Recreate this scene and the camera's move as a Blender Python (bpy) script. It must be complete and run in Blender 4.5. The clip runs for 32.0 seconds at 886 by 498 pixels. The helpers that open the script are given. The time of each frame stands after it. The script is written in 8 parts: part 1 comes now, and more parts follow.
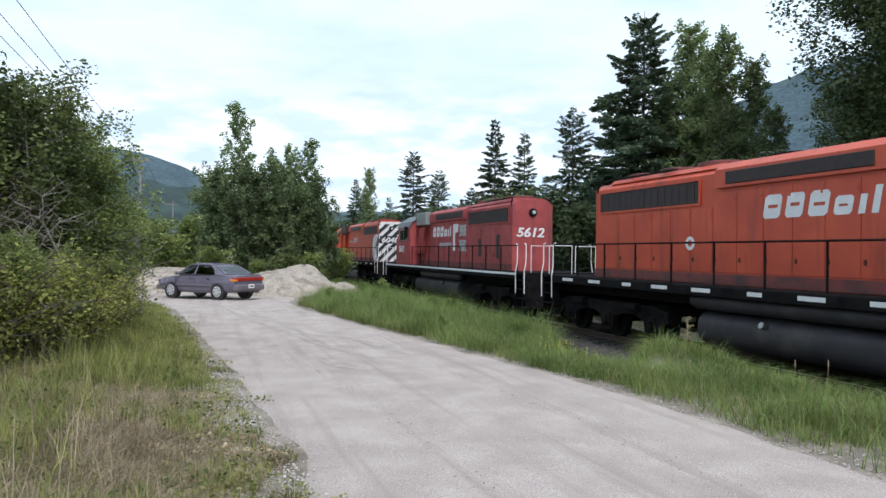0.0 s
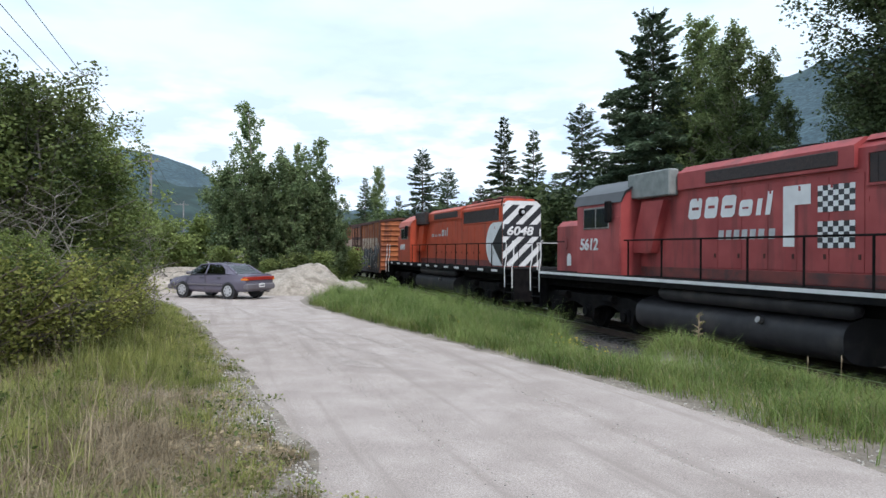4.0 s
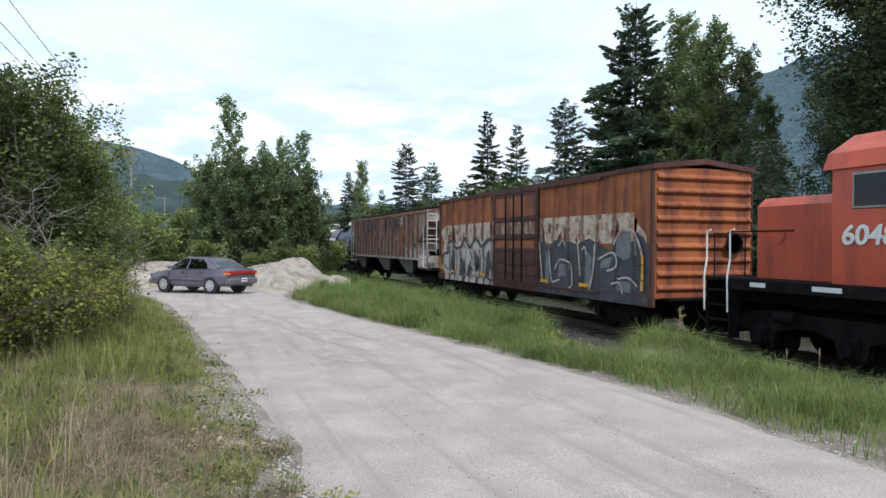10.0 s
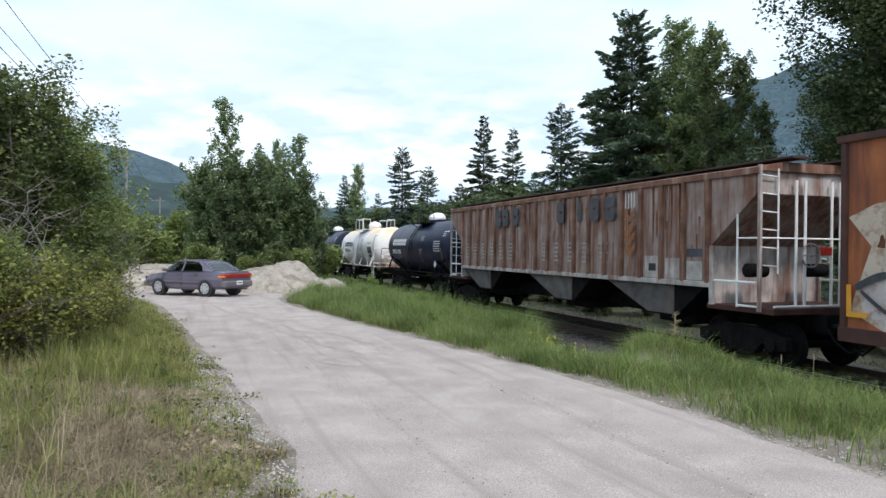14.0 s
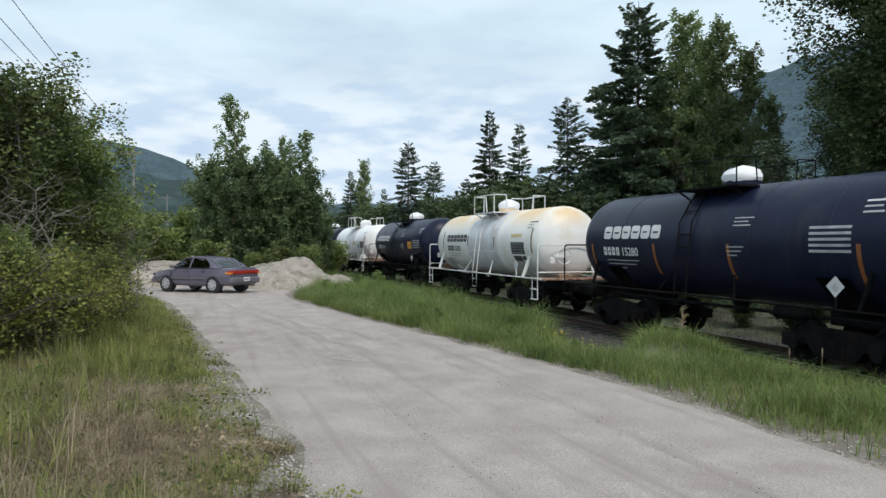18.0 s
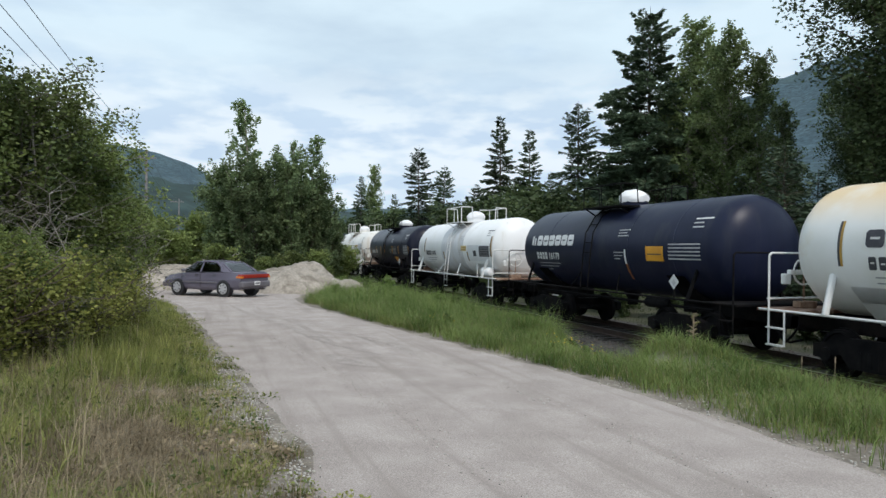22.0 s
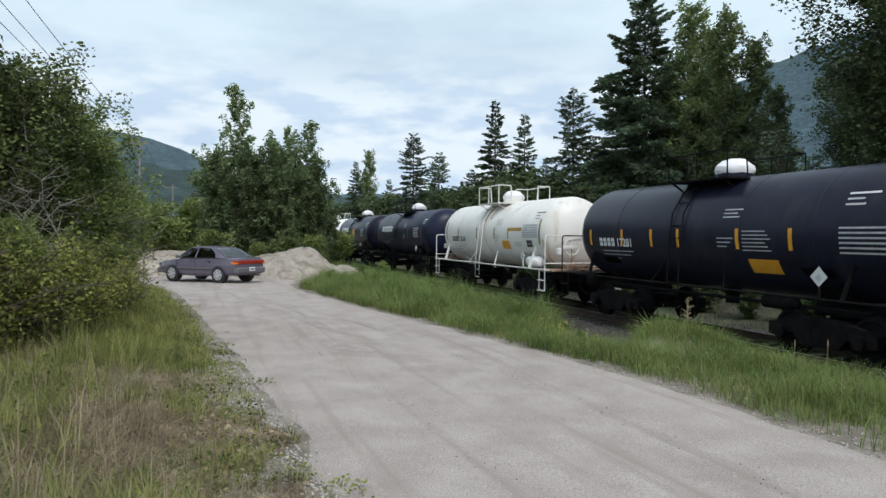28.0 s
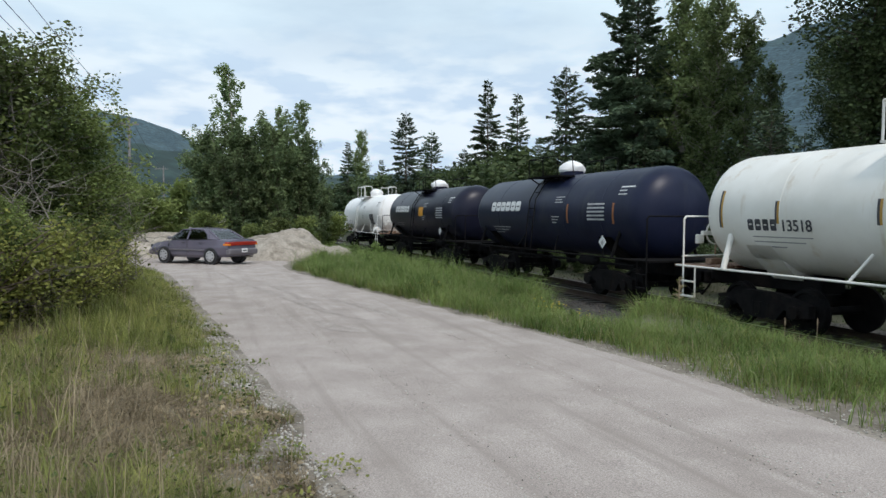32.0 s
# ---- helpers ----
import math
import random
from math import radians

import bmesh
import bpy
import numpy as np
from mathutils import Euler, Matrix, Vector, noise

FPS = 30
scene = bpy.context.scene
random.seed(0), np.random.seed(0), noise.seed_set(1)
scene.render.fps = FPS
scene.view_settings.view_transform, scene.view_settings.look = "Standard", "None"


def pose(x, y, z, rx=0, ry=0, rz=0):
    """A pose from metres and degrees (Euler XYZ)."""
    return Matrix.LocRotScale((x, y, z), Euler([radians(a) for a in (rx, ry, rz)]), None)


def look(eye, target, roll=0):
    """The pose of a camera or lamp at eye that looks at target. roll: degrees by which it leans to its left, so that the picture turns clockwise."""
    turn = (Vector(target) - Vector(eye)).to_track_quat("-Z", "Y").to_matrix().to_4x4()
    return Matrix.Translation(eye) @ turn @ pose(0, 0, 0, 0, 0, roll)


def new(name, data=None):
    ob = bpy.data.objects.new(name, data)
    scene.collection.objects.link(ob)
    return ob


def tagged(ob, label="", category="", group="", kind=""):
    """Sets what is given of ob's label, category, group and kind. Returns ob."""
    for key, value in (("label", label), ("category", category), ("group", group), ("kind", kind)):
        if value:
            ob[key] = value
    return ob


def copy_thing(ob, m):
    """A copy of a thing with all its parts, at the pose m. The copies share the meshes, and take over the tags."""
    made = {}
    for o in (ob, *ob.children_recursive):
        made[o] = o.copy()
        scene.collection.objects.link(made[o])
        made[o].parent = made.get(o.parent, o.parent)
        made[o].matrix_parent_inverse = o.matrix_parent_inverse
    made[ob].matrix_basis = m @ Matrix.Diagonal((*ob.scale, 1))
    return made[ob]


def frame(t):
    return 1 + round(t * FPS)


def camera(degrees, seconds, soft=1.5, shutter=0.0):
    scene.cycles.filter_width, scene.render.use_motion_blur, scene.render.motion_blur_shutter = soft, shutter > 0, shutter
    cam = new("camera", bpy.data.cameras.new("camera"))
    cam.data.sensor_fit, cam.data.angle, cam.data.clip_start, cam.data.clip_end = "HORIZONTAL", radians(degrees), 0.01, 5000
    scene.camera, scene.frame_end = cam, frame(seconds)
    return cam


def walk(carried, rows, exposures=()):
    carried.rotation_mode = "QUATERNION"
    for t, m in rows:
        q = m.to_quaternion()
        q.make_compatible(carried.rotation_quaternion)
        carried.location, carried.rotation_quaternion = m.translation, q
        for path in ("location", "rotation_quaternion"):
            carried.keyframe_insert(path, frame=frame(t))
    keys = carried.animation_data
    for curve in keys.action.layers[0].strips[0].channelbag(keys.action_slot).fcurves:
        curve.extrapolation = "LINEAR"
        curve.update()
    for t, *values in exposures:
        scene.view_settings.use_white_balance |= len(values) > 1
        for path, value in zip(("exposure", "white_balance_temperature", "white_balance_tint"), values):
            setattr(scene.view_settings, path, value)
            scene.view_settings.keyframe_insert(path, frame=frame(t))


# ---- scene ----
# World: x runs along the track (the train rolls towards +x), y away from the camera across the track, z = 0 at rail top.
cam = camera(65.1, 32.0)
EYE_Z = 2.33
TURNS = (  # seconds, pan, tilt, roll in degrees
    (0.0, -70.9, 0.33, 0.72), (0.5, -71.37, 0.03, 0.37), (1.0, -71.58, 0.05, 0.12), (1.5, -72.3, 0.01, 0.29),
    (2.0, -72.5, -0.04, 0.43), (2.5, -72.09, 0.14, 0.34), (3.0, -71.77, 0.19, 0.19), (3.5, -71.72, 0.15, 0.24),
    (5.5, -71.7, 0.22, 0.43), (6.0, -71.68, 0.22, 0.55), (6.5, -70.85, 0.49, 0.95), (7.0, -70.07, 0.99, 0.81),
    (7.5, -70.14, 1.14, 0.83), (8.0, -70.6, 0.67, 0.71), (8.5, -70.11, 0.3, 0.86), (9.0, -70.0, 0.13, 0.58),
    (9.5, -69.9, -0.12, 0.19), (10.0, -70.33, -0.32, 0.29), (10.5, -70.42, -0.63, 0.45), (11.0, -70.24, -0.78, 0.15),
    (11.5, -69.94, -0.43, 0.3), (12.0, -69.9, -0.32, 0.28), (12.5, -70.07, -0.34, 0.34), (13.0, -70.03, -0.12, 0.51),
    (13.5, -69.96, -0.05, 0.56), (14.0, -69.98, 0.01, 0.61), (14.5, -69.99, -0.04, 0.54), (16.5, -70.2, -0.18, 0.41),
    (17.0, -70.24, -0.39, 0.44), (17.5, -70.34, -0.44, 0.5), (18.0, -70.51, -0.37, 0.31), (18.5, -70.63, -0.37, 0.25),
    (19.0, -70.74, -0.37, 0.42), (19.5, -71.0, -0.45, 0.41), (20.0, -71.46, -0.46, 0.36), (20.5, -71.39, -0.34, 0.54),
    (21.0, -71.34, -0.07, 0.73), (21.5, -71.34, 0.0, 0.55), (22.0, -71.34, 0.06, 0.64), (22.5, -71.36, 0.12, 0.75),
    (23.0, -71.22, 0.17, 0.83), (23.5, -71.21, 0.1, 0.88), (24.0, -71.22, -0.0, 0.81), (24.5, -71.33, -0.14, 0.79),
    (25.0, -71.18, -0.24, 0.79), (25.5, -71.01, -0.3, 0.67), (27.5, -71.26, -0.98, 0.37), (28.0, -70.92, -1.15, 0.46),
    (28.5, -70.92, -1.43, 0.43), (29.0, -70.96, -1.55, 0.54), (29.5, -70.88, -1.65, 0.56), (30.0, -70.92, -1.71, 0.46),
    (30.5, -70.95, -1.81, 0.4), (31.0, -70.95, -2.02, 0.39), (31.5, -70.8, -2.34, 0.43), (32.0, -70.32, -2.75, 0.26),
)
walk(cam, [(t, pose(0, 0, EYE_Z, 90 + tilt, 0, -pan) @ pose(0, 0, 0, 0, 0, roll)) for t, pan, tilt, roll in TURNS],
     exposures=((0, 0.06, 6200, 15), (14.5, 0.06, 6200, 15), (16.5, -0.32, 6350, 12), (32, -0.32, 6350, 12)))

# ---- sky, sun and exposure ----
SUN_FROM = Vector((0.62, 0.02, 0.78)).normalized()
world = bpy.data.worlds.new("sky")
scene.world = world
world.use_nodes = True
wn, wl = world.node_tree.nodes, world.node_tree.links
wn.clear()
sky = wn.new("ShaderNodeTexSky")
sky.sky_type, sky.sun_disc = "NISHITA", False
sky.sun_elevation, sky.sun_rotation = math.asin(SUN_FROM.z), math.atan2(SUN_FROM.x, SUN_FROM.y)
sky.air_density, sky.dust_density, sky.ozone_density = 1.0, 1.5, 1.0
coord = wn.new("ShaderNodeTexCoord")
stretch = wn.new("ShaderNodeMapping")
stretch.inputs["Scale"].default_value = (1.0, 1.0, 3.4)
stretch.inputs["Location"].default_value = (0.35, 0.1, 0.0)
puffs = wn.new("ShaderNodeTexNoise")
puffs.inputs["Scale"].default_value, puffs.inputs["Detail"].default_value = 2.6, 7.0
puffs.inputs["Roughness"].default_value = 0.52
veil = wn.new("ShaderNodeMapRange")
veil.inputs["From Min"].default_value, veil.inputs["From Max"].default_value = 0.30, 0.55
veil.inputs["To Min"].default_value, veil.inputs["To Max"].default_value = 0.62, 0.98
scaled = wn.new("ShaderNodeVectorMath")
scaled.operation = "SCALE"
scaled.inputs["Scale"].default_value = 0.13
shade_noise = wn.new("ShaderNodeTexNoise")
shade_noise.inputs["Scale"].default_value, shade_noise.inputs["Detail"].default_value = 4.2, 4.0
cloud_tone = wn.new("ShaderNodeValToRGB")
cloud_tone.color_ramp.elements[0].position, cloud_tone.color_ramp.elements[0].color = 0.26, (0.74, 0.94, 1.10, 1)
cloud_tone.color_ramp.elements[1].position, cloud_tone.color_ramp.elements[1].color = 0.46, (0.87, 1.06, 1.15, 1)
mixed = wn.new("ShaderNodeMix")
mixed.data_type = "RGBA"
back = wn.new("ShaderNodeBackground")
back.inputs["Strength"].default_value = 1.06
wout = wn.new("ShaderNodeOutputWorld")
wl.new(coord.outputs["Generated"], stretch.inputs["Vector"])
wl.new(stretch.outputs["Vector"], puffs.inputs["Vector"])
wl.new(stretch.outputs["Vector"], shade_noise.inputs["Vector"])
wl.new(puffs.outputs["Fac"], veil.inputs["Value"])
wl.new(shade_noise.outputs["Fac"], cloud_tone.inputs["Fac"])
wl.new(sky.outputs["Color"], scaled.inputs[0])
wl.new(veil.outputs["Result"], mixed.inputs[0])
wl.new(scaled.outputs["Vector"], mixed.inputs[6])
wl.new(cloud_tone.outputs["Color"], mixed.inputs[7])
# cumulus low over the horizon: white heads, blue-grey undersides
heads = wn.new("ShaderNodeTexNoise")
heads.inputs["Scale"].default_value, heads.inputs["Detail"].default_value = 9.0, 5.0
head_map = wn.new("ShaderNodeMapping")
head_map.inputs["Scale"].default_value = (1.0, 1.0, 3.2)
head_map.inputs["Location"].default_value = (0.2, 0.9, 0.12)
head_tone = wn.new("ShaderNodeValToRGB")
head_tone.color_ramp.elements[0].position, head_tone.color_ramp.elements[0].color = 0.42, (0.66, 0.83, 1.02, 1)
head_tone.color_ramp.elements[1].position, head_tone.color_ramp.elements[1].color = 0.56, (1.02, 1.12, 1.17, 1)
split = wn.new("ShaderNodeSeparateXYZ")
low = wn.new("ShaderNodeMapRange")
low.inputs["From Min"].default_value, low.inputs["From Max"].default_value = 0.27, 0.17
low.inputs["To Max"].default_value = 0.75
with_heads = wn.new("ShaderNodeMix")
with_heads.data_type = "RGBA"
wl.new(coord.outputs["Generated"], head_map.inputs["Vector"])
wl.new(head_map.outputs["Vector"], heads.inputs["Vector"])
wl.new(heads.outputs["Fac"], head_tone.inputs["Fac"])
wl.new(coord.outputs["Generated"], split.inputs[0])
wl.new(split.outputs["Z"], low.inputs["Value"])
wl.new(low.outputs["Result"], with_heads.inputs[0])
wl.new(mixed.outputs[2], with_heads.inputs[6])
wl.new(head_tone.outputs["Color"], with_heads.inputs[7])
wl.new(with_heads.outputs[2], back.inputs["Color"])
wl.new(back.outputs["Background"], wout.inputs["Surface"])

sun = new("sun", bpy.data.lights.new("sun", "SUN"))
sun.data.energy, sun.data.angle, sun.data.color = 2.65, radians(8), (1.0, 0.935, 0.86)
sun.matrix_basis = look(SUN_FROM * 60, (0, 0, 0))


# ---- materials ----
def surface(name, low, high, scale=3.0, rough=0.7, metal=0.0, bump=0.0, bump_scale=30.0, stain=None, stain_amount=0.0,
            stain_scale=1.2, streak=False, stretch=None, island=0.0, fine=0.0, spec=0.5):
    """Two-tone noise paint or earth, with stains at a second scale, fine relief, and a shift of tone from piece to piece."""
    m = bpy.data.materials.new(name)
    m.use_nodes = True
    n, l = m.node_tree.nodes, m.node_tree.links
    b = n["Principled BSDF"]
    b.inputs["Roughness"].default_value, b.inputs["Metallic"].default_value = rough, metal
    b.inputs["Specular IOR Level"].default_value = spec
    c = n.new("ShaderNodeTexCoord")
    a = n.new("ShaderNodeTexNoise")
    a.inputs["Scale"].default_value, a.inputs["Detail"].default_value = scale, 6.0
    l.new(c.outputs["Object"], a.inputs["Vector"])
    ramp = n.new("ShaderNodeValToRGB")
    ramp.color_ramp.elements[0].position, ramp.color_ramp.elements[0].color = 0.32, (*low, 1)
    ramp.color_ramp.elements[1].position, ramp.color_ramp.elements[1].color = 0.68, (*high, 1)
    l.new(a.outputs["Fac"], ramp.inputs["Fac"])
    colour = ramp.outputs["Color"]
    if fine:
        f = n.new("ShaderNodeTexNoise")
        f.inputs["Scale"].default_value, f.inputs["Detail"].default_value = bump_scale, 3.0
        l.new(c.outputs["Object"], f.inputs["Vector"])
        mr = n.new("ShaderNodeMapRange")
        mr.inputs["From Min"].default_value, mr.inputs["From Max"].default_value = 0.25, 0.75
        mr.inputs["To Min"].default_value, mr.inputs["To Max"].default_value = 1 - fine, 1 + fine
        l.new(f.outputs["Fac"], mr.inputs["Value"])
        v = n.new("ShaderNodeVectorMath")
        v.operation = "SCALE"
        l.new(colour, v.inputs[0])
        l.new(mr.outputs["Result"], v.inputs["Scale"])
        colour = v.outputs["Vector"]
    if stain:
        mp = n.new("ShaderNodeMapping")
        mp.inputs["Scale"].default_value = stretch or ((1, 1, 0.12) if streak else (1, 1, 1))
        s = n.new("ShaderNodeTexNoise")
        s.inputs["Scale"].default_value, s.inputs["Detail"].default_value = stain_scale, 8.0
        s.inputs["Roughness"].default_value = 0.62
        l.new(c.outputs["Object"], mp.inputs["Vector"])
        l.new(mp.outputs["Vector"], s.inputs["Vector"])
        k = n.new("ShaderNodeMapRange")
        k.inputs["From Min"].default_value, k.inputs["From Max"].default_value = 0.62 - 0.25 * stain_amount, 0.75 - 0.2 * stain_amount
        k.inputs["To Max"].default_value = min(1.0, 0.45 + stain_amount * 0.6)
        l.new(s.outputs["Fac"], k.inputs["Value"])
        x = n.new("ShaderNodeMix")
        x.data_type = "RGBA"
        l.new(k.outputs["Result"], x.inputs[0])
        l.new(colour, x.inputs[6])
        x.inputs[7].default_value = (*stain, 1)
        colour = x.outputs[2]
    if island:
        g = n.new("ShaderNodeNewGeometry")
        o = n.new("ShaderNodeObjectInfo")
        ad = n.new("ShaderNodeMath")
        ad.operation = "ADD"
        l.new(g.outputs["Random Per Island"], ad.inputs[0])
        l.new(o.outputs["Random"], ad.inputs[1])
        mr = n.new("ShaderNodeMapRange")
        mr.inputs["From Max"].default_value = 2.0
        mr.inputs["To Min"].default_value, mr.inputs["To Max"].default_value = 1 - island, 1 + island
        l.new(ad.outputs["Value"], mr.inputs["Value"])
        v = n.new("ShaderNodeVectorMath")
        v.operation = "SCALE"
        l.new(colour, v.inputs[0])
        l.new(mr.outputs["Result"], v.inputs["Scale"])
        colour = v.outputs["Vector"]
    l.new(colour, b.inputs["Base Color"])
    if bump:
        f = n.new("ShaderNodeTexNoise")
        f.inputs["Scale"].default_value, f.inputs["Detail"].default_value = bump_scale, 5.0
        l.new(c.outputs["Object"], f.inputs["Vector"])
        bp = n.new("ShaderNodeBump")
        bp.inputs["Strength"].default_value, bp.inputs["Distance"].default_value = bump, 0.02
        l.new(f.outputs["Fac"], bp.inputs["Height"])
        l.new(bp.outputs["Normal"], b.inputs["Normal"])
    return m


def leafy(name, dark, light, through_light=0.25, scale=0.8):
    """Leaves: a tone for each leaf, some light passing through."""
    m = surface(name, dark, light, scale, 0.6, island=0.7, spec=0.25)
    n, l = m.node_tree.nodes, m.node_tree.links
    b = n["Principled BSDF"]
    t = n.new("ShaderNodeBsdfTranslucent")
    src = b.inputs["Base Color"].links[0].from_socket
    l.new(src, t.inputs["Color"])
    x = n.new("ShaderNodeMixShader")
    x.inputs[0].default_value = through_light
    l.new(b.outputs["BSDF"], x.inputs[1])
    l.new(t.outputs["BSDF"], x.inputs[2])
    l.new(x.outputs["Shader"], n["Material Output"].inputs["Surface"])
    return m


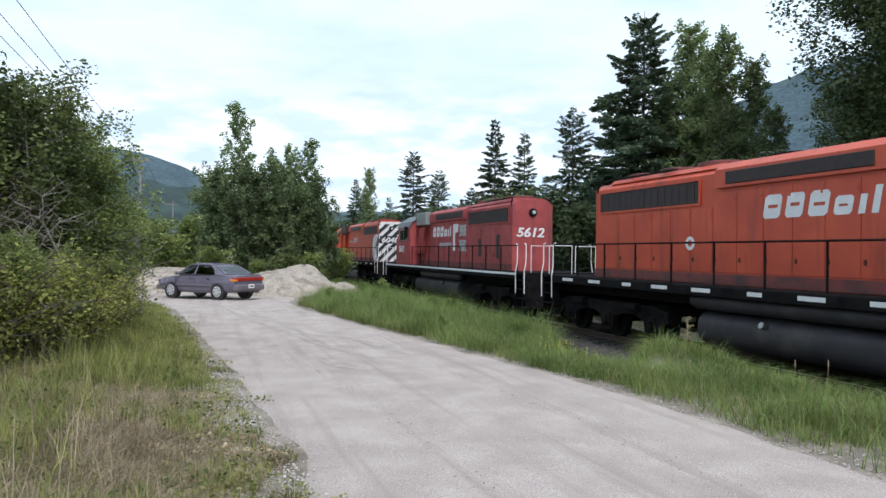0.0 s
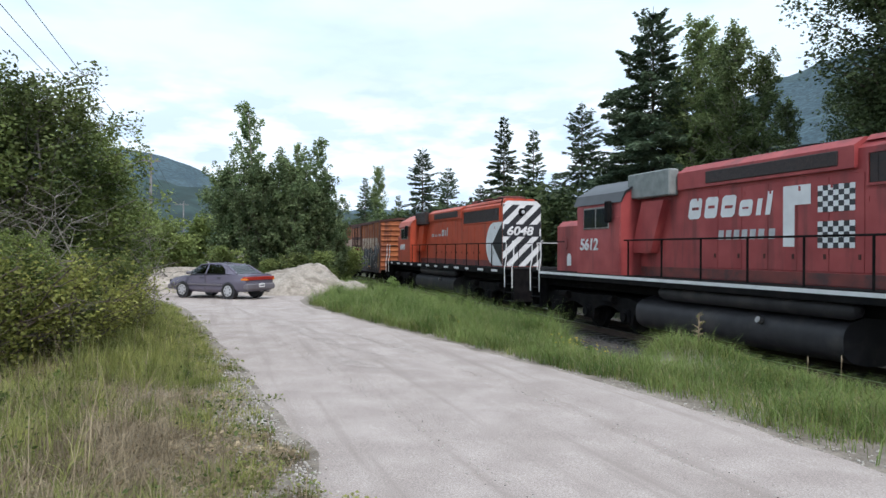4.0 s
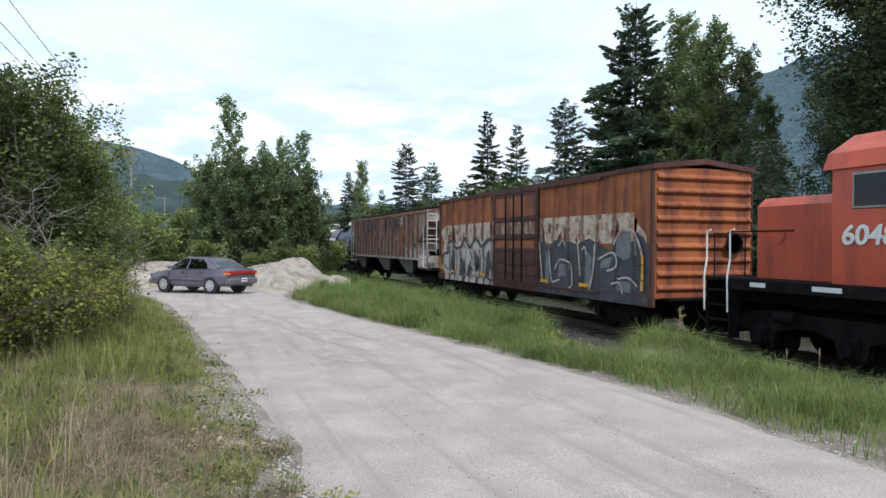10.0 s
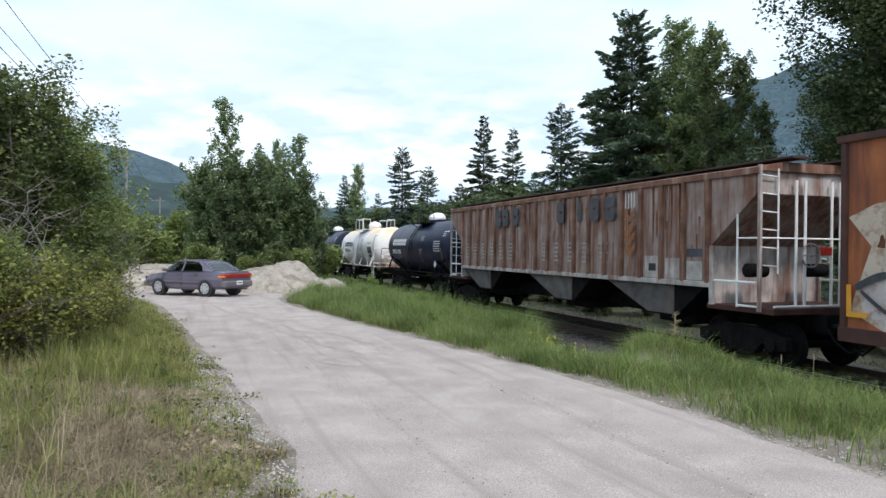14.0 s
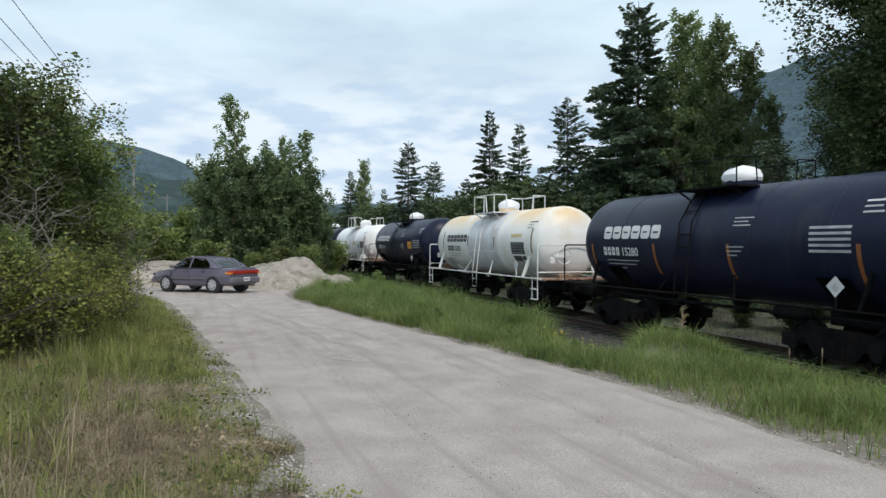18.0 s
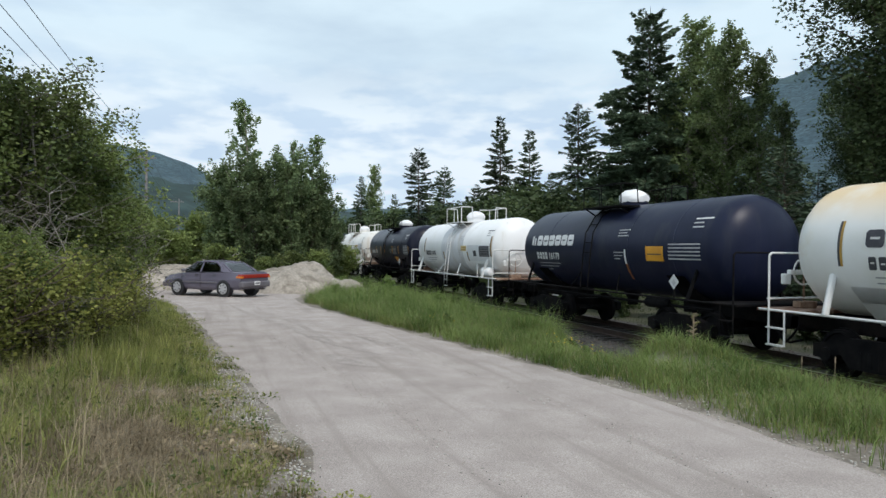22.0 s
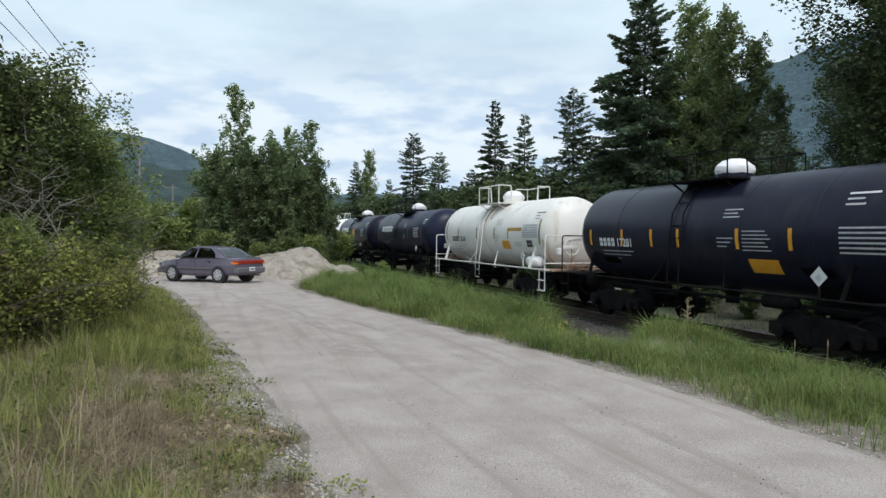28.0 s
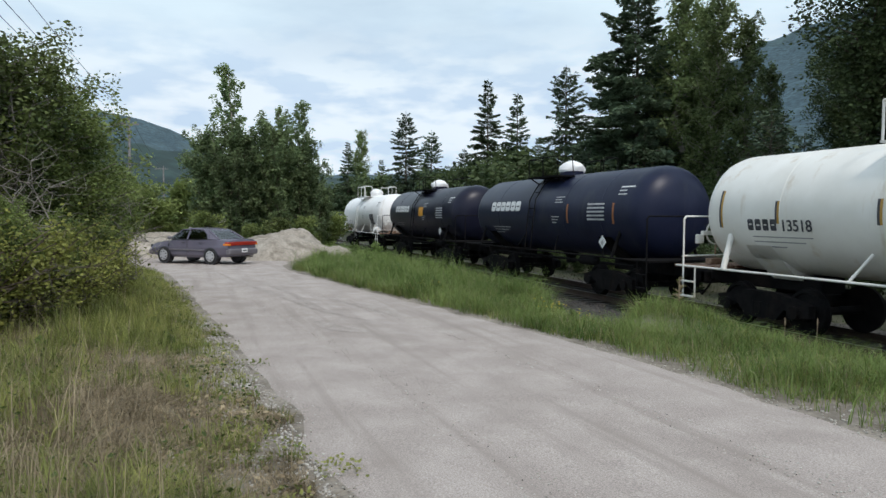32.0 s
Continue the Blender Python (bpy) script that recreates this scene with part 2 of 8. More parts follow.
RUST = (0.10, 0.035, 0.015)
M = {
    "orange": surface("orange_paint", (0.40, 0.050, 0.020), (0.52, 0.075, 0.028), 1.3, 0.45, stain=(0.16, 0.03, 0.02), stain_amount=0.35, streak=True, stain_scale=2.5, bump=0.08, bump_scale=6),
    "faded": surface("faded_red_paint", (0.25, 0.034, 0.036), (0.36, 0.066, 0.062), 1.6, 0.6, stain=(0.13, 0.03, 0.03), stain_amount=0.5, streak=True, stain_scale=2.2, bump=0.1, bump_scale=8),
    "redpaint": surface("red_paint", (0.36, 0.052, 0.020), (0.47, 0.070, 0.026), 1.4, 0.5, stain=(0.15, 0.03, 0.02), stain_amount=0.4, streak=True, stain_scale=2.5, bump=0.08, bump_scale=6),
    "dark": surface("black_underframe", (0.005, 0.005, 0.006), (0.013, 0.012, 0.012), 4, 0.85, stain=(0.026, 0.019, 0.016), stain_amount=0.25, bump=0.2, bump_scale=20, spec=0.08),
    "sooty": surface("dusty_black_steel", (0.014, 0.013, 0.016), (0.030, 0.027, 0.031), 3, 0.6, stain=(0.07, 0.06, 0.055), stain_amount=0.3, bump=0.1, bump_scale=12),
    "filter_grey": surface("grey_filter_panel", (0.16, 0.18, 0.175), (0.23, 0.25, 0.24), 5, 0.7, bump=0.4, bump_scale=50),
    "grille": surface("dark_grille", (0.012, 0.008, 0.008), (0.03, 0.016, 0.014), 12, 0.6, bump=0.5, bump_scale=60),
    "white": surface("white_paint", (0.66, 0.66, 0.64), (0.80, 0.80, 0.79), 2, 0.5, stain=(0.40, 0.33, 0.24), stain_amount=0.2, streak=True, stain_scale=3),
    "black": surface("black_paint", (0.012, 0.012, 0.014), (0.025, 0.025, 0.03), 2, 0.4),
    "sootfoot": surface("sooty_red_paint", (0.13, 0.035, 0.03), (0.20, 0.045, 0.035), 3, 0.7, stain=(0.05, 0.03, 0.03), stain_amount=0.6, stain_scale=2),
    "sootdoor": surface("dark_rusted_steel", (0.045, 0.016, 0.013), (0.085, 0.030, 0.022), 3, 0.85, bump=0.2),
    "steel": surface("worn_steel", (0.20, 0.19, 0.18), (0.36, 0.34, 0.32), 6, 0.4, 0.8, bump=0.1),
    "railside": surface("rusty_rail", (0.035, 0.022, 0.018), (0.065, 0.040, 0.030), 8, 0.7, 0.3),
    "tint": None,
    "rust_run": surface("thin_rust_run", (0.42, 0.27, 0.16), (0.60, 0.47, 0.34), 5, 0.8),
    "rustmark": surface("rust_streak", (0.16, 0.085, 0.05), (0.34, 0.24, 0.17), 6, 0.8),
    "seat": surface("grey_seat_cloth", (0.06, 0.06, 0.065), (0.10, 0.10, 0.105), 5, 0.9),
    "glass": surface("dark_glass", (0.012, 0.014, 0.017), (0.02, 0.022, 0.026), 1, 0.08, spec=0.25),
    "boxorange": surface("rusty_orange_boxcar_paint", (0.24, 0.066, 0.022), (0.37, 0.118, 0.036), 1.5, 0.75, stain=(0.10, 0.030, 0.018), stain_amount=0.66, streak=True, stain_scale=2.6, bump=0.15, bump_scale=14),
    "boxbrown": surface("brown_boxcar_steel", (0.055, 0.021, 0.016), (0.105, 0.038, 0.026), 2.5, 0.8, stain=(0.03, 0.014, 0.011), stain_amount=0.5, streak=True, bump=0.15, bump_scale=16),
    "graffiti_white": surface("pale_spray_paint", (0.48, 0.385, 0.29), (0.60, 0.50, 0.40), 2, 0.7, stain=(0.20, 0.075, 0.03), stain_amount=0.60, stain_scale=4.0),
    "silver_paint": surface("silvery_pink_spray_paint", (0.46, 0.40, 0.38), (0.60, 0.54, 0.52), 2, 0.6, stain=(0.22, 0.090, 0.04), stain_amount=0.56, stain_scale=4),
    "rustpost": surface("rust_edged_pale_post", (0.20, 0.10, 0.055), (0.46, 0.35, 0.27), 5, 0.8, stain=(0.10, 0.030, 0.014), stain_amount=0.8, streak=True, stain_scale=5),
    "rustflake": surface("flaking_rust", (0.075, 0.026, 0.014), (0.20, 0.075, 0.030), 5, 0.85, bump=0.4, bump_scale=30),
    "graffiti_grey": surface("blue_grey_spray_paint", (0.13, 0.14, 0.155), (0.20, 0.21, 0.225), 3, 0.7, stain=(0.2, 0.1, 0.06), stain_amount=0.35, stain_scale=4),
    "graffiti_dark": surface("dark_spray_paint", (0.035, 0.038, 0.045), (0.065, 0.072, 0.082), 3, 0.7, stain=(0.2, 0.1, 0.06), stain_amount=0.3, stain_scale=4),
    "hopper": surface("weathered_grey_hopper_paint", (0.200, 0.140, 0.116), (0.350, 0.275, 0.245), 2.2, 0.8, stain=(0.16, 0.058, 0.030), stain_amount=0.70, streak=True, stain_scale=4.0, bump=0.12, bump_scale=12),
    "hopper_rib": surface("rusted_hopper_rib", (0.10, 0.040, 0.024), (0.22, 0.115, 0.072), 3, 0.85, stain=(0.36, 0.30, 0.27), stain_amount=0.3, streak=True, stain_scale=4.0, bump=0.12, bump_scale=12),
    "hopper_pale": surface("stained_white_steel", (0.27, 0.24, 0.22), (0.52, 0.48, 0.45), 3, 0.8, stain=(0.17, 0.07, 0.035), stain_amount=0.55, streak=True, stain_scale=4.0, bump=0.1, bump_scale=12),
    "chute_grey": surface("lit_chute_grey", (0.055, 0.052, 0.05), (0.12, 0.112, 0.105), 3, 0.85, stain=(0.10, 0.06, 0.04), stain_amount=0.35, streak=True),
    "tankblue": surface("dark_blue_tank_paint", (0.008, 0.011, 0.030), (0.014, 0.018, 0.042), 1.5, 0.38, stain=(0.03, 0.033, 0.045), stain_amount=0.3, streak=True, stain_scale=2.0, bump=0.03, bump_scale=4, spec=0.2),
    "tankblack": surface("black_tank_paint", (0.008, 0.009, 0.020), (0.015, 0.016, 0.032), 1.5, 0.34, stain=(0.03, 0.03, 0.035), stain_amount=0.3, streak=True, stain_scale=2.0, bump=0.03, bump_scale=4, spec=0.2),
    "tankwhite": surface("white_tank_paint", (0.80, 0.80, 0.79), (0.88, 0.88, 0.88), 1.2, 0.42, stain=(0.60, 0.55, 0.46), stain_amount=0.18, streak=True, stain_scale=2.6, bump=0.03, bump_scale=4),
    "tankivory": surface("dulled_ivory_tank_paint", (0.70, 0.68, 0.63), (0.80, 0.785, 0.745), 1.2, 0.45, stain=(0.50, 0.40, 0.28), stain_amount=0.26, streak=True, stain_scale=2.6, bump=0.03, bump_scale=4),
    "tankcream": surface("yellowed_white_tank_paint", (0.76, 0.75, 0.71), (0.86, 0.85, 0.83), 1.0, 0.45, stain=(0.66, 0.58, 0.44), stain_amount=0.28, stain_scale=0.8, bump=0.03, bump_scale=4),
    "band": surface("greyed_paint_band", (0.60, 0.61, 0.63), (0.68, 0.69, 0.71), 2, 0.5, stain=(0.40, 0.34, 0.26), stain_amount=0.3, streak=True),
    "amber": surface("amber_reflector", (0.62, 0.27, 0.02), (0.75, 0.36, 0.03), 4, 0.4),
    "letter": surface("white_lettering", (0.60, 0.60, 0.60), (0.72, 0.72, 0.72), 3, 0.5),
    "letter_dim": surface("faded_lettering", (0.34, 0.34, 0.36), (0.50, 0.50, 0.50), 5, 0.6),
    "stain_label": surface("faded_yellow_label", (0.62, 0.50, 0.26), (0.70, 0.58, 0.34), 5, 0.6),
    "band_pale": surface("repainted_white_patch", (0.66, 0.67, 0.69), (0.74, 0.75, 0.76), 2, 0.5),
    "letter_grey": surface("grey_stencil_paint", (0.22, 0.22, 0.23), (0.36, 0.36, 0.36), 5, 0.6),
    "orange_mark": surface("faded_orange_mark", (0.21, 0.072, 0.02), (0.31, 0.11, 0.03), 6, 0.5),
    "amber_dull": surface("dull_amber_mark", (0.36, 0.20, 0.03), (0.46, 0.27, 0.05), 6, 0.5),
    "track_mark": surface("disturbed_gravel", (0.275, 0.236, 0.212), (0.360, 0.315, 0.288), 3, 0.95, fine=0.35),
    "letter_dark": surface("dark_lettering", (0.035, 0.035, 0.045), (0.07, 0.07, 0.08), 4, 0.6),
    "cover": surface("white_plastic_cover", (0.74, 0.74, 0.74), (0.84, 0.84, 0.84), 3, 0.5, bump=0.5, bump_scale=7),
    "gravel": surface("pale_gravel", (0.312, 0.267, 0.242), (0.405, 0.354, 0.325), 1.6, 0.95, stain=(0.262, 0.222, 0.196), stain_amount=0.40, stain_scale=1.5, stretch=(0.09, 2.2, 1), bump=0.5, bump_scale=85, fine=0.40),
    "soil": surface("dry_grassy_soil", (0.125, 0.104, 0.080), (0.30, 0.262, 0.222), 2.4, 0.95, stain=(0.25, 0.22, 0.175), stain_amount=0.35, stain_scale=1.6, bump=0.8, bump_scale=25, fine=0.3),
    # litter darkened in its colour for the shade beneath the trees
    "litter": surface("litter_with_painted_shade", (0.030, 0.034, 0.018), (0.075, 0.075, 0.042), 0.8, 0.95, stain=(0.10, 0.085, 0.06), stain_amount=0.3, bump=0.8, bump_scale=12),
    "ballast": surface("dark_cinder_ballast", (0.026, 0.024, 0.022), (0.066, 0.060, 0.054), 6, 0.95, bump=1.0, bump_scale=22, fine=0.35),
    "stone": surface("crushed_stone", (0.045, 0.041, 0.038), (0.115, 0.103, 0.094), 3, 0.95, island=0.45),
    "palestone": surface("pale_pebble", (0.38, 0.35, 0.31), (0.55, 0.52, 0.48), 3, 0.95, island=0.35),
    "tie": surface("weathered_sleeper_wood", (0.022, 0.018, 0.016), (0.052, 0.043, 0.038), 9, 0.9, bump=0.5, bump_scale=30),
    "sand": surface("pale_sand", (0.28, 0.245, 0.205), (0.42, 0.375, 0.32), 1.4, 0.95, stain=(0.16, 0.135, 0.105), stain_amount=0.65, stain_scale=1.6, bump=1.0, bump_scale=9, fine=0.2),
    "bark": surface("grey_brown_bark", (0.06, 0.045, 0.035), (0.16, 0.13, 0.10), 7, 0.95, bump=0.6, bump_scale=18),
    "greybark": surface("grey_twig_bark", (0.13, 0.115, 0.10), (0.26, 0.24, 0.215), 7, 0.95, bump=0.4, bump_scale=18),
    "palebark": surface("pale_bark", (0.22, 0.20, 0.17), (0.36, 0.33, 0.29), 5, 0.9, bump=0.4, bump_scale=14),
    "needles": leafy("spruce_needles", (0.054, 0.086, 0.054), (0.125, 0.172, 0.098), 0.25),
    "needles_fresh": leafy("fir_needles", (0.066, 0.104, 0.058), (0.135, 0.186, 0.098), 0.25),
    "leaf": leafy("broad_leaves", (0.036, 0.068, 0.018), (0.205, 0.250, 0.076), 0.22),
    "leaf_bush": leafy("bush_leaves", (0.070, 0.108, 0.030), (0.260, 0.305, 0.100), 0.36),
    "leaf_grey": leafy("poplar_leaves", (0.095, 0.145, 0.068), (0.235, 0.300, 0.140), 0.46),
    "leaf_aspen": leafy("aspen_leaves", (0.110, 0.155, 0.064), (0.245, 0.305, 0.130), 0.5),
    "leaf_dark": leafy("dark_leaves", (0.036, 0.058, 0.024), (0.098, 0.132, 0.052), 0.32),
    "leaf_yellow": leafy("yellow_green_leaves", (0.085, 0.105, 0.028), (0.320, 0.325, 0.085), 0.40),
    "grass": leafy("lush_grass", (0.072, 0.120, 0.028), (0.200, 0.262, 0.082), 0.42),
    "grass_dry": leafy("dry_grass", (0.175, 0.135, 0.080), (0.500, 0.410, 0.275), 0.35, 3.0),
    "grass_mid": leafy("mixed_grass", (0.090, 0.120, 0.028), (0.345, 0.350, 0.115), 0.45, 2.4),
    # distance haze is put into the far hill's blue-green base colour
    "hill": surface("haze_tinted_hill", (0.028, 0.056, 0.072), (0.052, 0.090, 0.108), 0.012, 1.0, stain=(0.070, 0.112, 0.105), stain_amount=0.4, stain_scale=0.005, bump=0.4, bump_scale=0.11, fine=0.6),
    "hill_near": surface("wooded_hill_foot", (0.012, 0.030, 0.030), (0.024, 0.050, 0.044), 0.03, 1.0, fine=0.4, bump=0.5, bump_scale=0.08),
    "carpaint": surface("grey_mauve_car_paint", (0.118, 0.108, 0.145), (0.145, 0.132, 0.172), 1, 0.26, 0.15, spec=0.6),
    "carlow": surface("grey_plastic", (0.11, 0.10, 0.115), (0.14, 0.13, 0.145), 3, 0.5),
    "rubber": surface("tyre_rubber", (0.012, 0.012, 0.012), (0.025, 0.025, 0.025), 5, 0.85),
    "hub": surface("silver_wheel_cover", (0.50, 0.50, 0.52), (0.62, 0.62, 0.63), 6, 0.35, 0.5),
    "redlens": surface("red_lens", (0.26, 0.022, 0.016), (0.32, 0.032, 0.02), 3, 0.2),
    "amberlens": surface("amber_lens", (0.65, 0.18, 0.02), (0.70, 0.22, 0.03), 3, 0.2),
    "plate": surface("white_plate", (0.7, 0.7, 0.7), (0.8, 0.8, 0.8), 2, 0.5),
    "drystalk": surface("dry_stalk", (0.20, 0.15, 0.10), (0.32, 0.25, 0.17), 8, 0.9),
    "pole": surface("weathered_pole_wood", (0.16, 0.15, 0.15), (0.25, 0.24, 0.235), 4, 0.9, bump=0.4),
    "wire": surface("dark_cable", (0.03, 0.03, 0.035), (0.05, 0.05, 0.055), 2, 0.7),
    "yellowflower": surface("yellow_petals", (0.60, 0.42, 0.03), (0.70, 0.52, 0.05), 2, 0.7),
}


def spill_stain(m, colour, z0, z1):
    """Yellowing spilt over the top of a tank, ragged at its lower edge."""
    n, l = m.node_tree.nodes, m.node_tree.links
    b = n["Principled BSDF"]
    src = b.inputs["Base Color"].links[0].from_socket
    c, s, k, h = n.new("ShaderNodeTexCoord"), n.new("ShaderNodeSeparateXYZ"), n.new("ShaderNodeTexNoise"), n.new("ShaderNodeMapRange")
    k.inputs["Scale"].default_value, k.inputs["Detail"].default_value = 0.55, 5.0
    l.new(c.outputs["Object"], s.inputs[0])
    l.new(c.outputs["Object"], k.inputs["Vector"])
    h.inputs["From Min"].default_value, h.inputs["From Max"].default_value = z0, z1
    l.new(s.outputs["Z"], h.inputs["Value"])
    g = n.new("ShaderNodeMapRange")
    g.inputs["From Min"].default_value, g.inputs["From Max"].default_value = 0.36, 0.52
    l.new(k.outputs["Fac"], g.inputs["Value"])
    f = n.new("ShaderNodeMath")
    f.operation = "MULTIPLY"
    l.new(h.outputs["Result"], f.inputs[0])
    l.new(g.outputs["Result"], f.inputs[1])
    x = n.new("ShaderNodeMix")
    x.data_type = "RGBA"
    l.new(f.outputs["Value"], x.inputs[0])
    l.new(src, x.inputs[6])
    x.inputs[7].default_value = (*colour, 1)
    l.new(x.outputs[2], b.inputs["Base Color"])


spill_stain(M["tankcream"], (0.74, 0.56, 0.33), 2.85, 3.45)


def clear_glass(name, tint):
    """Thin window glass: mostly see-through, with a clear gloss."""
    m = bpy.data.materials.new(name)
    m.use_nodes = True
    n, l = m.node_tree.nodes, m.node_tree.links
    t, g, x, f = n.new("ShaderNodeBsdfTransparent"), n.new("ShaderNodeBsdfGlossy"), n.new("ShaderNodeMixShader"), n.new("ShaderNodeFresnel")
    t.inputs["Color"].default_value = (*tint, 1)
    g.inputs["Roughness"].default_value = 0.03
    f.inputs["IOR"].default_value = 1.7
    l.new(f.outputs["Fac"], x.inputs[0])
    l.new(t.outputs["BSDF"], x.inputs[1])
    l.new(g.outputs["BSDF"], x.inputs[2])
    l.new(x.outputs["Shader"], n["Material Output"].inputs["Surface"])
    return m


M["tint"] = clear_glass("tinted_window_glass", (0.78, 0.85, 0.84))


# ---- mesh building ----
class Shape:
    """Collects faces for one mesh."""

    def __init__(self):
        self.v, self.f = [], []

    def add(self, verts, faces):
        k = len(self.v)
        self.v += [tuple(p) for p in verts]
        self.f += [tuple(k + i for i in q) for q in faces]
        return self

    def box(self, x0, x1, y0, y1, z0, z1, c=0.0):
        """A block, its edges chamfered by c."""
        if c <= 0:
            return self.add([(x, y, z) for x in (x0, x1) for y in (y0, y1) for z in (z0, z1)],
                            [(0, 1, 3, 2), (4, 6, 7, 5), (0, 4, 5, 1), (2, 3, 7, 6), (0, 2, 6, 4), (1, 5, 7, 3)])
        bm = bmesh.new()
        bmesh.ops.create_cube(bm, size=1.0, matrix=Matrix.LocRotScale(((x0 + x1) / 2, (y0 + y1) / 2, (z0 + z1) / 2), None, (x1 - x0, y1 - y0, z1 - z0)))
        bmesh.ops.bevel(bm, geom=bm.edges[:], offset=c, segments=1, affect="EDGES")
        bm.verts.index_update()
        self.add([p.co[:] for p in bm.verts], [[p.index for p in q.verts] for q in bm.faces])
        bm.free()
        return self

    def cyl(self, a, b, r, n=10, r2=None, caps=True):
        """A rod from a to b."""
        a, b = Vector(a), Vector(b)
        r2 = r if r2 is None else r2
        d = (b - a).normalized()
        s = d.orthogonal().normalized()
        t = d.cross(s)
        ring = [(math.cos(2 * math.pi * i / n), math.sin(2 * math.pi * i / n)) for i in range(n)]
        vs = [a + (s * c + t * q) * r for c, q in ring] + [b + (s * c + t * q) * r2 for c, q in ring]
        fs = [(i, (i + 1) % n, n + (i + 1) % n, n + i) for i in range(n)]
        if caps:
            fs += [tuple(range(n - 1, -1, -1)), tuple(range(n, 2 * n))]
        return self.add(vs, fs)

    def rod(self, pts, r, n=6):
        for a, b in zip(pts, pts[1:]):
            self.cyl(a, b, r, n)
        return self

    def tube(self, pts, r, n=5):
        """One unbroken tube along the points."""
        vs = []
        for i, p in enumerate(pts):
            d = (Vector(pts[min(i + 1, len(pts) - 1)]) - Vector(pts[max(i - 1, 0)])).normalized()
            s = d.cross(Vector((0, 0, 1))).normalized()
            t = d.cross(s)
            vs += [Vector(p) + (s * math.cos(2 * math.pi * k / n) + t * math.sin(2 * math.pi * k / n)) * r for k in range(n)]
        return self.add(vs, [(i * n + k, i * n + (k + 1) % n, (i + 1) * n + (k + 1) % n, (i + 1) * n + k) for i in range(len(pts) - 1) for k in range(n)])

    def prism(self, profile, x0, x1, axis="x"):
        """A closed outline (two numbers a point) pushed along an axis."""
        n = len(profile)
        def put(h, p):
            return (h, p[0], p[1]) if axis == "x" else (p[0], h, p[1]) if axis == "y" else (p[0], p[1], h)
        vs = [put(x0, p) for p in profile] + [put(x1, p) for p in profile]
        fs = [(i, (i + 1) % n, n + (i + 1) % n, n + i) for i in range(n)] + [tuple(range(n - 1, -1, -1)), tuple(range(n, 2 * n))]
        return self.add(vs, fs)

    def lathe(self, rows, n=28, axis="x", at=(0, 0, 0)):
        """Rings of (place along the axis, radius)."""
        vs, fs = [], []
        for h, r in rows:
            for i in range(n):
                a = 2 * math.pi * i / n
                c, s = r * math.cos(a), r * math.sin(a)
                p = (h, c, s) if axis == "x" else (c, h, s) if axis == "y" else (c, s, h)
                vs.append((p[0] + at[0], p[1] + at[1], p[2] + at[2]))
        for k in range(len(rows) - 1):
            for i in range(n):
                j = (i + 1) % n
                fs.append((k * n + i, k * n + j, (k + 1) * n + j, (k + 1) * n + i))
        fs += [tuple(range(n - 1, -1, -1)), tuple((len(rows) - 1) * n + i for i in range(n))]
        return self.add(vs, fs)

    def mesh(self, name, material, smooth=True):
        me = bpy.data.meshes.new(name)
        me.from_pydata(self.v, [], self.f)
        bm = bmesh.new()
        bm.from_mesh(me)
        bmesh.ops.recalc_face_normals(bm, faces=bm.faces[:])
        bm.to_mesh(me)
        bm.free()
        if smooth:
            me.polygons.foreach_set("use_smooth", [True] * len(me.polygons))
            me.set_sharp_from_angle(angle=radians(32))
        me.materials.append(material)
        return me


def part(name, shape, material, parent, label="", at=None):
    """Links a shape (or a mesh) as one mesh object under a thing or a part."""
    me = shape.mesh(name, M[material]) if isinstance(shape, Shape) else shape
    ob = new(name, me)
    ob.parent = parent
    if at is not None:
        ob.matrix_basis = at
    return tagged(ob, label)


def thing(name, label, category, at=None, group="", kind=""):
    ob = new(name)
    ob.empty_display_size = 0.2
    if at is not None:
        ob.matrix_basis = at
    return tagged(ob, label, category, group, kind)


def solid(name, shape, material, label, category="", group="", kind="", at=None):
    ob = new(name, shape.mesh(name, M[material]))
    if at is not None:
        ob.matrix_basis = at
    return tagged(ob, label, category, group, kind)


def raw_mesh(name, verts, faces, material):
    """A mesh straight from arrays: verts (n, 3), faces (m, k)."""
    verts, faces = np.asarray(verts, np.float32), np.asarray(faces, np.int32)
    me = bpy.data.meshes.new(name)
    k = faces.shape[1]
    me.vertices.add(len(verts))
    me.vertices.foreach_set("co", verts.ravel())
    me.loops.add(faces.size)
    me.loops.foreach_set("vertex_index", faces.ravel())
    me.polygons.add(len(faces))
    me.polygons.foreach_set("loop_start", np.arange(0, faces.size, k, dtype=np.int32))
    me.update(calc_edges=True)
    me.materials.append(M[material])
    return me


def words(text, size, material, parent, at, name="lettering", wide=1.0, bold=0.0, slant=0.0, heavy=0.0):
    """Lettering in the built-in font, as a mesh, standing in its own xy plane."""
    cu = bpy.data.curves.new(name, "FONT")
    cu.body, cu.size, cu.extrude, cu.offset = text, size / 0.73, 0.002, bold
    cu.align_x, cu.shear, cu.bevel_depth = "LEFT", slant, heavy
    tmp = bpy.data.objects.new(name, cu)
    me = bpy.data.meshes.new_from_object(tmp)
    bpy.data.objects.remove(tmp)
    me.materials.clear()
    me.materials.append(M[material])
    me.name = name
    ob = new(name, me)
    ob.parent = parent
    ob.matrix_basis = at @ Matrix.Diagonal((wide, 1, 1, 1))
    return ob


def side(x, y, z):
    """A pose on the side that faces -y: lettering runs towards +x, upright."""
    return pose(x, y, z, 90, 0, 0)


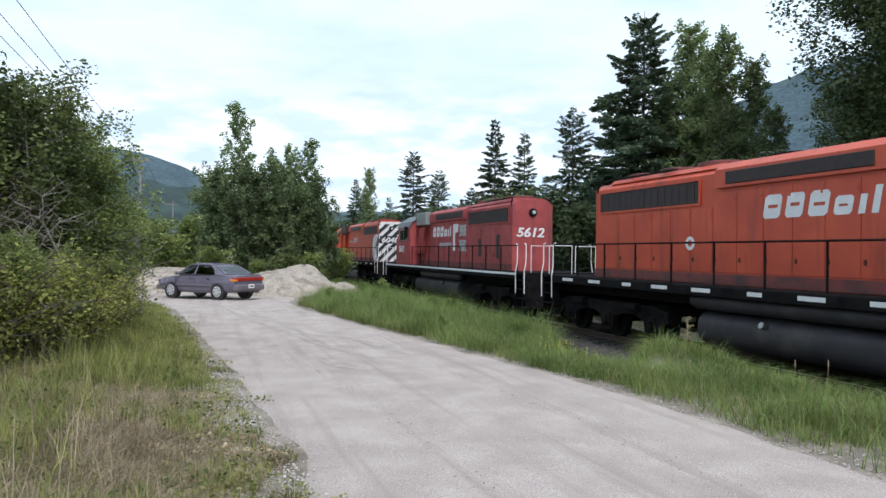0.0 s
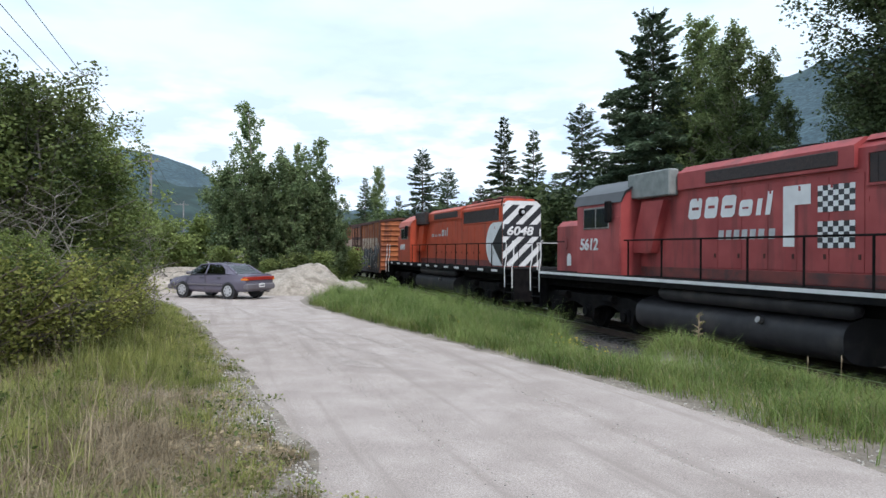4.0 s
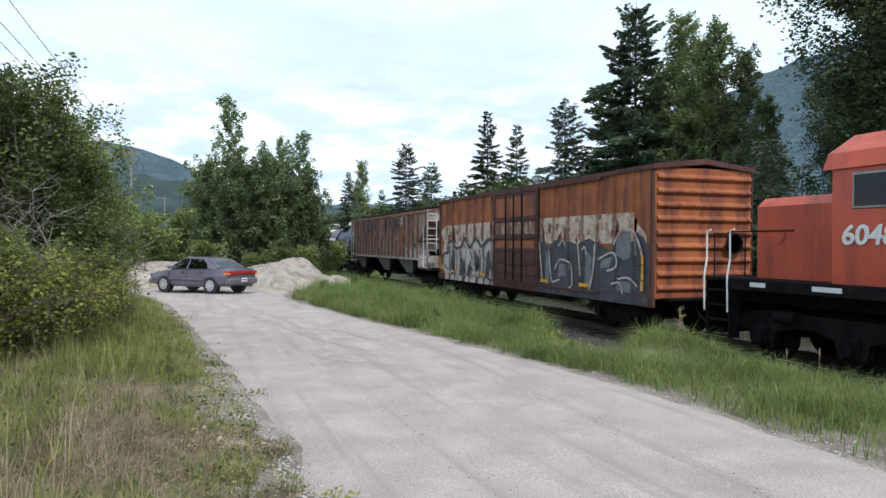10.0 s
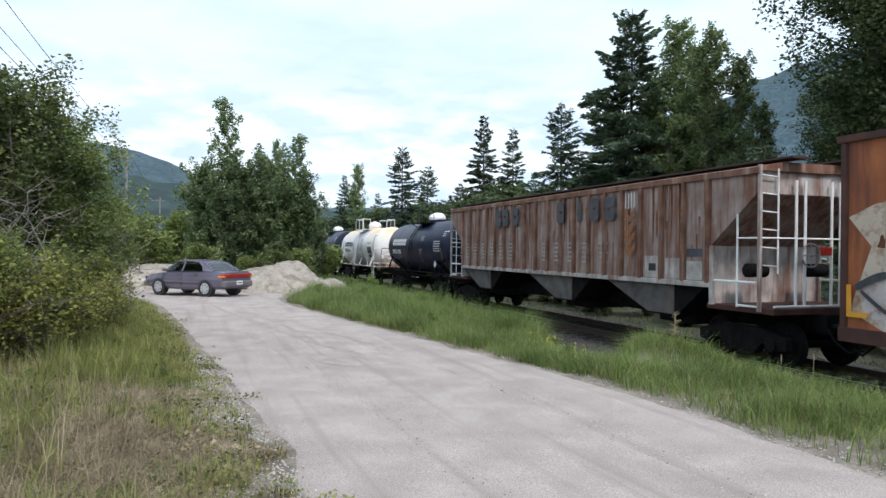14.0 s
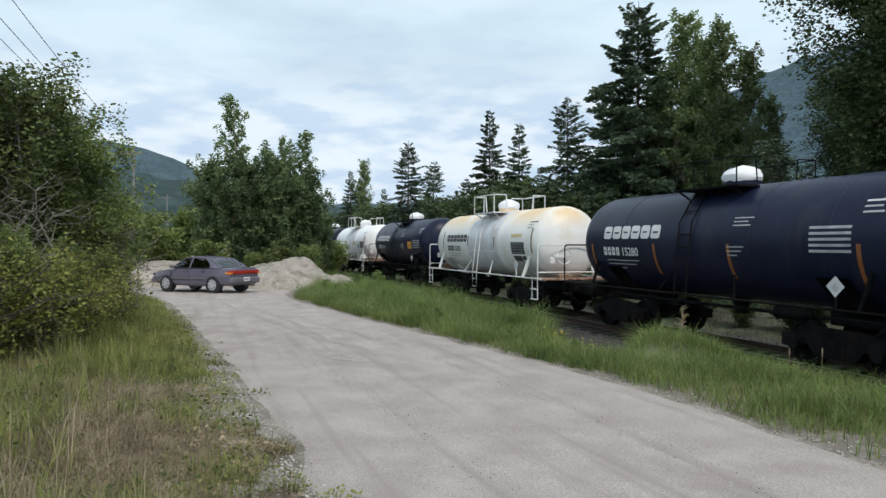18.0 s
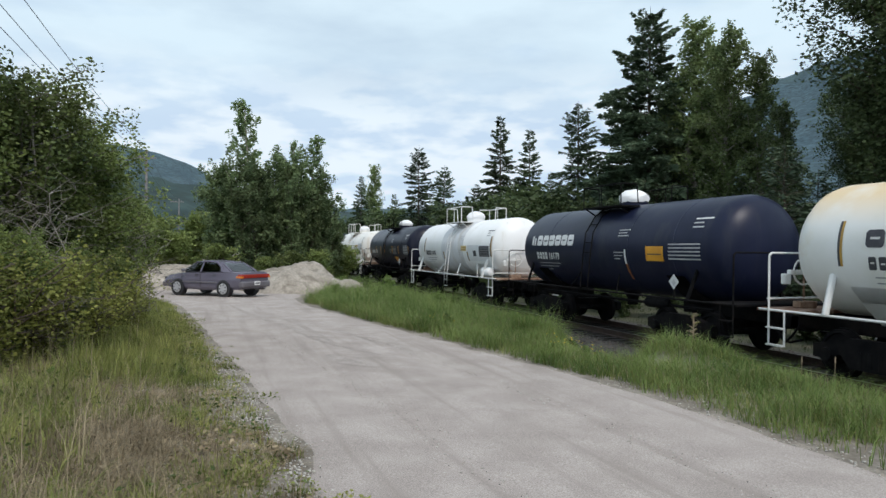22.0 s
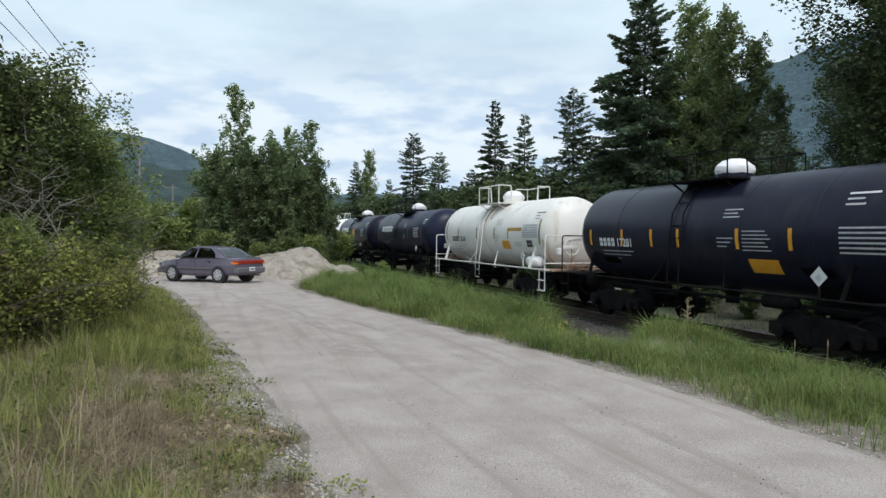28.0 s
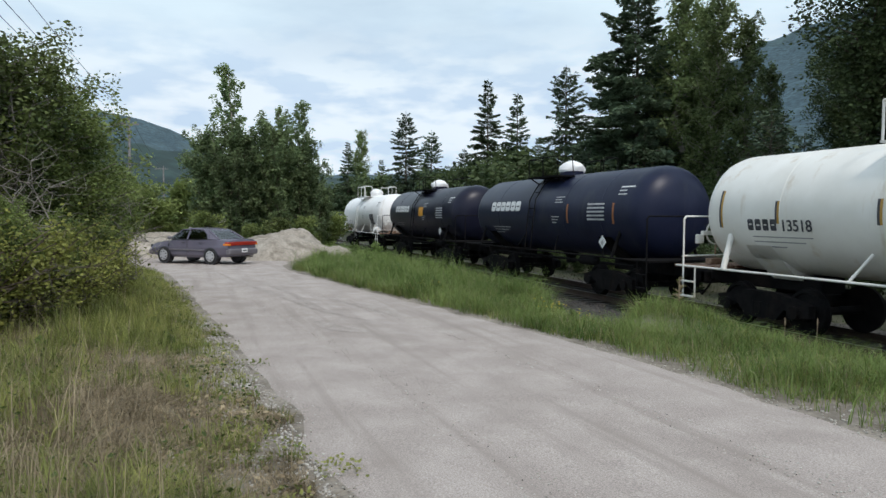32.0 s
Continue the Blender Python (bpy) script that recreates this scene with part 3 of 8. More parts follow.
def bars(rows, material, parent, at, name="lettering_bar", slant=0.0):
    """Writing that is drawn as plain bars: rows of (x0, x1, z0, z1) in the plane of the pose."""
    for x0, x1, z0, z1 in rows:
        k = slant * (z1 - z0)
        part(name, Shape().prism([(x0, z0), (x1, z0), (x1 + k, z1), (x0 + k, z1)], 0, 0.004, axis="z"), material, parent, at=at)


def hollow(x0, x1, z0, z1, k):
    """A block with cut corners and one small slot, whose place varies with k: outer and inner outlines, eight points each."""
    w, h = x1 - x0, z1 - z0
    def eight(a0, a1, b0, b1, c):
        return [(a0 + c, b0), (a1 - c, b0), (a1, b0 + c), (a1, b1 - c), (a1 - c, b1), (a0 + c, b1), (a0, b1 - c), (a0, b0 + c)]
    lo, hi, right = ((0.43, 0.57, 0.80), (0.46, 0.60, 0.76), (0.40, 0.54, 0.80), (0.44, 0.56, 0.72))[k % 4]
    return eight(x0, x1, z0, z1, 0.14 * w), eight(x0 + 0.24 * w, x0 + right * w, z0 + lo * h, z0 + hi * h, 0.02 * w)


def slotted(rows, material, parent, at, name, slant=0.0):
    """A name drawn as plain slotted blocks, and thin ones as plain bars: rows of (x0, x1, z0, z1)."""
    for k, (x0, x1, z0, z1) in enumerate(rows):
        if x1 - x0 < 0.2:
            bars([(x0, x1, z0, z1)], material, parent, at, name, slant)
            continue
        a, b = hollow(x0, x1, z0, z1, k)
        vs = [(x + slant * z, z, 0.004) for x, z in a + b]
        part(name, Shape().add(vs, [(i, (i + 1) % 8, 8 + (i + 1) % 8, 8 + i) for i in range(8)]), material, parent, at=at)


# ---- ground, road and track ----
TRACK_Y = 12.14
ROAD = ((12, 0.9, 5.0), (2, 0.8, 5.1), (-4, 0.64, 5.25), (-6, 0.57, 5.3), (-9, 0.34, 5.15), (-12, 0.10, 4.75), (-16, -0.26, 4.2), (-20, -0.62, 3.75),
        (-24, -1.05, 3.3), (-27, -1.6, 3.4), (-30, -2.8, 4.2), (-34, -4.8, 5.6), (-40, -8.0, 6.0), (-48, -13.0, 2.0))


def road_edges(x):
    xs = [-r[0] for r in ROAD]
    return float(np.interp(-x, xs, [r[1] for r in ROAD])), float(np.interp(-x, xs, [r[2] for r in ROAD]))


def smooth01(a):
    a = min(max(a, 0.0), 1.0)
    return a * a * (3 - 2 * a)


def height(x, y):
    """Ground level: the road falls gently away from the camera, the level verge drops at its edge to the track bed, woods beyond rise a little."""
    base = 0.65 - 0.010 * min(max(-x, -6), 32)
    left, right = road_edges(x)
    far = smooth01((math.hypot(x, y) - 60) / 200)
    if y > right + 0.5:
        z = base + (-0.50 - base) * smooth01((y - 7.3) / 2.1)
        z += 0.26 * math.exp(-((x + 9.8) / 1.8) ** 2 - ((y - 7.4) / 1.1) ** 2)   # a low grassy hump
        # a gully runs down to the track
        dip = 0.95 * math.exp(-((x + 1.67 * y - 0.3) / 1.35) ** 2) * smooth01((y - right - 0.8) / 1.6)
        z = max(z - dip, min(z, -0.52))
        if y > 15:
            z += 0.9 * smooth01((y - 15.5) / 10)
    elif y < left:
        z = base + 0.16 * smooth01((left - y) / 2.5)
    else:
        z = base
    z += 0.05 * noise.noise((x * 0.5, y * 0.5, 0)) * (0.25 if left < y < right else 1.0)
    return z * (1 - far) - 0.2 * far


def grid_sheet(xs, ys, zf):
    vs = [(x, y, zf(x, y)) for x in xs for y in ys]
    n = len(ys)
    fs = [(i * n + j, (i + 1) * n + j, (i + 1) * n + j + 1, i * n + j + 1) for i in range(len(xs) - 1) for j in range(n - 1)]
    return vs, fs


def build_ground():
    xs = [-3500, -1500, -600, -300, -180, -120, -90, -70, -60] + [-52 + 0.6 * i for i in range(110)] + [16, 20, 30, 60, 150, 500, 2000]
    ys = [-3000, -900, -300, -120, -60, -35, -22, -16] + [-12 + 0.5 * i for i in range(84)] + [32, 36, 45, 60, 100, 250, 800, 3000]
    vs, fs = grid_sheet(xs, ys, height)
    me = raw_mesh("ground", vs, fs, "soil")
    me.polygons.foreach_set("use_smooth", [True] * len(me.polygons))
    tagged(new("ground", me), "dry soil with thin grass and stones", "ground", kind="structure")

    # woodland floor: its dark tone stands in for shade behind the train
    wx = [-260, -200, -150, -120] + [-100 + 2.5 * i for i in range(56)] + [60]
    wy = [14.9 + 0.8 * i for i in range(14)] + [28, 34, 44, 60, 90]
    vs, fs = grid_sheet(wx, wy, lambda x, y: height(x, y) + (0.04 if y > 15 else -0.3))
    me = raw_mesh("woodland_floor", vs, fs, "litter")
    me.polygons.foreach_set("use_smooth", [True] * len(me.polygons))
    tagged(new("woodland_floor", me), "woodland floor with litter beyond the track, shade put into its colour", "ground", kind="structure")

    # the gravel road, a sheet just above the ground with ragged edges
    rs = np.random.RandomState(3)
    vs, fs, n = [], [], 25
    global ROAD_GRID
    steps = [10 - 0.35 * i for i in range(166)]
    for k, x in enumerate(steps):
        left, right = road_edges(x)
        left += 0.14 * noise.noise((x * 0.9, 3, 0)) + 0.04 * noise.noise((x * 3.1, 7, 0))
        right += 0.14 * noise.noise((x * 0.9, 11, 0)) + 0.05 * noise.noise((x * 3.1, 17, 0))
        for j in range(n):
            f = j / (n - 1)
            y = left + (right - left) * f
            lift = 0.05 * min(1, 8 * f, 8 * (1 - f)) - 0.035
            rut = -0.03 * (math.exp(-((f - 0.3) / 0.07) ** 2) + math.exp(-((f - 0.68) / 0.07) ** 2))
            vs.append((x, y, height(x, y) + lift + (rut if 0.1 < f < 0.9 else 0) + 0.015))
        if k:
            a = (k - 1) * n
            fs += [(a + j, a + j + 1, a + n + j + 1, a + n + j) for j in range(n - 1)]
    ROAD_GRID = (steps, np.array(vs).reshape(len(steps), n, 3))
    me = raw_mesh("road", vs, fs, "gravel")
    me.polygons.foreach_set("use_smooth", [True] * len(me.polygons))
    tagged(new("road", me), "pale gravel road with faint wheel marks", "road", kind="structure")


def road_top(x, y):
    """The level of the road's own sheet at a spot."""
    steps, g = ROAD_GRID
    k = min(max(int((10 - x) / 0.35), 0), len(steps) - 2)
    t = (steps[k] - x) / 0.35
    za, zb = (float(np.interp(y, g[i, :, 1], g[i, :, 2])) for i in (k, k + 1))
    return za + (zb - za) * t


def chips(count, place, size, seed, squash=0.7):
    """Loose stones as small irregular blocks."""
    rs = np.random.RandomState(seed)
    cube = np.array([(x, y, z) for x in (-1, 1) for y in (-1, 1) for z in (-1, 1)], float)
    quad = np.array([(0, 1, 3, 2), (4, 6, 7, 5), (0, 4, 5, 1), (2, 3, 7, 6), (0, 2, 6, 4), (1, 5, 7, 3)])
    vs, fs = [], []
    for i in range(count):
        x, y = place(rs)
        s = size * rs.uniform(0.5, 1.5)
        a = rs.uniform(0, 6.28)
        p = cube * (s, s * rs.uniform(0.6, 1), s * squash) * rs.uniform(0.65, 1.0, (8, 3))
        p = p @ np.array([(math.cos(a), math.sin(a), 0), (-math.sin(a), math.cos(a), 0), (0, 0, 1)])
        vs.append(p + (x, y, height(x, y) + s * 0.25))
        fs.append(quad + 8 * i)
    return np.concatenate(vs), np.concatenate(fs)


def build_track():
    rail = [(-0.075, -0.17), (0.075, -0.17), (0.075, -0.155), (0.014, -0.135), (0.014, -0.045), (0.038, -0.03), (0.038, -0.004), (0.03, 0),
            (-0.03, 0), (-0.038, -0.004), (-0.038, -0.03), (-0.014, -0.045), (-0.014, -0.135), (-0.075, -0.155)]
    bed = thing("railway_track", "two rusty rails on dark wooden sleepers in cinder ballast", "railway track", kind="structure")
    s = Shape()
    prof = [(-6.2, -0.90), (-5.2, -0.50), (-3.5, -0.44), (-2.6, -0.42), (-1.75, -0.22), (-0.6, -0.24), (0.6, -0.24), (1.75, -0.22), (2.6, -0.42), (3.6, -0.43), (4.8, -0.80)]
    xs = [-220 + 2.0 * i for i in range(150)]
    n = len(prof)
    vs = [(x, TRACK_Y + a, b + 0.03 * noise.noise((x * 0.7, a * 2, 1))) for x in xs for a, b in prof]
    fs = [(i * n + j, (i + 1) * n + j, (i + 1) * n + j + 1, i * n + j + 1) for i in range(len(xs) - 1) for j in range(n - 1)]
    part("ballast_bed", raw_mesh("ballast_bed", vs, fs, "ballast"), None, bed)
    for sgn in (-1, 1):
        part("rail", Shape().prism([(TRACK_Y + sgn * 0.753 + a, b) for a, b in rail], -220, 70), "railside", bed)
        part("rail_head", Shape().box(-220, 70, TRACK_Y + sgn * 0.753 - 0.026, TRACK_Y + sgn * 0.753 + 0.026, -0.001, 0.003), "steel", bed, "bright worn running surface")
    tie = Shape().box(-0.115, 0.115, -1.3, 1.3, -0.34, -0.172, 0.012).mesh("sleeper", M["tie"])
    for i in range(260):
        part("sleeper", tie, None, bed, at=pose(-118 + 0.52 * i, TRACK_Y + 0.03 * math.sin(i * 2.1), 0, 0, 0, 1.2 * math.sin(i * 1.7)))
    vs, fs = chips(7200, lambda r: (-34 + 42 * r.rand() ** 0.6, TRACK_Y + r.choice((-1, -1, 1)) * (1.2 + 2.3 * r.rand() ** 1.4)), 0.035, 5)
    vs[:, 2] = np.maximum(vs[:, 2], 0) * 0 + vs[:, 2] - np.array([height(a, b) for a, b in vs[:, :2]]) + np.interp(np.abs(vs[:, 1] - TRACK_Y), [0, 1.75, 2.6, 3.5], [-0.23, -0.22, -0.42, -0.43])
    st = part("loose_stones", raw_mesh("loose_stones", vs, fs, "stone"), None, bed)
    tagged(st, kind="stuff")


build_ground()
build_track()

# ---- the train ----
TRAIN = []      # (vehicle, place along the train at its middle, turned end for end)
WHEELSETS = []  # (wheelset, parent truck place, radius, direction)


def wheelset_mesh(r):
    s = Shape()
    s.cyl((0, -1.05, 0), (0, 1.05, 0), 0.085, 10)
    for g in (-1, 1):
        rows = [(g * 0.68, r + 0.03), (g * 0.71, r + 0.025), (g * 0.715, r), (g * 0.82, r - 0.008), (g * 0.825, r - 0.07), (g * 0.79, r - 0.09), (g * 0.79, 0.2), (g * 0.86, 0.15), (g * 0.86, 0.05)]
        s.lathe(rows, 24, "y")
        for k in range(2):  # forge marks on the plate
            a = math.pi * k
            s.box(0.25 * math.cos(a) - 0.03, 0.25 * math.cos(a) + 0.03, g * 0.80 - 0.012, g * 0.80 + 0.012, 0.25 * math.sin(a) - 0.03, 0.25 * math.sin(a) + 0.03)
    return s.mesh("wheelset", M["dark"])


WHEEL_CAR, WHEEL_LOCO = wheelset_mesh(0.455), wheelset_mesh(0.508)


def freight_truck(veh, x):
    """Two-axle truck: cast side frames, bolster, springs, two wheelsets."""
    t = part("truck", Shape().box(-0.22, 0.22, -1.1, 1.1, 0.42, 0.70, 0.03), "dark", veh, at=pose(x, 0, 0))
    for g in (-1, 1):
        y = g * 1.02
        prof = [(-1.22, 0.38), (-1.22, 0.62), (-0.95, 0.68), (-0.42, 0.80), (0.42, 0.80), (0.95, 0.68), (1.22, 0.62), (1.22, 0.38), (0.95, 0.36), (0.62, 0.48),
                (0.42, 0.25), (-0.42, 0.25), (-0.62, 0.48), (-0.95, 0.36)]
        part("side_frame", Shape().prism(prof, y - 0.09, y + 0.09, "y"), "dark", t)
        for k in (-0.2, 0, 0.2):
            part("spring", Shape().cyl((k, y + g * 0.02, 0.30), (k, y + g * 0.02, 0.58), 0.085, 9), "dark", t)
        for k in (-0.889, 0.889):
            part("axle_box", Shape().cyl((k, y, 0.455), (k, y + g * 0.17, 0.455), 0.13, 12), "dark", t)
    for k in (-0.889, 0.889):
        w = part("wheelset", WHEEL_CAR, None, t, at=pose(k, 0, 0.455))
        WHEELSETS.append((w, (k, 0, 0.455), 0.455))
    return t


def loco_truck(veh, x):
    t = part("truck", Shape().box(-2.3, 2.3, -0.95, 0.95, 0.75, 1.0, 0.04), "dark", veh, at=pose(x, 0, 0))
    for g in (-1, 1):
        y = g * 1.08
        prof = [(-2.75, 0.62), (-2.75, 0.90), (-2.2, 1.02), (2.2, 1.02), (2.75, 0.90), (2.75, 0.62), (2.42, 0.60), (2.36, 0.30), (1.78, 0.30), (1.72, 0.62), (1.3, 0.74),
                (0.78, 0.74), (0.36, 0.62), (0.30, 0.30), (-0.28, 0.30), (-0.34, 0.62), (-0.78, 0.74), (-1.3, 0.74), (-1.72, 0.62), (-1.78, 0.30), (-2.36, 0.30), (-2.42, 0.60)]
        part("side_frame", Shape().prism(prof, y - 0.08, y + 0.08, "y"), "dark", t)
        for k in (-2.07, 0, 2.07):
            part("axle_box", Shape().box(k - 0.19, k + 0.19, y + g * 0.0 - 0.02, y + g * 0.15, 0.33, 0.72, 0.04).cyl((k, y, 0.508), (k, y + g * 0.22, 0.508), 0.13, 12), "dark", t)
        for k in (-1.35, 1.35):
            part("brake_cylinder", Shape().cyl((k - 0.25, y + g * 0.16, 0.95), (k + 0.22, y + g * 0.16, 0.95), 0.12, 10), "dark", t)
        part("sand_pipe", Shape().rod([(2.62, y, 0.85), (2.72, y, 0.4), (2.62, y * 0.8, 0.12)], 0.025), "dark", t)
    for k in (-2.07, 0, 2.07):
        w = part("wheelset", WHEEL_LOCO, None, t, at=pose(k, 0, 0.508))
        WHEELSETS.append((w, (k, 0, 0.508), 0.508))


def coupler(veh, x, g):
    s = Shape().box(min(x, x + g * 0.55), max(x, x + g * 0.55), -0.10, 0.10, 0.72, 0.98, 0.02)
    s.box(min(x + g * 0.5, x + g * 0.82), max(x + g * 0.5, x + g * 0.82), -0.17, 0.17, 0.68, 1.02, 0.05)
    part("coupler", s, "dark", veh)
    part("air_hose", Shape().rod([(x, -0.35, 0.85), (x + g * 0.2, -0.36, 0.6), (x + g * 0.45, -0.3, 0.42), (x + g * 0.7, -0.2, 0.5)], 0.025), "dark", veh)


def handrail(veh, pts, material, r=0.02):
    return part("handrail", Shape().rod(pts, r), material, veh)


def locomotive(label, u, paint, number, striped=False, sill_marks="white", turned=False, grabs="white", emblem=0.0, filter_paint="grille", fancy=False):
    """Six-axle road locomotive. Local x: the cab towards -x, the long hood towards +x; z from rail top."""
    v = thing("diesel_locomotive", label, "locomotive")
    TRAIN.append((v, u, turned))
    # frame and deck
    part("frame", Shape().box(-9.9, 9.9, -0.9, 0.9, 1.15, 1.52, 0.03), "dark", v)
    part("deck", Shape().box(-9.98, 9.98, -1.53, 1.53, 1.60, 1.68, 0.015), "dark", v)
    for g in (-1, 1):
        part("side_sill", Shape().box(-9.3, 9.3, g * 1.53 - 0.04, g * 1.53 + 0.04, 1.44, 1.66, 0.01), "dark", v)
        y = g * 1.573
        if sill_marks == "line":
            part("sill_stripe", Shape().box(-9.2, 9.2, y - 0.003, y + 0.003, 1.575, 1.655), "letter", v, "dirty white stripe along the sill")
        else:
            for i in range(12):
                x = -8.6 + 1.5 * i
                part("sill_mark", Shape().box(x, x + (0.62 if i % 3 else 0.4), y - 0.003, y + 0.003, 1.52, 1.61), "letter", v, "white reflective mark")
    # long hood
    hw, top, HE = 0.86, 4.42, 7.78 if turned else 7.40   # half width, height and rear end of the hood
    gx = HE - 7.15   # shift of the radiator section
    hood = [(-hw, 1.68), (-hw, top - 0.16), (-hw + 0.20, top), (hw - 0.20, top), (hw, top - 0.16), (hw, 1.68)]
    hood_part = part("long_hood", Shape().prism(hood, -4.35, HE), paint, v)
    # raised brake section, radiator and filter grilles
    bulge = [(-hw - 0.10, 3.90), (-hw - 0.10, top - 0.10), (-hw + 0.16, top + 0.07), (hw - 0.16, top + 0.07), (hw + 0.10, top - 0.10), (hw + 0.10, 3.90)]
    part("brake_housing", Shape().prism(bulge, -2.62, 2.50), paint, v)
    part("radiator_roof", Shape().prism([(-hw + 0.1, top - 0.02), (-hw + 0.25, top + 0.10), (hw - 0.25, top + 0.10), (hw - 0.1, top - 0.02)], 2.55, 7.2), paint, v)
    for g in (-1, 1):
        yb = g * (hw + 0.006)
        scr = part("radiator_grille", Shape().box(gx + 2.50, gx + 6.85, yb - 0.02, yb + 0.02, 3.60, 4.14, 0.01), "grille", v, "dark radiator intake grille")
        for i in range(15):
            x = gx + 2.65 + i * 0.29
            part("slat", Shape().box(x, x + 0.025, yb + g * 0.02 - 0.008, yb + g * 0.02 + 0.008, 3.62, 4.12), "grille", scr)
        part("grille_frame", Shape().box(gx + 2.45, gx + 6.90, yb + g * 0.02 - 0.02, yb + g * 0.02 + 0.02, 3.55, 3.60).box(gx + 2.45, gx + 6.90, yb + g * 0.02 - 0.02, yb + g * 0.02 + 0.02, 4.14, 4.19).box(gx + 2.45, gx + 2.50, yb + g * 0.02 - 0.02, yb + g * 0.02 + 0.02, 3.60, 4.14).box(gx + 6.85, gx + 6.90, yb + g * 0.02 - 0.02, yb + g * 0.02 + 0.02, 3.60, 4.14), paint, scr)
        yk = g * (hw + 0.105)
        part("dynamic_brake_grille", Shape().box(-1.55, 2.15, yk - 0.02, yk + 0.02, 3.97, 4.26, 0.015), "grille", v, "dark brake-grid grille")
        # inertial filter hatch behind the cab
        part("filter_grille", Shape().box(-4.55, -2.68, min(yb, yb + g * 0.30), max(yb, yb + g * 0.30), 3.78, 4.46, 0.03), filter_paint, v, "central air intake grille")
        part("intake_duct", Shape().prism([(-4.45, 2.30), (-3.55, 2.30), (-3.0, 3.68), (-3.95, 3.68)], min(yb, yb + g * 0.24), max(yb, yb + g * 0.24), "y"), paint, v, "sloping air duct on the hood")
        part("hood_foot", Shape().box(-4.3, HE, yb - 0.012, yb + 0.012, 1.69, 1.93, 0.005), "sootfoot", v, "sooty strip along the foot of the hood")
        # engine room doors with hinges and latches
        for i in range(12):
            x = -2.0 + i * 0.775
            zt = 3.80 if x < 2.2 else 3.48
            d = part("hood_door", Shape().box(x + 0.012, x + 0.768, yb - 0.010, yb + 0.010, 1.96, zt, 0.006), paint, v)
            part("latch", Shape().box(x + 0.66, x + 0.71, yb + g * 0.012 - 0.014, yb + g * 0.012 + 0.014, 2.20, 2.30), "sootdoor", d)
            part("hinge", Shape().box(x + 0.05, x + 0.10, yb + g * 0.012 - 0.012, yb + g * 0.012 + 0.012, zt - 0.22, zt - 0.12), paint, d)
    # roof fittings
    part("exhaust_stack", Shape().box(-0.35, 0.35, -0.3, 0.3, top, top + 0.14, 0.03), "dark", v)
    for x in (-1.6, 0.95):
        part("roof_fan", Shape().lathe([(top, 0.58), (top + 0.13, 0.58), (top + 0.15, 0.52), (top + 0.10, 0.1)], 20, "z", (x, 0, 0)), "dark", v)
    for x in (3.3, 4.8, 6.3):
        part("roof_fan", Shape().lathe([(top + 0.05, 0.62), (top + 0.21, 0.62), (top + 0.23, 0.55), (top + 0.15, 0.1)], 20, "z", (x, 0, 0)), "sootfoot", v, "sooty red radiator fan")
    for g in (-1, 1):
        part("roof_rail", Shape().rod([(HE - 0.12, g * (hw + 0.01), top - 0.22), (HE - 0.10, g * (hw - 0.02), top + 0.02), (HE - 0.35, g * (hw - 0.16), top + 0.12), (4.2, g * (hw - 0.16), top + 0.13)], 0.026), "dark", v, "black grab rail along the roof edge")
    # cab
    cab = [(-1.5, 1.68), (-1.5, 3.72), (-1.38, 3.98), (-0.75, 4.34), (0.75, 4.34), (1.38, 3.98), (1.5, 3.72), (1.5, 1.68)]
    cab_part = part("cab", Shape().prism(cab, -6.75, -4.35), paint, v)
    roofp = [(-1.54, 3.70), (-1.41, 4.00), (-0.76, 4.38), (0.76, 4.38), (1.41, 4.00), (1.54, 3.70), (1.50, 3.70), (1.37, 3.96), (0.74, 4.33), (-0.74, 4.33), (-1.37, 3.96), (-1.50, 3.70)]
    part("cab_roof", Shape().prism(roofp, -6.92, -4.30), "black" if fancy else paint, v)
    for g in (-1, 1):
        y = g * 1.505
        w = part("cab_window", Shape().box(-6.35, -4.95, y - 0.02, y + 0.02, 2.98, 3.62, 0.02), "steel", v, "steel-framed sliding cab window")
        for k in (0, 1):
            part("pane", Shape().box(-6.30 + 0.69 * k, -5.67 + 0.69 * k, y + g * 0.012 - 0.014, y + g * 0.012 + 0.014, 3.03, 3.57, 0.005), "glass", w)
        part("cab_door", Shape().box(-4.9, -4.4, y - 0.012, y + 0.012, 1.75, 3.3, 0.01), paint, v)
        part("mirror", Shape().box(-4.9, -4.72, y + g * 0.02 - 0.02, y + g * 0.20, 3.15, 3.75, 0.03), "dark", v)
    for y in (-1.1, -0.36, 0.36, 1.1):
        part("windshield", Shape().box(-6.77, -6.745, y - 0.28, y + 0.28, 3.38, 3.86 if abs(y) > 0.8 else 4.08, 0.01), "glass", v)
    # short nose
    nose = [(-1.0, 1.68), (-1.0, 3.16), (-0.80, 3.34), (0.80, 3.34), (1.0, 3.16), (1.0, 1.68)]
    part("short_hood", Shape().prism(nose, -9.0, -6.75), paint, v)
    part("nose_door", Shape().box(-9.02, -8.99, -0.3, 0.3, 1.75, 2.9, 0.008), paint, v)
    part("bell_housing", Shape().lathe([(-0.02, 0.24), (0.05, 0.22), (0.10, 0.12), (0.11, 0.02)], 16, "y", (-8.5, -1.0, 2.6)), paint, v)
    part("headlight", Shape().lathe([(-6.92, 0.10), (-6.80, 0.12), (-6.7, 0.12)], 14, "x", (0, 0, 4.1)), "steel", v)
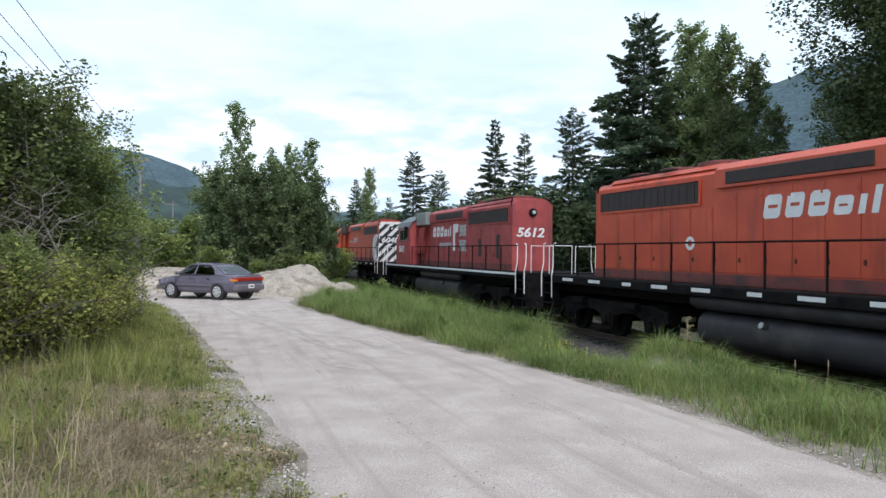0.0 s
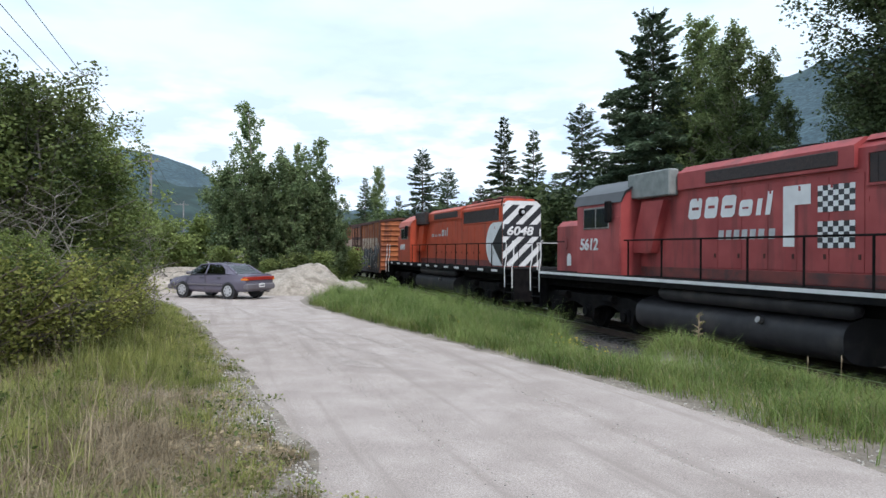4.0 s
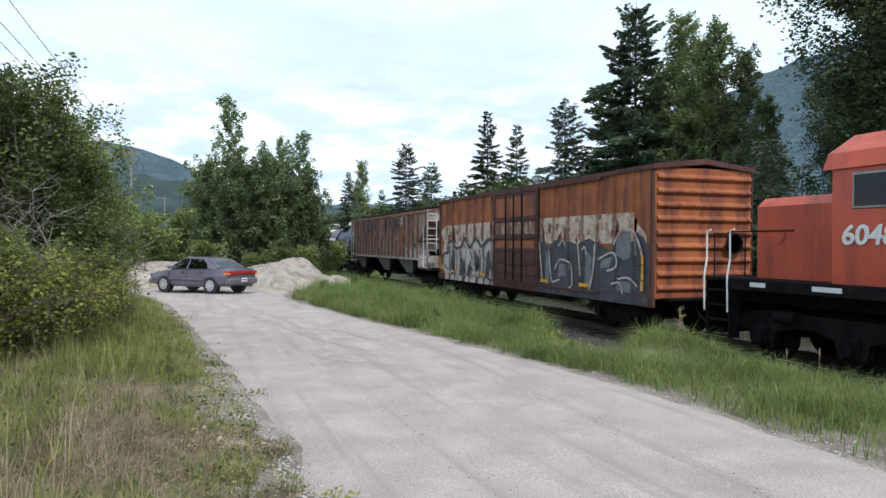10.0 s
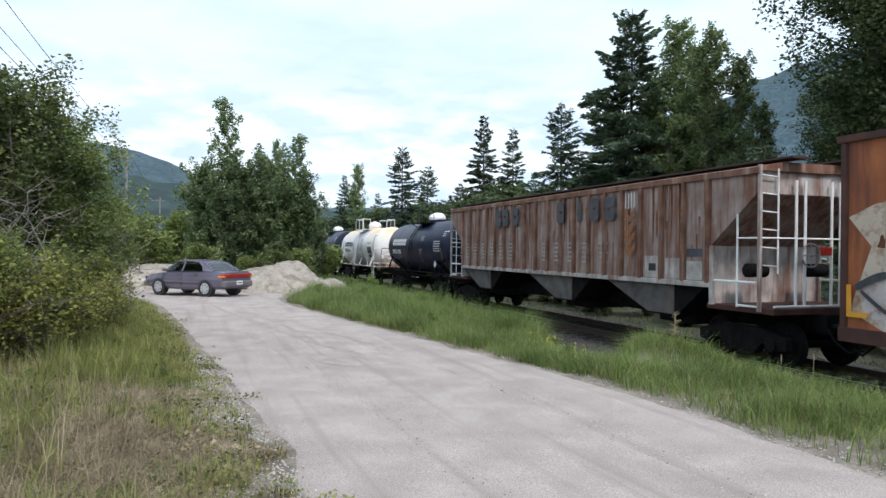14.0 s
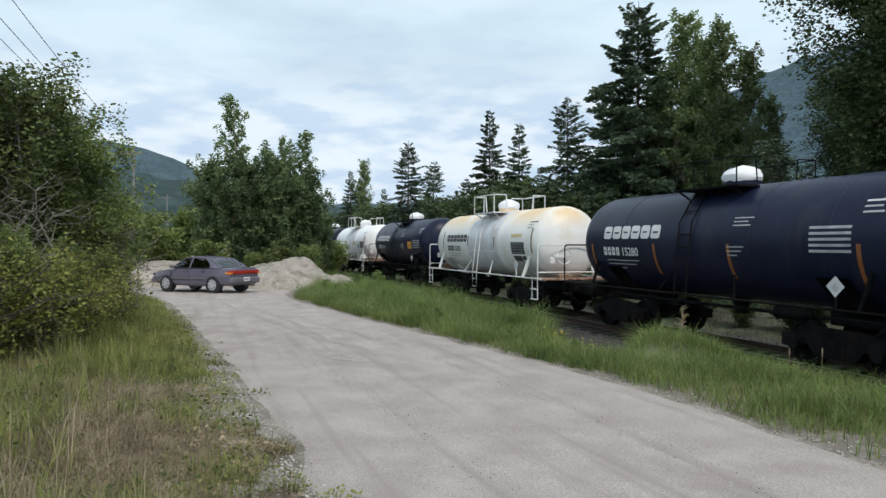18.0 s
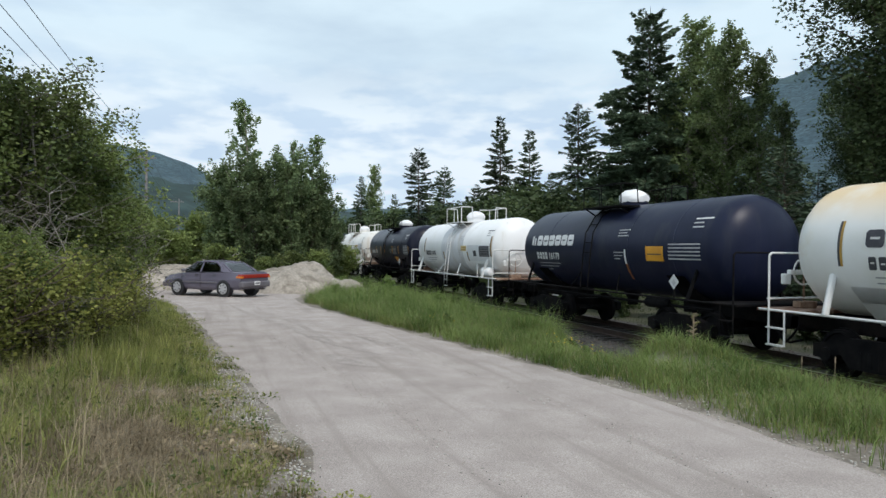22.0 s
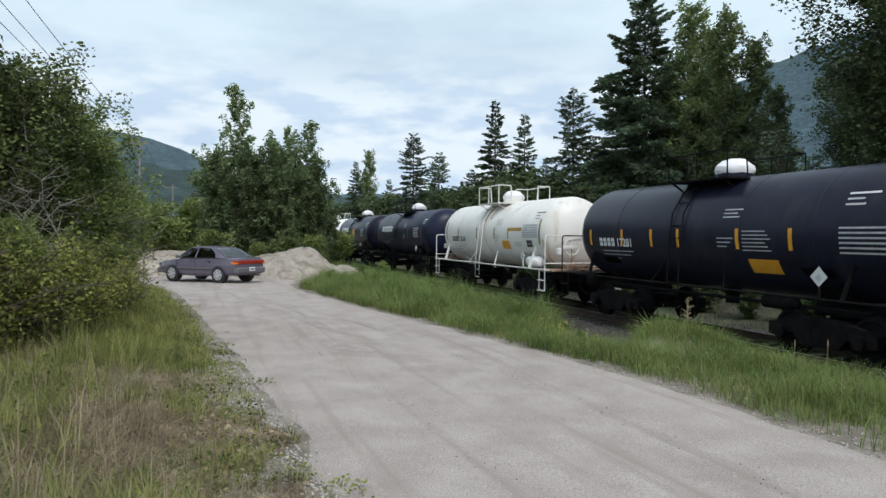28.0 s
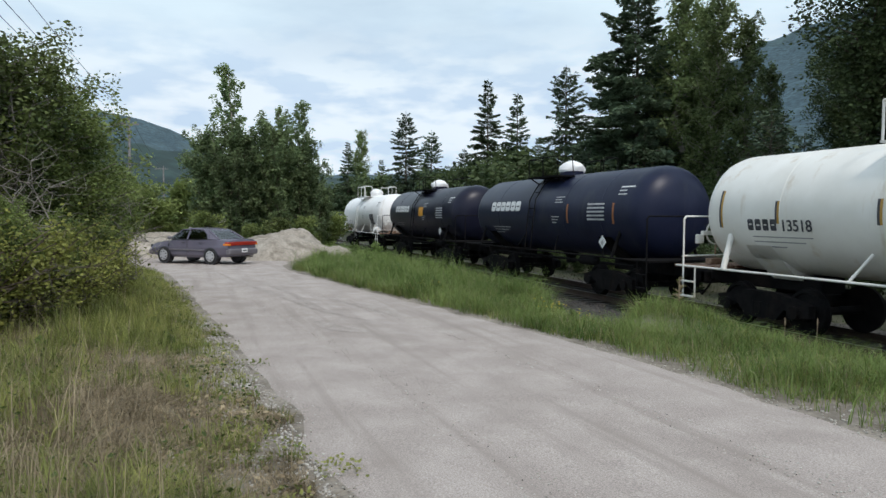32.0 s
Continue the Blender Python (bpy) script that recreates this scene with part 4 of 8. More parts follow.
    part("headlight", Shape().lathe([(HE - 0.02, 0.17), (HE + 0.06, 0.16), (HE + 0.07, 0.12)], 16, "x", (0, 0, 3.95)), "dark", v, "dark rear headlight housing")
    part("lens", Shape().lathe([(HE + 0.06, 0.085), (HE + 0.085, 0.07), (HE + 0.09, 0.03)], 14, "x", (0, 0.03, 3.95)), "hub", v, "silvery headlight lens")
    # end plates, steps, couplers
    for g in (-1, 1):
        x = g * 9.98
        part("end_plate", Shape().box(min(x, x - g * 0.08), max(x, x - g * 0.08), -1.5, 1.5, 0.42, 1.60, 0.02), "dark", v)
        coupler(v, x, g)
        for h in (-1, 1):
            s = Shape()
            for k in range(4):
                z = 0.42 + 0.32 * k
                s.box(x - g * 0.75 if g > 0 else x, x if g > 0 else x - g * 0.75, h * 1.42 - 0.13, h * 1.42 + 0.13, z, z + 0.035)
            s.box(x - g * 0.78 - 0.015, x - g * 0.78 + 0.015, h * 1.42 - 0.14, h * 1.42 + 0.14, 0.40, 1.60)
            part("steps", s, "dark", v)
            for dx in (0.04, 0.74):
                xx = x - g * dx
                part("grab_rail", Shape().rod([(xx, h * 1.56, 0.95), (xx, h * 1.57, 1.7), (xx, h * 1.50, 2.05), (xx, h * 1.50, 2.66), (xx - g * 0.12, h * 1.50, 2.70)], 0.019), grabs, v, "white-painted grab rail")
        for h in (-1, 1):
            part("end_rail", Shape().rod([(x - g * 0.05, h * 1.3, 1.68), (x - g * 0.05, h * 1.3, 2.62), (x - g * 0.05, h * 0.45, 2.62), (x - g * 0.05, h * 0.45, 1.68)], 0.014), "dark" if striped else grabs, v)
    # walkway handrails with stanchions
    for g in (-1, 1):
        y = g * 1.49
        handrail(v, [(-4.2, y, 2.64), (9.3, y, 2.64)], "dark", 0.022)
        for i in range(10):
            x = -4.0 + 1.47 * i
            part("stanchion", Shape().cyl((x, y, 1.62), (x, y, 2.64), 0.024, 6), "dark", v)
        handrail(v, [(-7.6, y, 2.64), (-9.3, y, 2.64)], "dark", 0.018)
    # tanks below
    tank = [(math.copysign(abs(math.cos(a)) ** 0.55, math.cos(a)) * 1.32, 0.69 + math.copysign(abs(math.sin(a)) ** 0.7, math.sin(a)) * 0.47) for a in [2 * math.pi * (i + 0.5) / 28 for i in range(28)]]
    part("fuel_tank", Shape().prism(tank, -3.9, 2.6), "sooty", v, "dusty black fuel tank")
    for g in (-1, 1):
        part("air_reservoir", Shape().lathe([(-2.9, 0.05), (-2.85, 0.13), (-2.7, 0.19), (2.7, 0.19), (2.85, 0.13), (2.9, 0.05)], 14, "x", (0, g * 1.22, 1.30)), "sooty", v)
        part("fuel_filler", Shape().cyl((0.6, g * 1.30, 0.9), (0.6, g * 1.40, 0.94), 0.07, 10), "steel", v)
    for x in (-6.63, 6.63):
        loco_truck(v, x)
    yb = hw + 0.020
    # faded company name on the hood: plain pale shapes, no letters
    if emblem:
        def name_shapes(keep):
            """Plain slanting pale blocks in place of the name."""
            rows, x = [], 0.0
            for k, w in enumerate((0.46, 0.44, 0.46, 0.40, 0.14, 0.14)):
                if k < keep:
                    rows.append((x, x + w, 0, 0.36 if k in (3, 4) else 0.50))
                x += w + 0.13
            return rows
        ink = "letter" if emblem > 0.8 else "letter_dim"
        worn = emblem < 0.8   # only the feet of the letters are left of the worn name
        slotted([(x0, x1, z0, (0.15, 0.10, 0.12, 0.34, 0.30, 0.42)[k] if worn else z1) for k, (x0, x1, z0, z1) in enumerate(name_shapes(6))], ink, v, side(-2.3, -(yb + 0.001), 3.08 + 0.06 * fancy), "name_shape", 0.18)
        slotted(name_shapes(6), "letter", v, pose(1.12, yb + 0.001, 3.14, 90, 0, 180), "name_shape", 0.18)
    if number:
        words(number, 0.36, "letter", v, pose(HE + 0.013, -0.70, 3.0, 90, 0, 90), "road_number", 1.2, 0.0, 0.2, 0.016)
        words(number, 0.34, "letter", v, side(-6.55, -1.516, 2.38), "road_number", 1.1, 0.0, 0.1, 0.013)
        words(number, 0.34, "letter", v, pose(-5.3, 1.516, 2.38, 90, 0, 180), "road_number", 1.1, 0.003)
    if striped:
        # white half disc and black wedge on the side, black slanting stripes on the white end
        for g in (-1, 1):
            y = g * (hw + 0.024)
            part("emblem_field", Shape().prism([(HE, 1.72), (HE, 3.54)] + [(6.56 - 0.93 * math.sin(a), 2.63 + 0.91 * math.cos(a)) for a in [math.pi * i / 20 for i in range(21)]], y - 0.001, y + 0.001, "y"), "letter", v, "white half disc")
            y2 = g * (hw + 0.028)
            part("emblem_wedge", Shape().prism([(6.34, 2.63), (HE, 1.74), (HE, 3.52)], y2 - 0.001, y2 + 0.001, "y"), "black", v, "black wedge")
        part("end_field", Shape().prism([(-hw, 1.70), (-hw, 4.25), (-hw + 0.2, 4.41), (hw - 0.2, 4.41), (hw, 4.25), (hw, 1.70)], HE, HE + 0.006), "letter", v, "white end field")

        def band(c0, c1, zlo, zhi):
            """The part of the strip c0 < z - y < c1 that lies on the end, as a polygon."""
            poly = [(-hw, zlo), (hw, zlo), (hw, zhi), (-hw, zhi)]
            for c, keep in ((c0, 1), (c1, -1)):
                out = []
                for p, q in zip(poly, poly[1:] + poly[:1]):
                    fp, fq = keep * (p[1] - 0.95 * p[0] - c), keep * (q[1] - 0.95 * q[0] - c)
                    if fp >= 0:
                        out.append(p)
                    if fp * fq < 0:
                        k = fp / (fp - fq)
                        out.append((p[0] + (q[0] - p[0]) * k, p[1] + (q[1] - p[1]) * k))
                poly = out
                if not poly:
                    break
            return poly

        for k in range(9):
            c0 = 0.62 + 0.62 * k
            pts = band(c0, c0 + 0.32, 1.70, 4.25)
            if len(pts) >= 3:
                part("stripe", Shape().prism(pts, HE + 0.006, HE + 0.009), "black", v)
        part("number_panel", Shape().box(HE + 0.009, HE + 0.0115, -0.80, 0.80, 2.93, 3.44), "black", v, "black panel behind the number")
    if turned:
        # a small round white emblem on the hood
        yr = hw + 0.022
        part("round_emblem", Shape().prism([(3.44 + 0.17 * math.cos(k * math.pi / 10), 2.64 + 0.17 * math.sin(k * math.pi / 10)) for k in range(20)], yr - 0.002, yr + 0.002, "y"), "letter", v, "small round white emblem")
        part("emblem_core", Shape().prism([(3.44 + 0.08 * math.cos(k * math.pi / 8), 2.64 + 0.08 * math.sin(k * math.pi / 8)) for k in range(16)], yr + 0.002, yr + 0.005, "y"), paint, v)
    if fancy:
        # two blocks of dark and pale checks, and a white upright shape, beside the name
        yk = -(hw + 0.024)
        part("upright_shape", Shape().box(0.75, 1.05, yk - 0.001, yk + 0.001, 2.45, 3.70).box(1.05, 1.45, yk - 0.001, yk + 0.001, 3.30, 3.70), "letter", v, "white upright shape")
        for z0 in (2.42, 3.12):
            part("check_field", Shape().box(1.62, 2.46, yk - 0.001, yk + 0.001, z0, z0 + 0.52), "letter", v, "pale field of a check pattern")
            for i in range(7):
                for j in range(5):
                    if (i + j) % 2:
                        part("check", Shape().box(1.62 + 0.12 * i, 1.74 + 0.12 * i, yk - 0.003, yk - 0.001, z0 + 0.104 * j, z0 + 0.104 * (j + 1)), "black", v)
        bars([(x, x + 0.17, 0, 0.22) for x in (-1.2, -0.95, -0.7, -0.45, -0.2, 0.05, 0.35)], "letter_dim", v, side(0, yk, 2.62), "name_shape", 0.1)
        part("hood_louvre", Shape().box(4.0, 4.28, yk - 0.01, yk + 0.01, 2.2, 2.95), "grille", v)
        part("hood_louvre", Shape().box(5.9, 6.2, yk - 0.01, yk + 0.01, 2.15, 3.1), "grille", v)
        part("nose_patch", Shape().prism([(-8.30, 1.86), (-8.02, 1.86), (-8.02, 2.15), (-8.08, 2.26), (-8.24, 2.26), (-8.30, 2.15)], -1.012, -1.006, "y"), "letter", v, "white rounded patch")
    return v


def boxcar(u0, u1):
    """Box car with posts on its sides, a plug door, ribbed ends and sprayed lettering-like shapes."""
    mid = (u0 + u1) / 2
    L = (u1 - u0) / 2
    v = thing("boxcar", "rusty orange box car covered in pale and dark graffiti", "box car")
    TRAIN.append((v, mid, False))
    W, zb, zt = 1.50, 1.02, 4.30
    part("body", Shape().box(-L, L, -W, W, zb, zt, 0.02), "boxorange", v)
    part("roof", Shape().prism([(-W - 0.07, zt - 0.06), (-W - 0.07, zt + 0.06), (0, zt + 0.24), (W + 0.07, zt + 0.06), (W + 0.07, zt - 0.06), (0, zt + 0.1)], -L - 0.06, L + 0.06), "boxbrown", v)
    for i in range(14):
        x = -L + 0.6 + i * (2 * L - 1.2) / 13
        part("roof_rib", Shape().prism([(-W + 0.12, zt + 0.07), (-W + 0.12, zt + 0.10), (0, zt + 0.27), (W - 0.12, zt + 0.10), (W - 0.12, zt + 0.07), (0, zt + 0.24)], x - 0.04, x + 0.04), "boxbrown", v)
    for g in (-1, 1):
        y = g * W
        for i in range(8):
            for h in (-1, 1):
                x = h * (L - 0.06 - i * 0.83)
                def post(z0, z1, material):
                    part("side_post", Shape().prism([(x - 0.07, y), (x - 0.045, y + g * 0.052), (x + 0.045, y + g * 0.052), (x + 0.07, y)], z0, z1, "z"), material, v)
                if i == 0 or g > 0:
                    post(zb - 0.03, zt - 0.08, "boxbrown" if i == 0 else "boxorange")
                else:
                    post(3.2, zt - 0.08, "boxorange")
                    if h < 0:
                        post(2.5, 3.2, "rustpost")
                        post(zb - 0.03, 2.5, "silver_paint")
                    else:
                        post(2.45, 3.2, "rustpost")
                        post(zb - 0.03, 2.45, "graffiti_dark")
        part("side_sill", Shape().box(-L, L, y - 0.03, y + g * 0.075 if g > 0 else y + 0.03, zb - 0.22, zb + 0.04) if g > 0 else Shape().box(-L, L, y - 0.075, y + 0.03, zb - 0.20, zb + 0.04), "boxbrown", v)
        part("fishbelly_sill", Shape().prism([(-4.2, zb - 0.2), (-3.4, zb - 0.40), (3.4, zb - 0.40), (4.2, zb - 0.2)], y - g * 0.25 - 0.03, y - g * 0.25 + 0.03, "y"), "dark", v)
        d = part("door", Shape().box(-1.55, 1.85, min(y, y + g * 0.10), max(y, y + g * 0.10), zb + 0.05, zt - 0.14, 0.015), "boxbrown", v, "dark brown plug door")
        yy = y + g * 0.10
        for z in (1.36, 1.72, 2.17, 2.61, 3.24):
            part("door_rib", Shape().box(-1.5, 1.8, yy - 0.03, yy + 0.03, z - 0.06, z + 0.06, 0.01), "sootdoor", d)
        for x in (-0.5, 0.15, 0.8):
            part("locking_bar", Shape().cyl((x, yy + g * 0.04, zb + 0.1), (x, yy + g * 0.04, zt - 0.2), 0.025, 6), "dark", d)
        part("door_track", Shape().box(-2.1, 5.6, min(y, y + g * 0.13), max(y, y + g * 0.10), zb - 0.02, zb + 0.03), "boxbrown", v)
        part("door_track", Shape().box(-2.1, 5.6, min(y, y + g * 0.11), max(y, y + g * 0.11), zt - 0.13, zt - 0.07), "boxbrown", v)
        # ladder at the end of the side
        s = Shape()
        for k in range(4):
            z = 1.1 + 0.38 * k
            s.cyl((L - 0.75, y + g * 0.13, z), (L - 0.28, y + g * 0.13, z), 0.016, 6)
        part("grab_irons", s, "boxbrown", v)
        yk = y + g * 0.060
        for x in (-6.3, -3.0, 2.05, 4.45):
            part("amber_reflector", Shape().box(x, x + 0.50, yk - 0.003, yk + 0.003, 1.15, 1.25), "amber", v)
        part("amber_reflector", Shape().box(-L + 0.15, -L + 0.24, yk - 0.003, yk + 0.003, 1.25, 1.80).box(-L + 0.24, -L + 0.55, yk - 0.003, yk + 0.003, 1.25, 1.34), "amber", v)
        part("amber_reflector", Shape().box(L - 0.45, L - 0.36, yk - 0.003, yk + 0.003, 1.2, 2.1), "amber", v)
    for g in (-1, 1):
        x = g * L
        for k in range(9):
            z = 1.28 + 0.345 * k
            part("end_rib", Shape().prism([(-W + 0.06, z - 0.09), (W - 0.06, z - 0.09), (W - 0.06, z + 0.09), (-W + 0.06, z + 0.09)], min(x, x + g * 0.004), max(x, x + g * 0.004)).prism(
                [(x, z - 0.10), (x + g * 0.075, z - 0.02), (x + g * 0.075, z + 0.02), (x, z + 0.10)], -W + 0.06, W - 0.06, "y"), "boxorange", v)
        part("end_platform", Shape().box(min(x, x + g * 0.35), max(x, x + g * 0.35), -1.3, 1.3, 1.0, 1.05), "dark", v)
        part("brake_wheel", Shape().lathe([(x + g * 0.16, 0.27), (x + g * 0.19, 0.27), (x + g * 0.19, 0.22), (x + g * 0.16, 0.22)], 18, "x", (0, 0.8, 2.4)), "dark", v)
        coupler(v, x + g * 0.1, g)
    part("underframe", Shape().box(-L, L, -0.35, 0.35, 0.62, 1.0), "dark", v)
    for x in (-L + 2.1, L - 2.1):
        freight_truck(v, x)
    # sprayed shapes on the side that is seen
    def patch(name, pts, material, lift):
        part(name, Shape().prism(pts, -W - lift - 0.0006, -W - lift, "y"), material, v)

    def stroke(pts, w, material, lift, name="spray_stroke"):
        """A painted line of even width."""
        vs, fs = [], []
        fine = []
        for i in range(len(pts) - 1):   # round the corners
            p0, p1, p2, p3 = pts[max(i - 1, 0)], pts[i], pts[i + 1], pts[min(i + 2, len(pts) - 1)]
            for q in range(5):
                u = q / 5
                fine.append(tuple(0.5 * (2 * b + (c - a) * u + (2 * a - 5 * b + 4 * c - d) * u * u + (3 * b - a - 3 * c + d) * u ** 3) for a, b, c, d in zip(p0, p1, p2, p3)))
        pts = fine + [pts[-1]]
        for i, p in enumerate(pts):
            a, b = pts[max(i - 1, 0)], pts[min(i + 1, len(pts) - 1)]
            d = Vector((b[0] - a[0], b[1] - a[1])).normalized()
            k = w * (0.35 if i in (0, len(pts) - 1) else 0.5)
            vs += [(p[0] - d.y * k, -W - lift, p[1] + d.x * k), (p[0] + d.y * k, -W - lift, p[1] - d.x * k)]
        fs = [(2 * i, 2 * i + 1, 2 * i + 3, 2 * i + 2) for i in range(len(pts) - 1)]
        part(name, Shape().add(vs, fs), material, v)

    patch("cream_panel", [(-7.78, 2.95), (-7.35, 2.45), (-7.75, 1.35), (-7.0, 1.0), (-1.72, 1.0), (-1.72, 3.22), (-7.0, 3.2), (-7.3, 3.15)], "graffiti_white", 0.003)
    patch("cream_panel", [(1.88, 2.40), (7.6, 2.40), (7.6, 2.60), (6.85, 3.20), (1.88, 3.22)], "graffiti_white", 0.003)
    patch("slate_paint", [(1.88, 1.0), (7.72, 1.0), (7.72, 2.2), (7.5, 2.55), (7.0, 2.75), (6.4, 2.5), (6.0, 2.2), (5.5, 2.35), (4.9, 2.55), (4.2, 2.35), (3.6, 2.55), (2.9, 2.5), (2.6, 2.2), (2.1, 2.6), (1.88, 2.55)], "graffiti_dark", 0.006)
    # left: swelling pale letters-like forms with dark edges; only shapes
    K = 0.055
    top = [(-7.6, 1.75), (-7.2, 1.95), (-6.75, 2.05), (-6.75, 2.42), (-6.2, 2.5), (-5.85, 2.25), (-5.5, 2.2), (-5.1, 2.3), (-4.7, 2.62), (-4.25, 2.25), (-3.9, 2.35), (-3.5, 2.6), (-3.0, 2.3), (-2.7, 2.35), (-2.3, 2.55), (-1.8, 2.5)]
    patch("silver_form", [(x, z - 0.02) for x, z in top] + [(-1.75, 1.0), (-7.0, 1.0), (-7.5, 1.4)], "silver_paint", 0.005)
    stroke(top, 0.12, "graffiti_dark", K)
    # the paint runs on down over the side sill
    part("silver_form", Shape().box(-7.0, -1.75, -W - 0.0775, -W - 0.0755, 0.83, 1.05), "silver_paint", v)
    part("slate_paint", Shape().box(1.9, 7.75, -W - 0.0775, -W - 0.0755, 0.83, 1.05), "graffiti_dark", v)
    for x, w in ((-6.6, 0.35), (-5.9, 0.2), (-5.0, 0.5), (-4.2, 0.15), (-3.5, 0.4), (-2.7, 0.2), (-2.1, 0.25)):
        part("spray_stroke", Shape().prism([(x, 0.83), (x + w * 0.7, 0.83), (x + w, 1.05), (x + 0.2 * w, 1.05)], -W - 0.079, -W - 0.0777, "y"), "graffiti_dark", v)
    for pts in ([(-6.35, 1.05), (-6.0, 1.05), (-5.95, 1.6), (-6.15, 1.95), (-6.3, 1.6)], [(-5.35, 1.0), (-4.95, 1.0), (-4.75, 1.55), (-5.1, 1.75)], [(-3.75, 2.15), (-3.2, 1.75), (-3.4, 1.3), (-3.6, 1.6)], [(-2.55, 1.0), (-2.25, 1.0), (-2.05, 1.7), (-2.3, 2.1)], [(-4.45, 1.15), (-4.2, 1.0), (-4.0, 1.35), (-4.25, 1.6)]):
        patch("dark_form", pts, "graffiti_dark", K + 0.001)
    for pts, w in (([(-7.5, 1.7), (-7.0, 1.35), (-6.6, 1.3)], 0.07), ([(-6.55, 2.3), (-6.45, 1.8), (-6.55, 1.2)], 0.10), ([(-6.15, 2.3), (-6.05, 1.7), (-6.2, 1.05)], 0.16), ([(-5.75, 2.2), (-5.6, 1.6), (-5.75, 1.05), (-5.4, 1.02)], 0.06),
                   ([(-5.3, 2.1), (-5.15, 1.6), (-5.3, 1.1)], 0.09), ([(-5.2, 1.65), (-4.9, 1.6), (-4.85, 1.05)], 0.24), ([(-4.6, 2.45), (-4.55, 1.9), (-4.6, 1.3), (-4.2, 1.0)], 0.06), ([(-4.15, 2.1), (-3.9, 1.85), (-4.1, 1.5), (-3.7, 1.3)], 0.07),
                   ([(-3.65, 2.0), (-3.3, 1.75), (-3.45, 1.35), (-3.2, 1.6)], 0.22), ([(-3.1, 2.2), (-3.0, 1.6), (-3.15, 1.0)], 0.08), ([(-2.75, 2.25), (-2.65, 1.7), (-2.8, 1.15)], 0.10), ([(-2.4, 1.4), (-2.2, 2.1), (-2.0, 1.4)], 0.15), ([(-1.95, 2.4), (-1.9, 1.1)], 0.07)):
        stroke(pts, w, "graffiti_dark", K + 0.002)
    for pts, w in (([(1.95, 2.45), (2.05, 1.9), (2.2, 1.15)], 0.08), ([(2.6, 2.2), (2.75, 1.4), (2.85, 1.2), (3.3, 1.3)], 0.07), ([(3.0, 1.6), (3.3, 1.9), (3.8, 1.85), (4.0, 1.7), (4.05, 1.2), (3.85, 1.05)], 0.07), ([(3.2, 2.3), (3.5, 2.5), (3.65, 2.3)], 0.05),
                   ([(4.35, 2.45), (4.45, 1.9), (4.5, 1.45)], 0.07), ([(4.6, 2.2), (4.75, 2.3), (4.85, 2.05)], 0.05), ([(5.3, 2.4), (5.2, 1.6), (5.0, 1.1)], 0.09), ([(5.45, 1.95), (6.1, 2.15), (6.35, 2.0), (6.3, 1.75), (5.9, 1.65)], 0.07),
                   ([(6.2, 2.35), (6.6, 2.75), (7.1, 2.72), (7.3, 2.45)], 0.06), ([(6.4, 1.45), (6.9, 1.5), (7.3, 1.3)], 0.06), ([(6.1, 1.3), (6.5, 1.35), (6.65, 1.05)], 0.06), ([(7.3, 2.5), (7.5, 2.0), (7.45, 1.2)], 0.10)):
        stroke(pts, w * 0.85, "silver_paint", K + 0.002)
    # rust that has eaten the pale paint: ragged runs beside the posts and flakes between them
    r = np.random.RandomState(19)
    for k in range(64):
        lhs = k % 2
        x = r.uniform(-7.2, -1.9) if lhs else r.uniform(2.1, 7.2)
        if k % 3:
            x = (-L + 0.06 + 0.83 * r.randint(1, 8) if lhs else L - 0.06 - 0.83 * r.randint(1, 8)) + r.choice((-0.11, 0.11))
        z1 = r.uniform(2.55, 3.24)
        w, h = r.uniform(0.05, 0.16), r.uniform(0.12, 0.55) if k % 3 else r.uniform(0.3, 0.8)
        n = 15
        pts = [(x + w * math.cos(2 * math.pi * i / n) * r.uniform(0.2, 1.2), max(z1 - h / 2 + h / 2 * math.sin(2 * math.pi * i / n) * r.uniform(0.4, 1.2), 2.42)) for i in range(n)]
        patch("rust_patch", pts, "rustflake", 0.0044)
    for pts in ([(6.05, 2.2), (6.3, 2.62), (6.75, 2.72), (7.15, 2.5), (7.2, 2.1), (6.6, 1.95)], [(4.7, 1.15), (5.0, 1.15), (5.05, 2.0), (4.75, 2.2)], [(3.1, 1.35), (3.75, 1.45), (3.85, 1.75), (3.2, 1.8)], [(2.3, 1.1), (2.55, 1.1), (2.6, 1.9), (2.3, 2.2)], [(6.2, 1.15), (7.1, 1.1), (7.15, 1.4), (6.4, 1.4)], [(5.5, 1.7), (5.95, 1.75), (6.1, 2.05), (5.55, 1.95)]):
        patch("grey_form", pts, "graffiti_grey", 0.0075)
    # the door: orange top panels, pale panels eaten by rust, dark red foot
    for x0, x1 in ((-1.42, -0.55), (-0.45, 0.75), (0.85, 1.72)):
        for z0, z1, m in ((3.34, 4.02, "boxorange"), (2.72, 3.14, "rustpost"), (2.24, 2.50, "boxorange"), (1.80, 2.10, "boxbrown"), (1.14, 1.28, "boxbrown")):
            part("door_panel", Shape().box(x0, x1, -W - 0.110, -W - 0.102, z0, z1, 0.002), m, v)
    for x in (-1.58, 1.88):
        part("door_post", Shape().box(x - 0.05, x + 0.05, -W - 0.13, -W + 0.01, zb + 0.02, zt - 0.1, 0.01), "boxbrown", v)
    return v


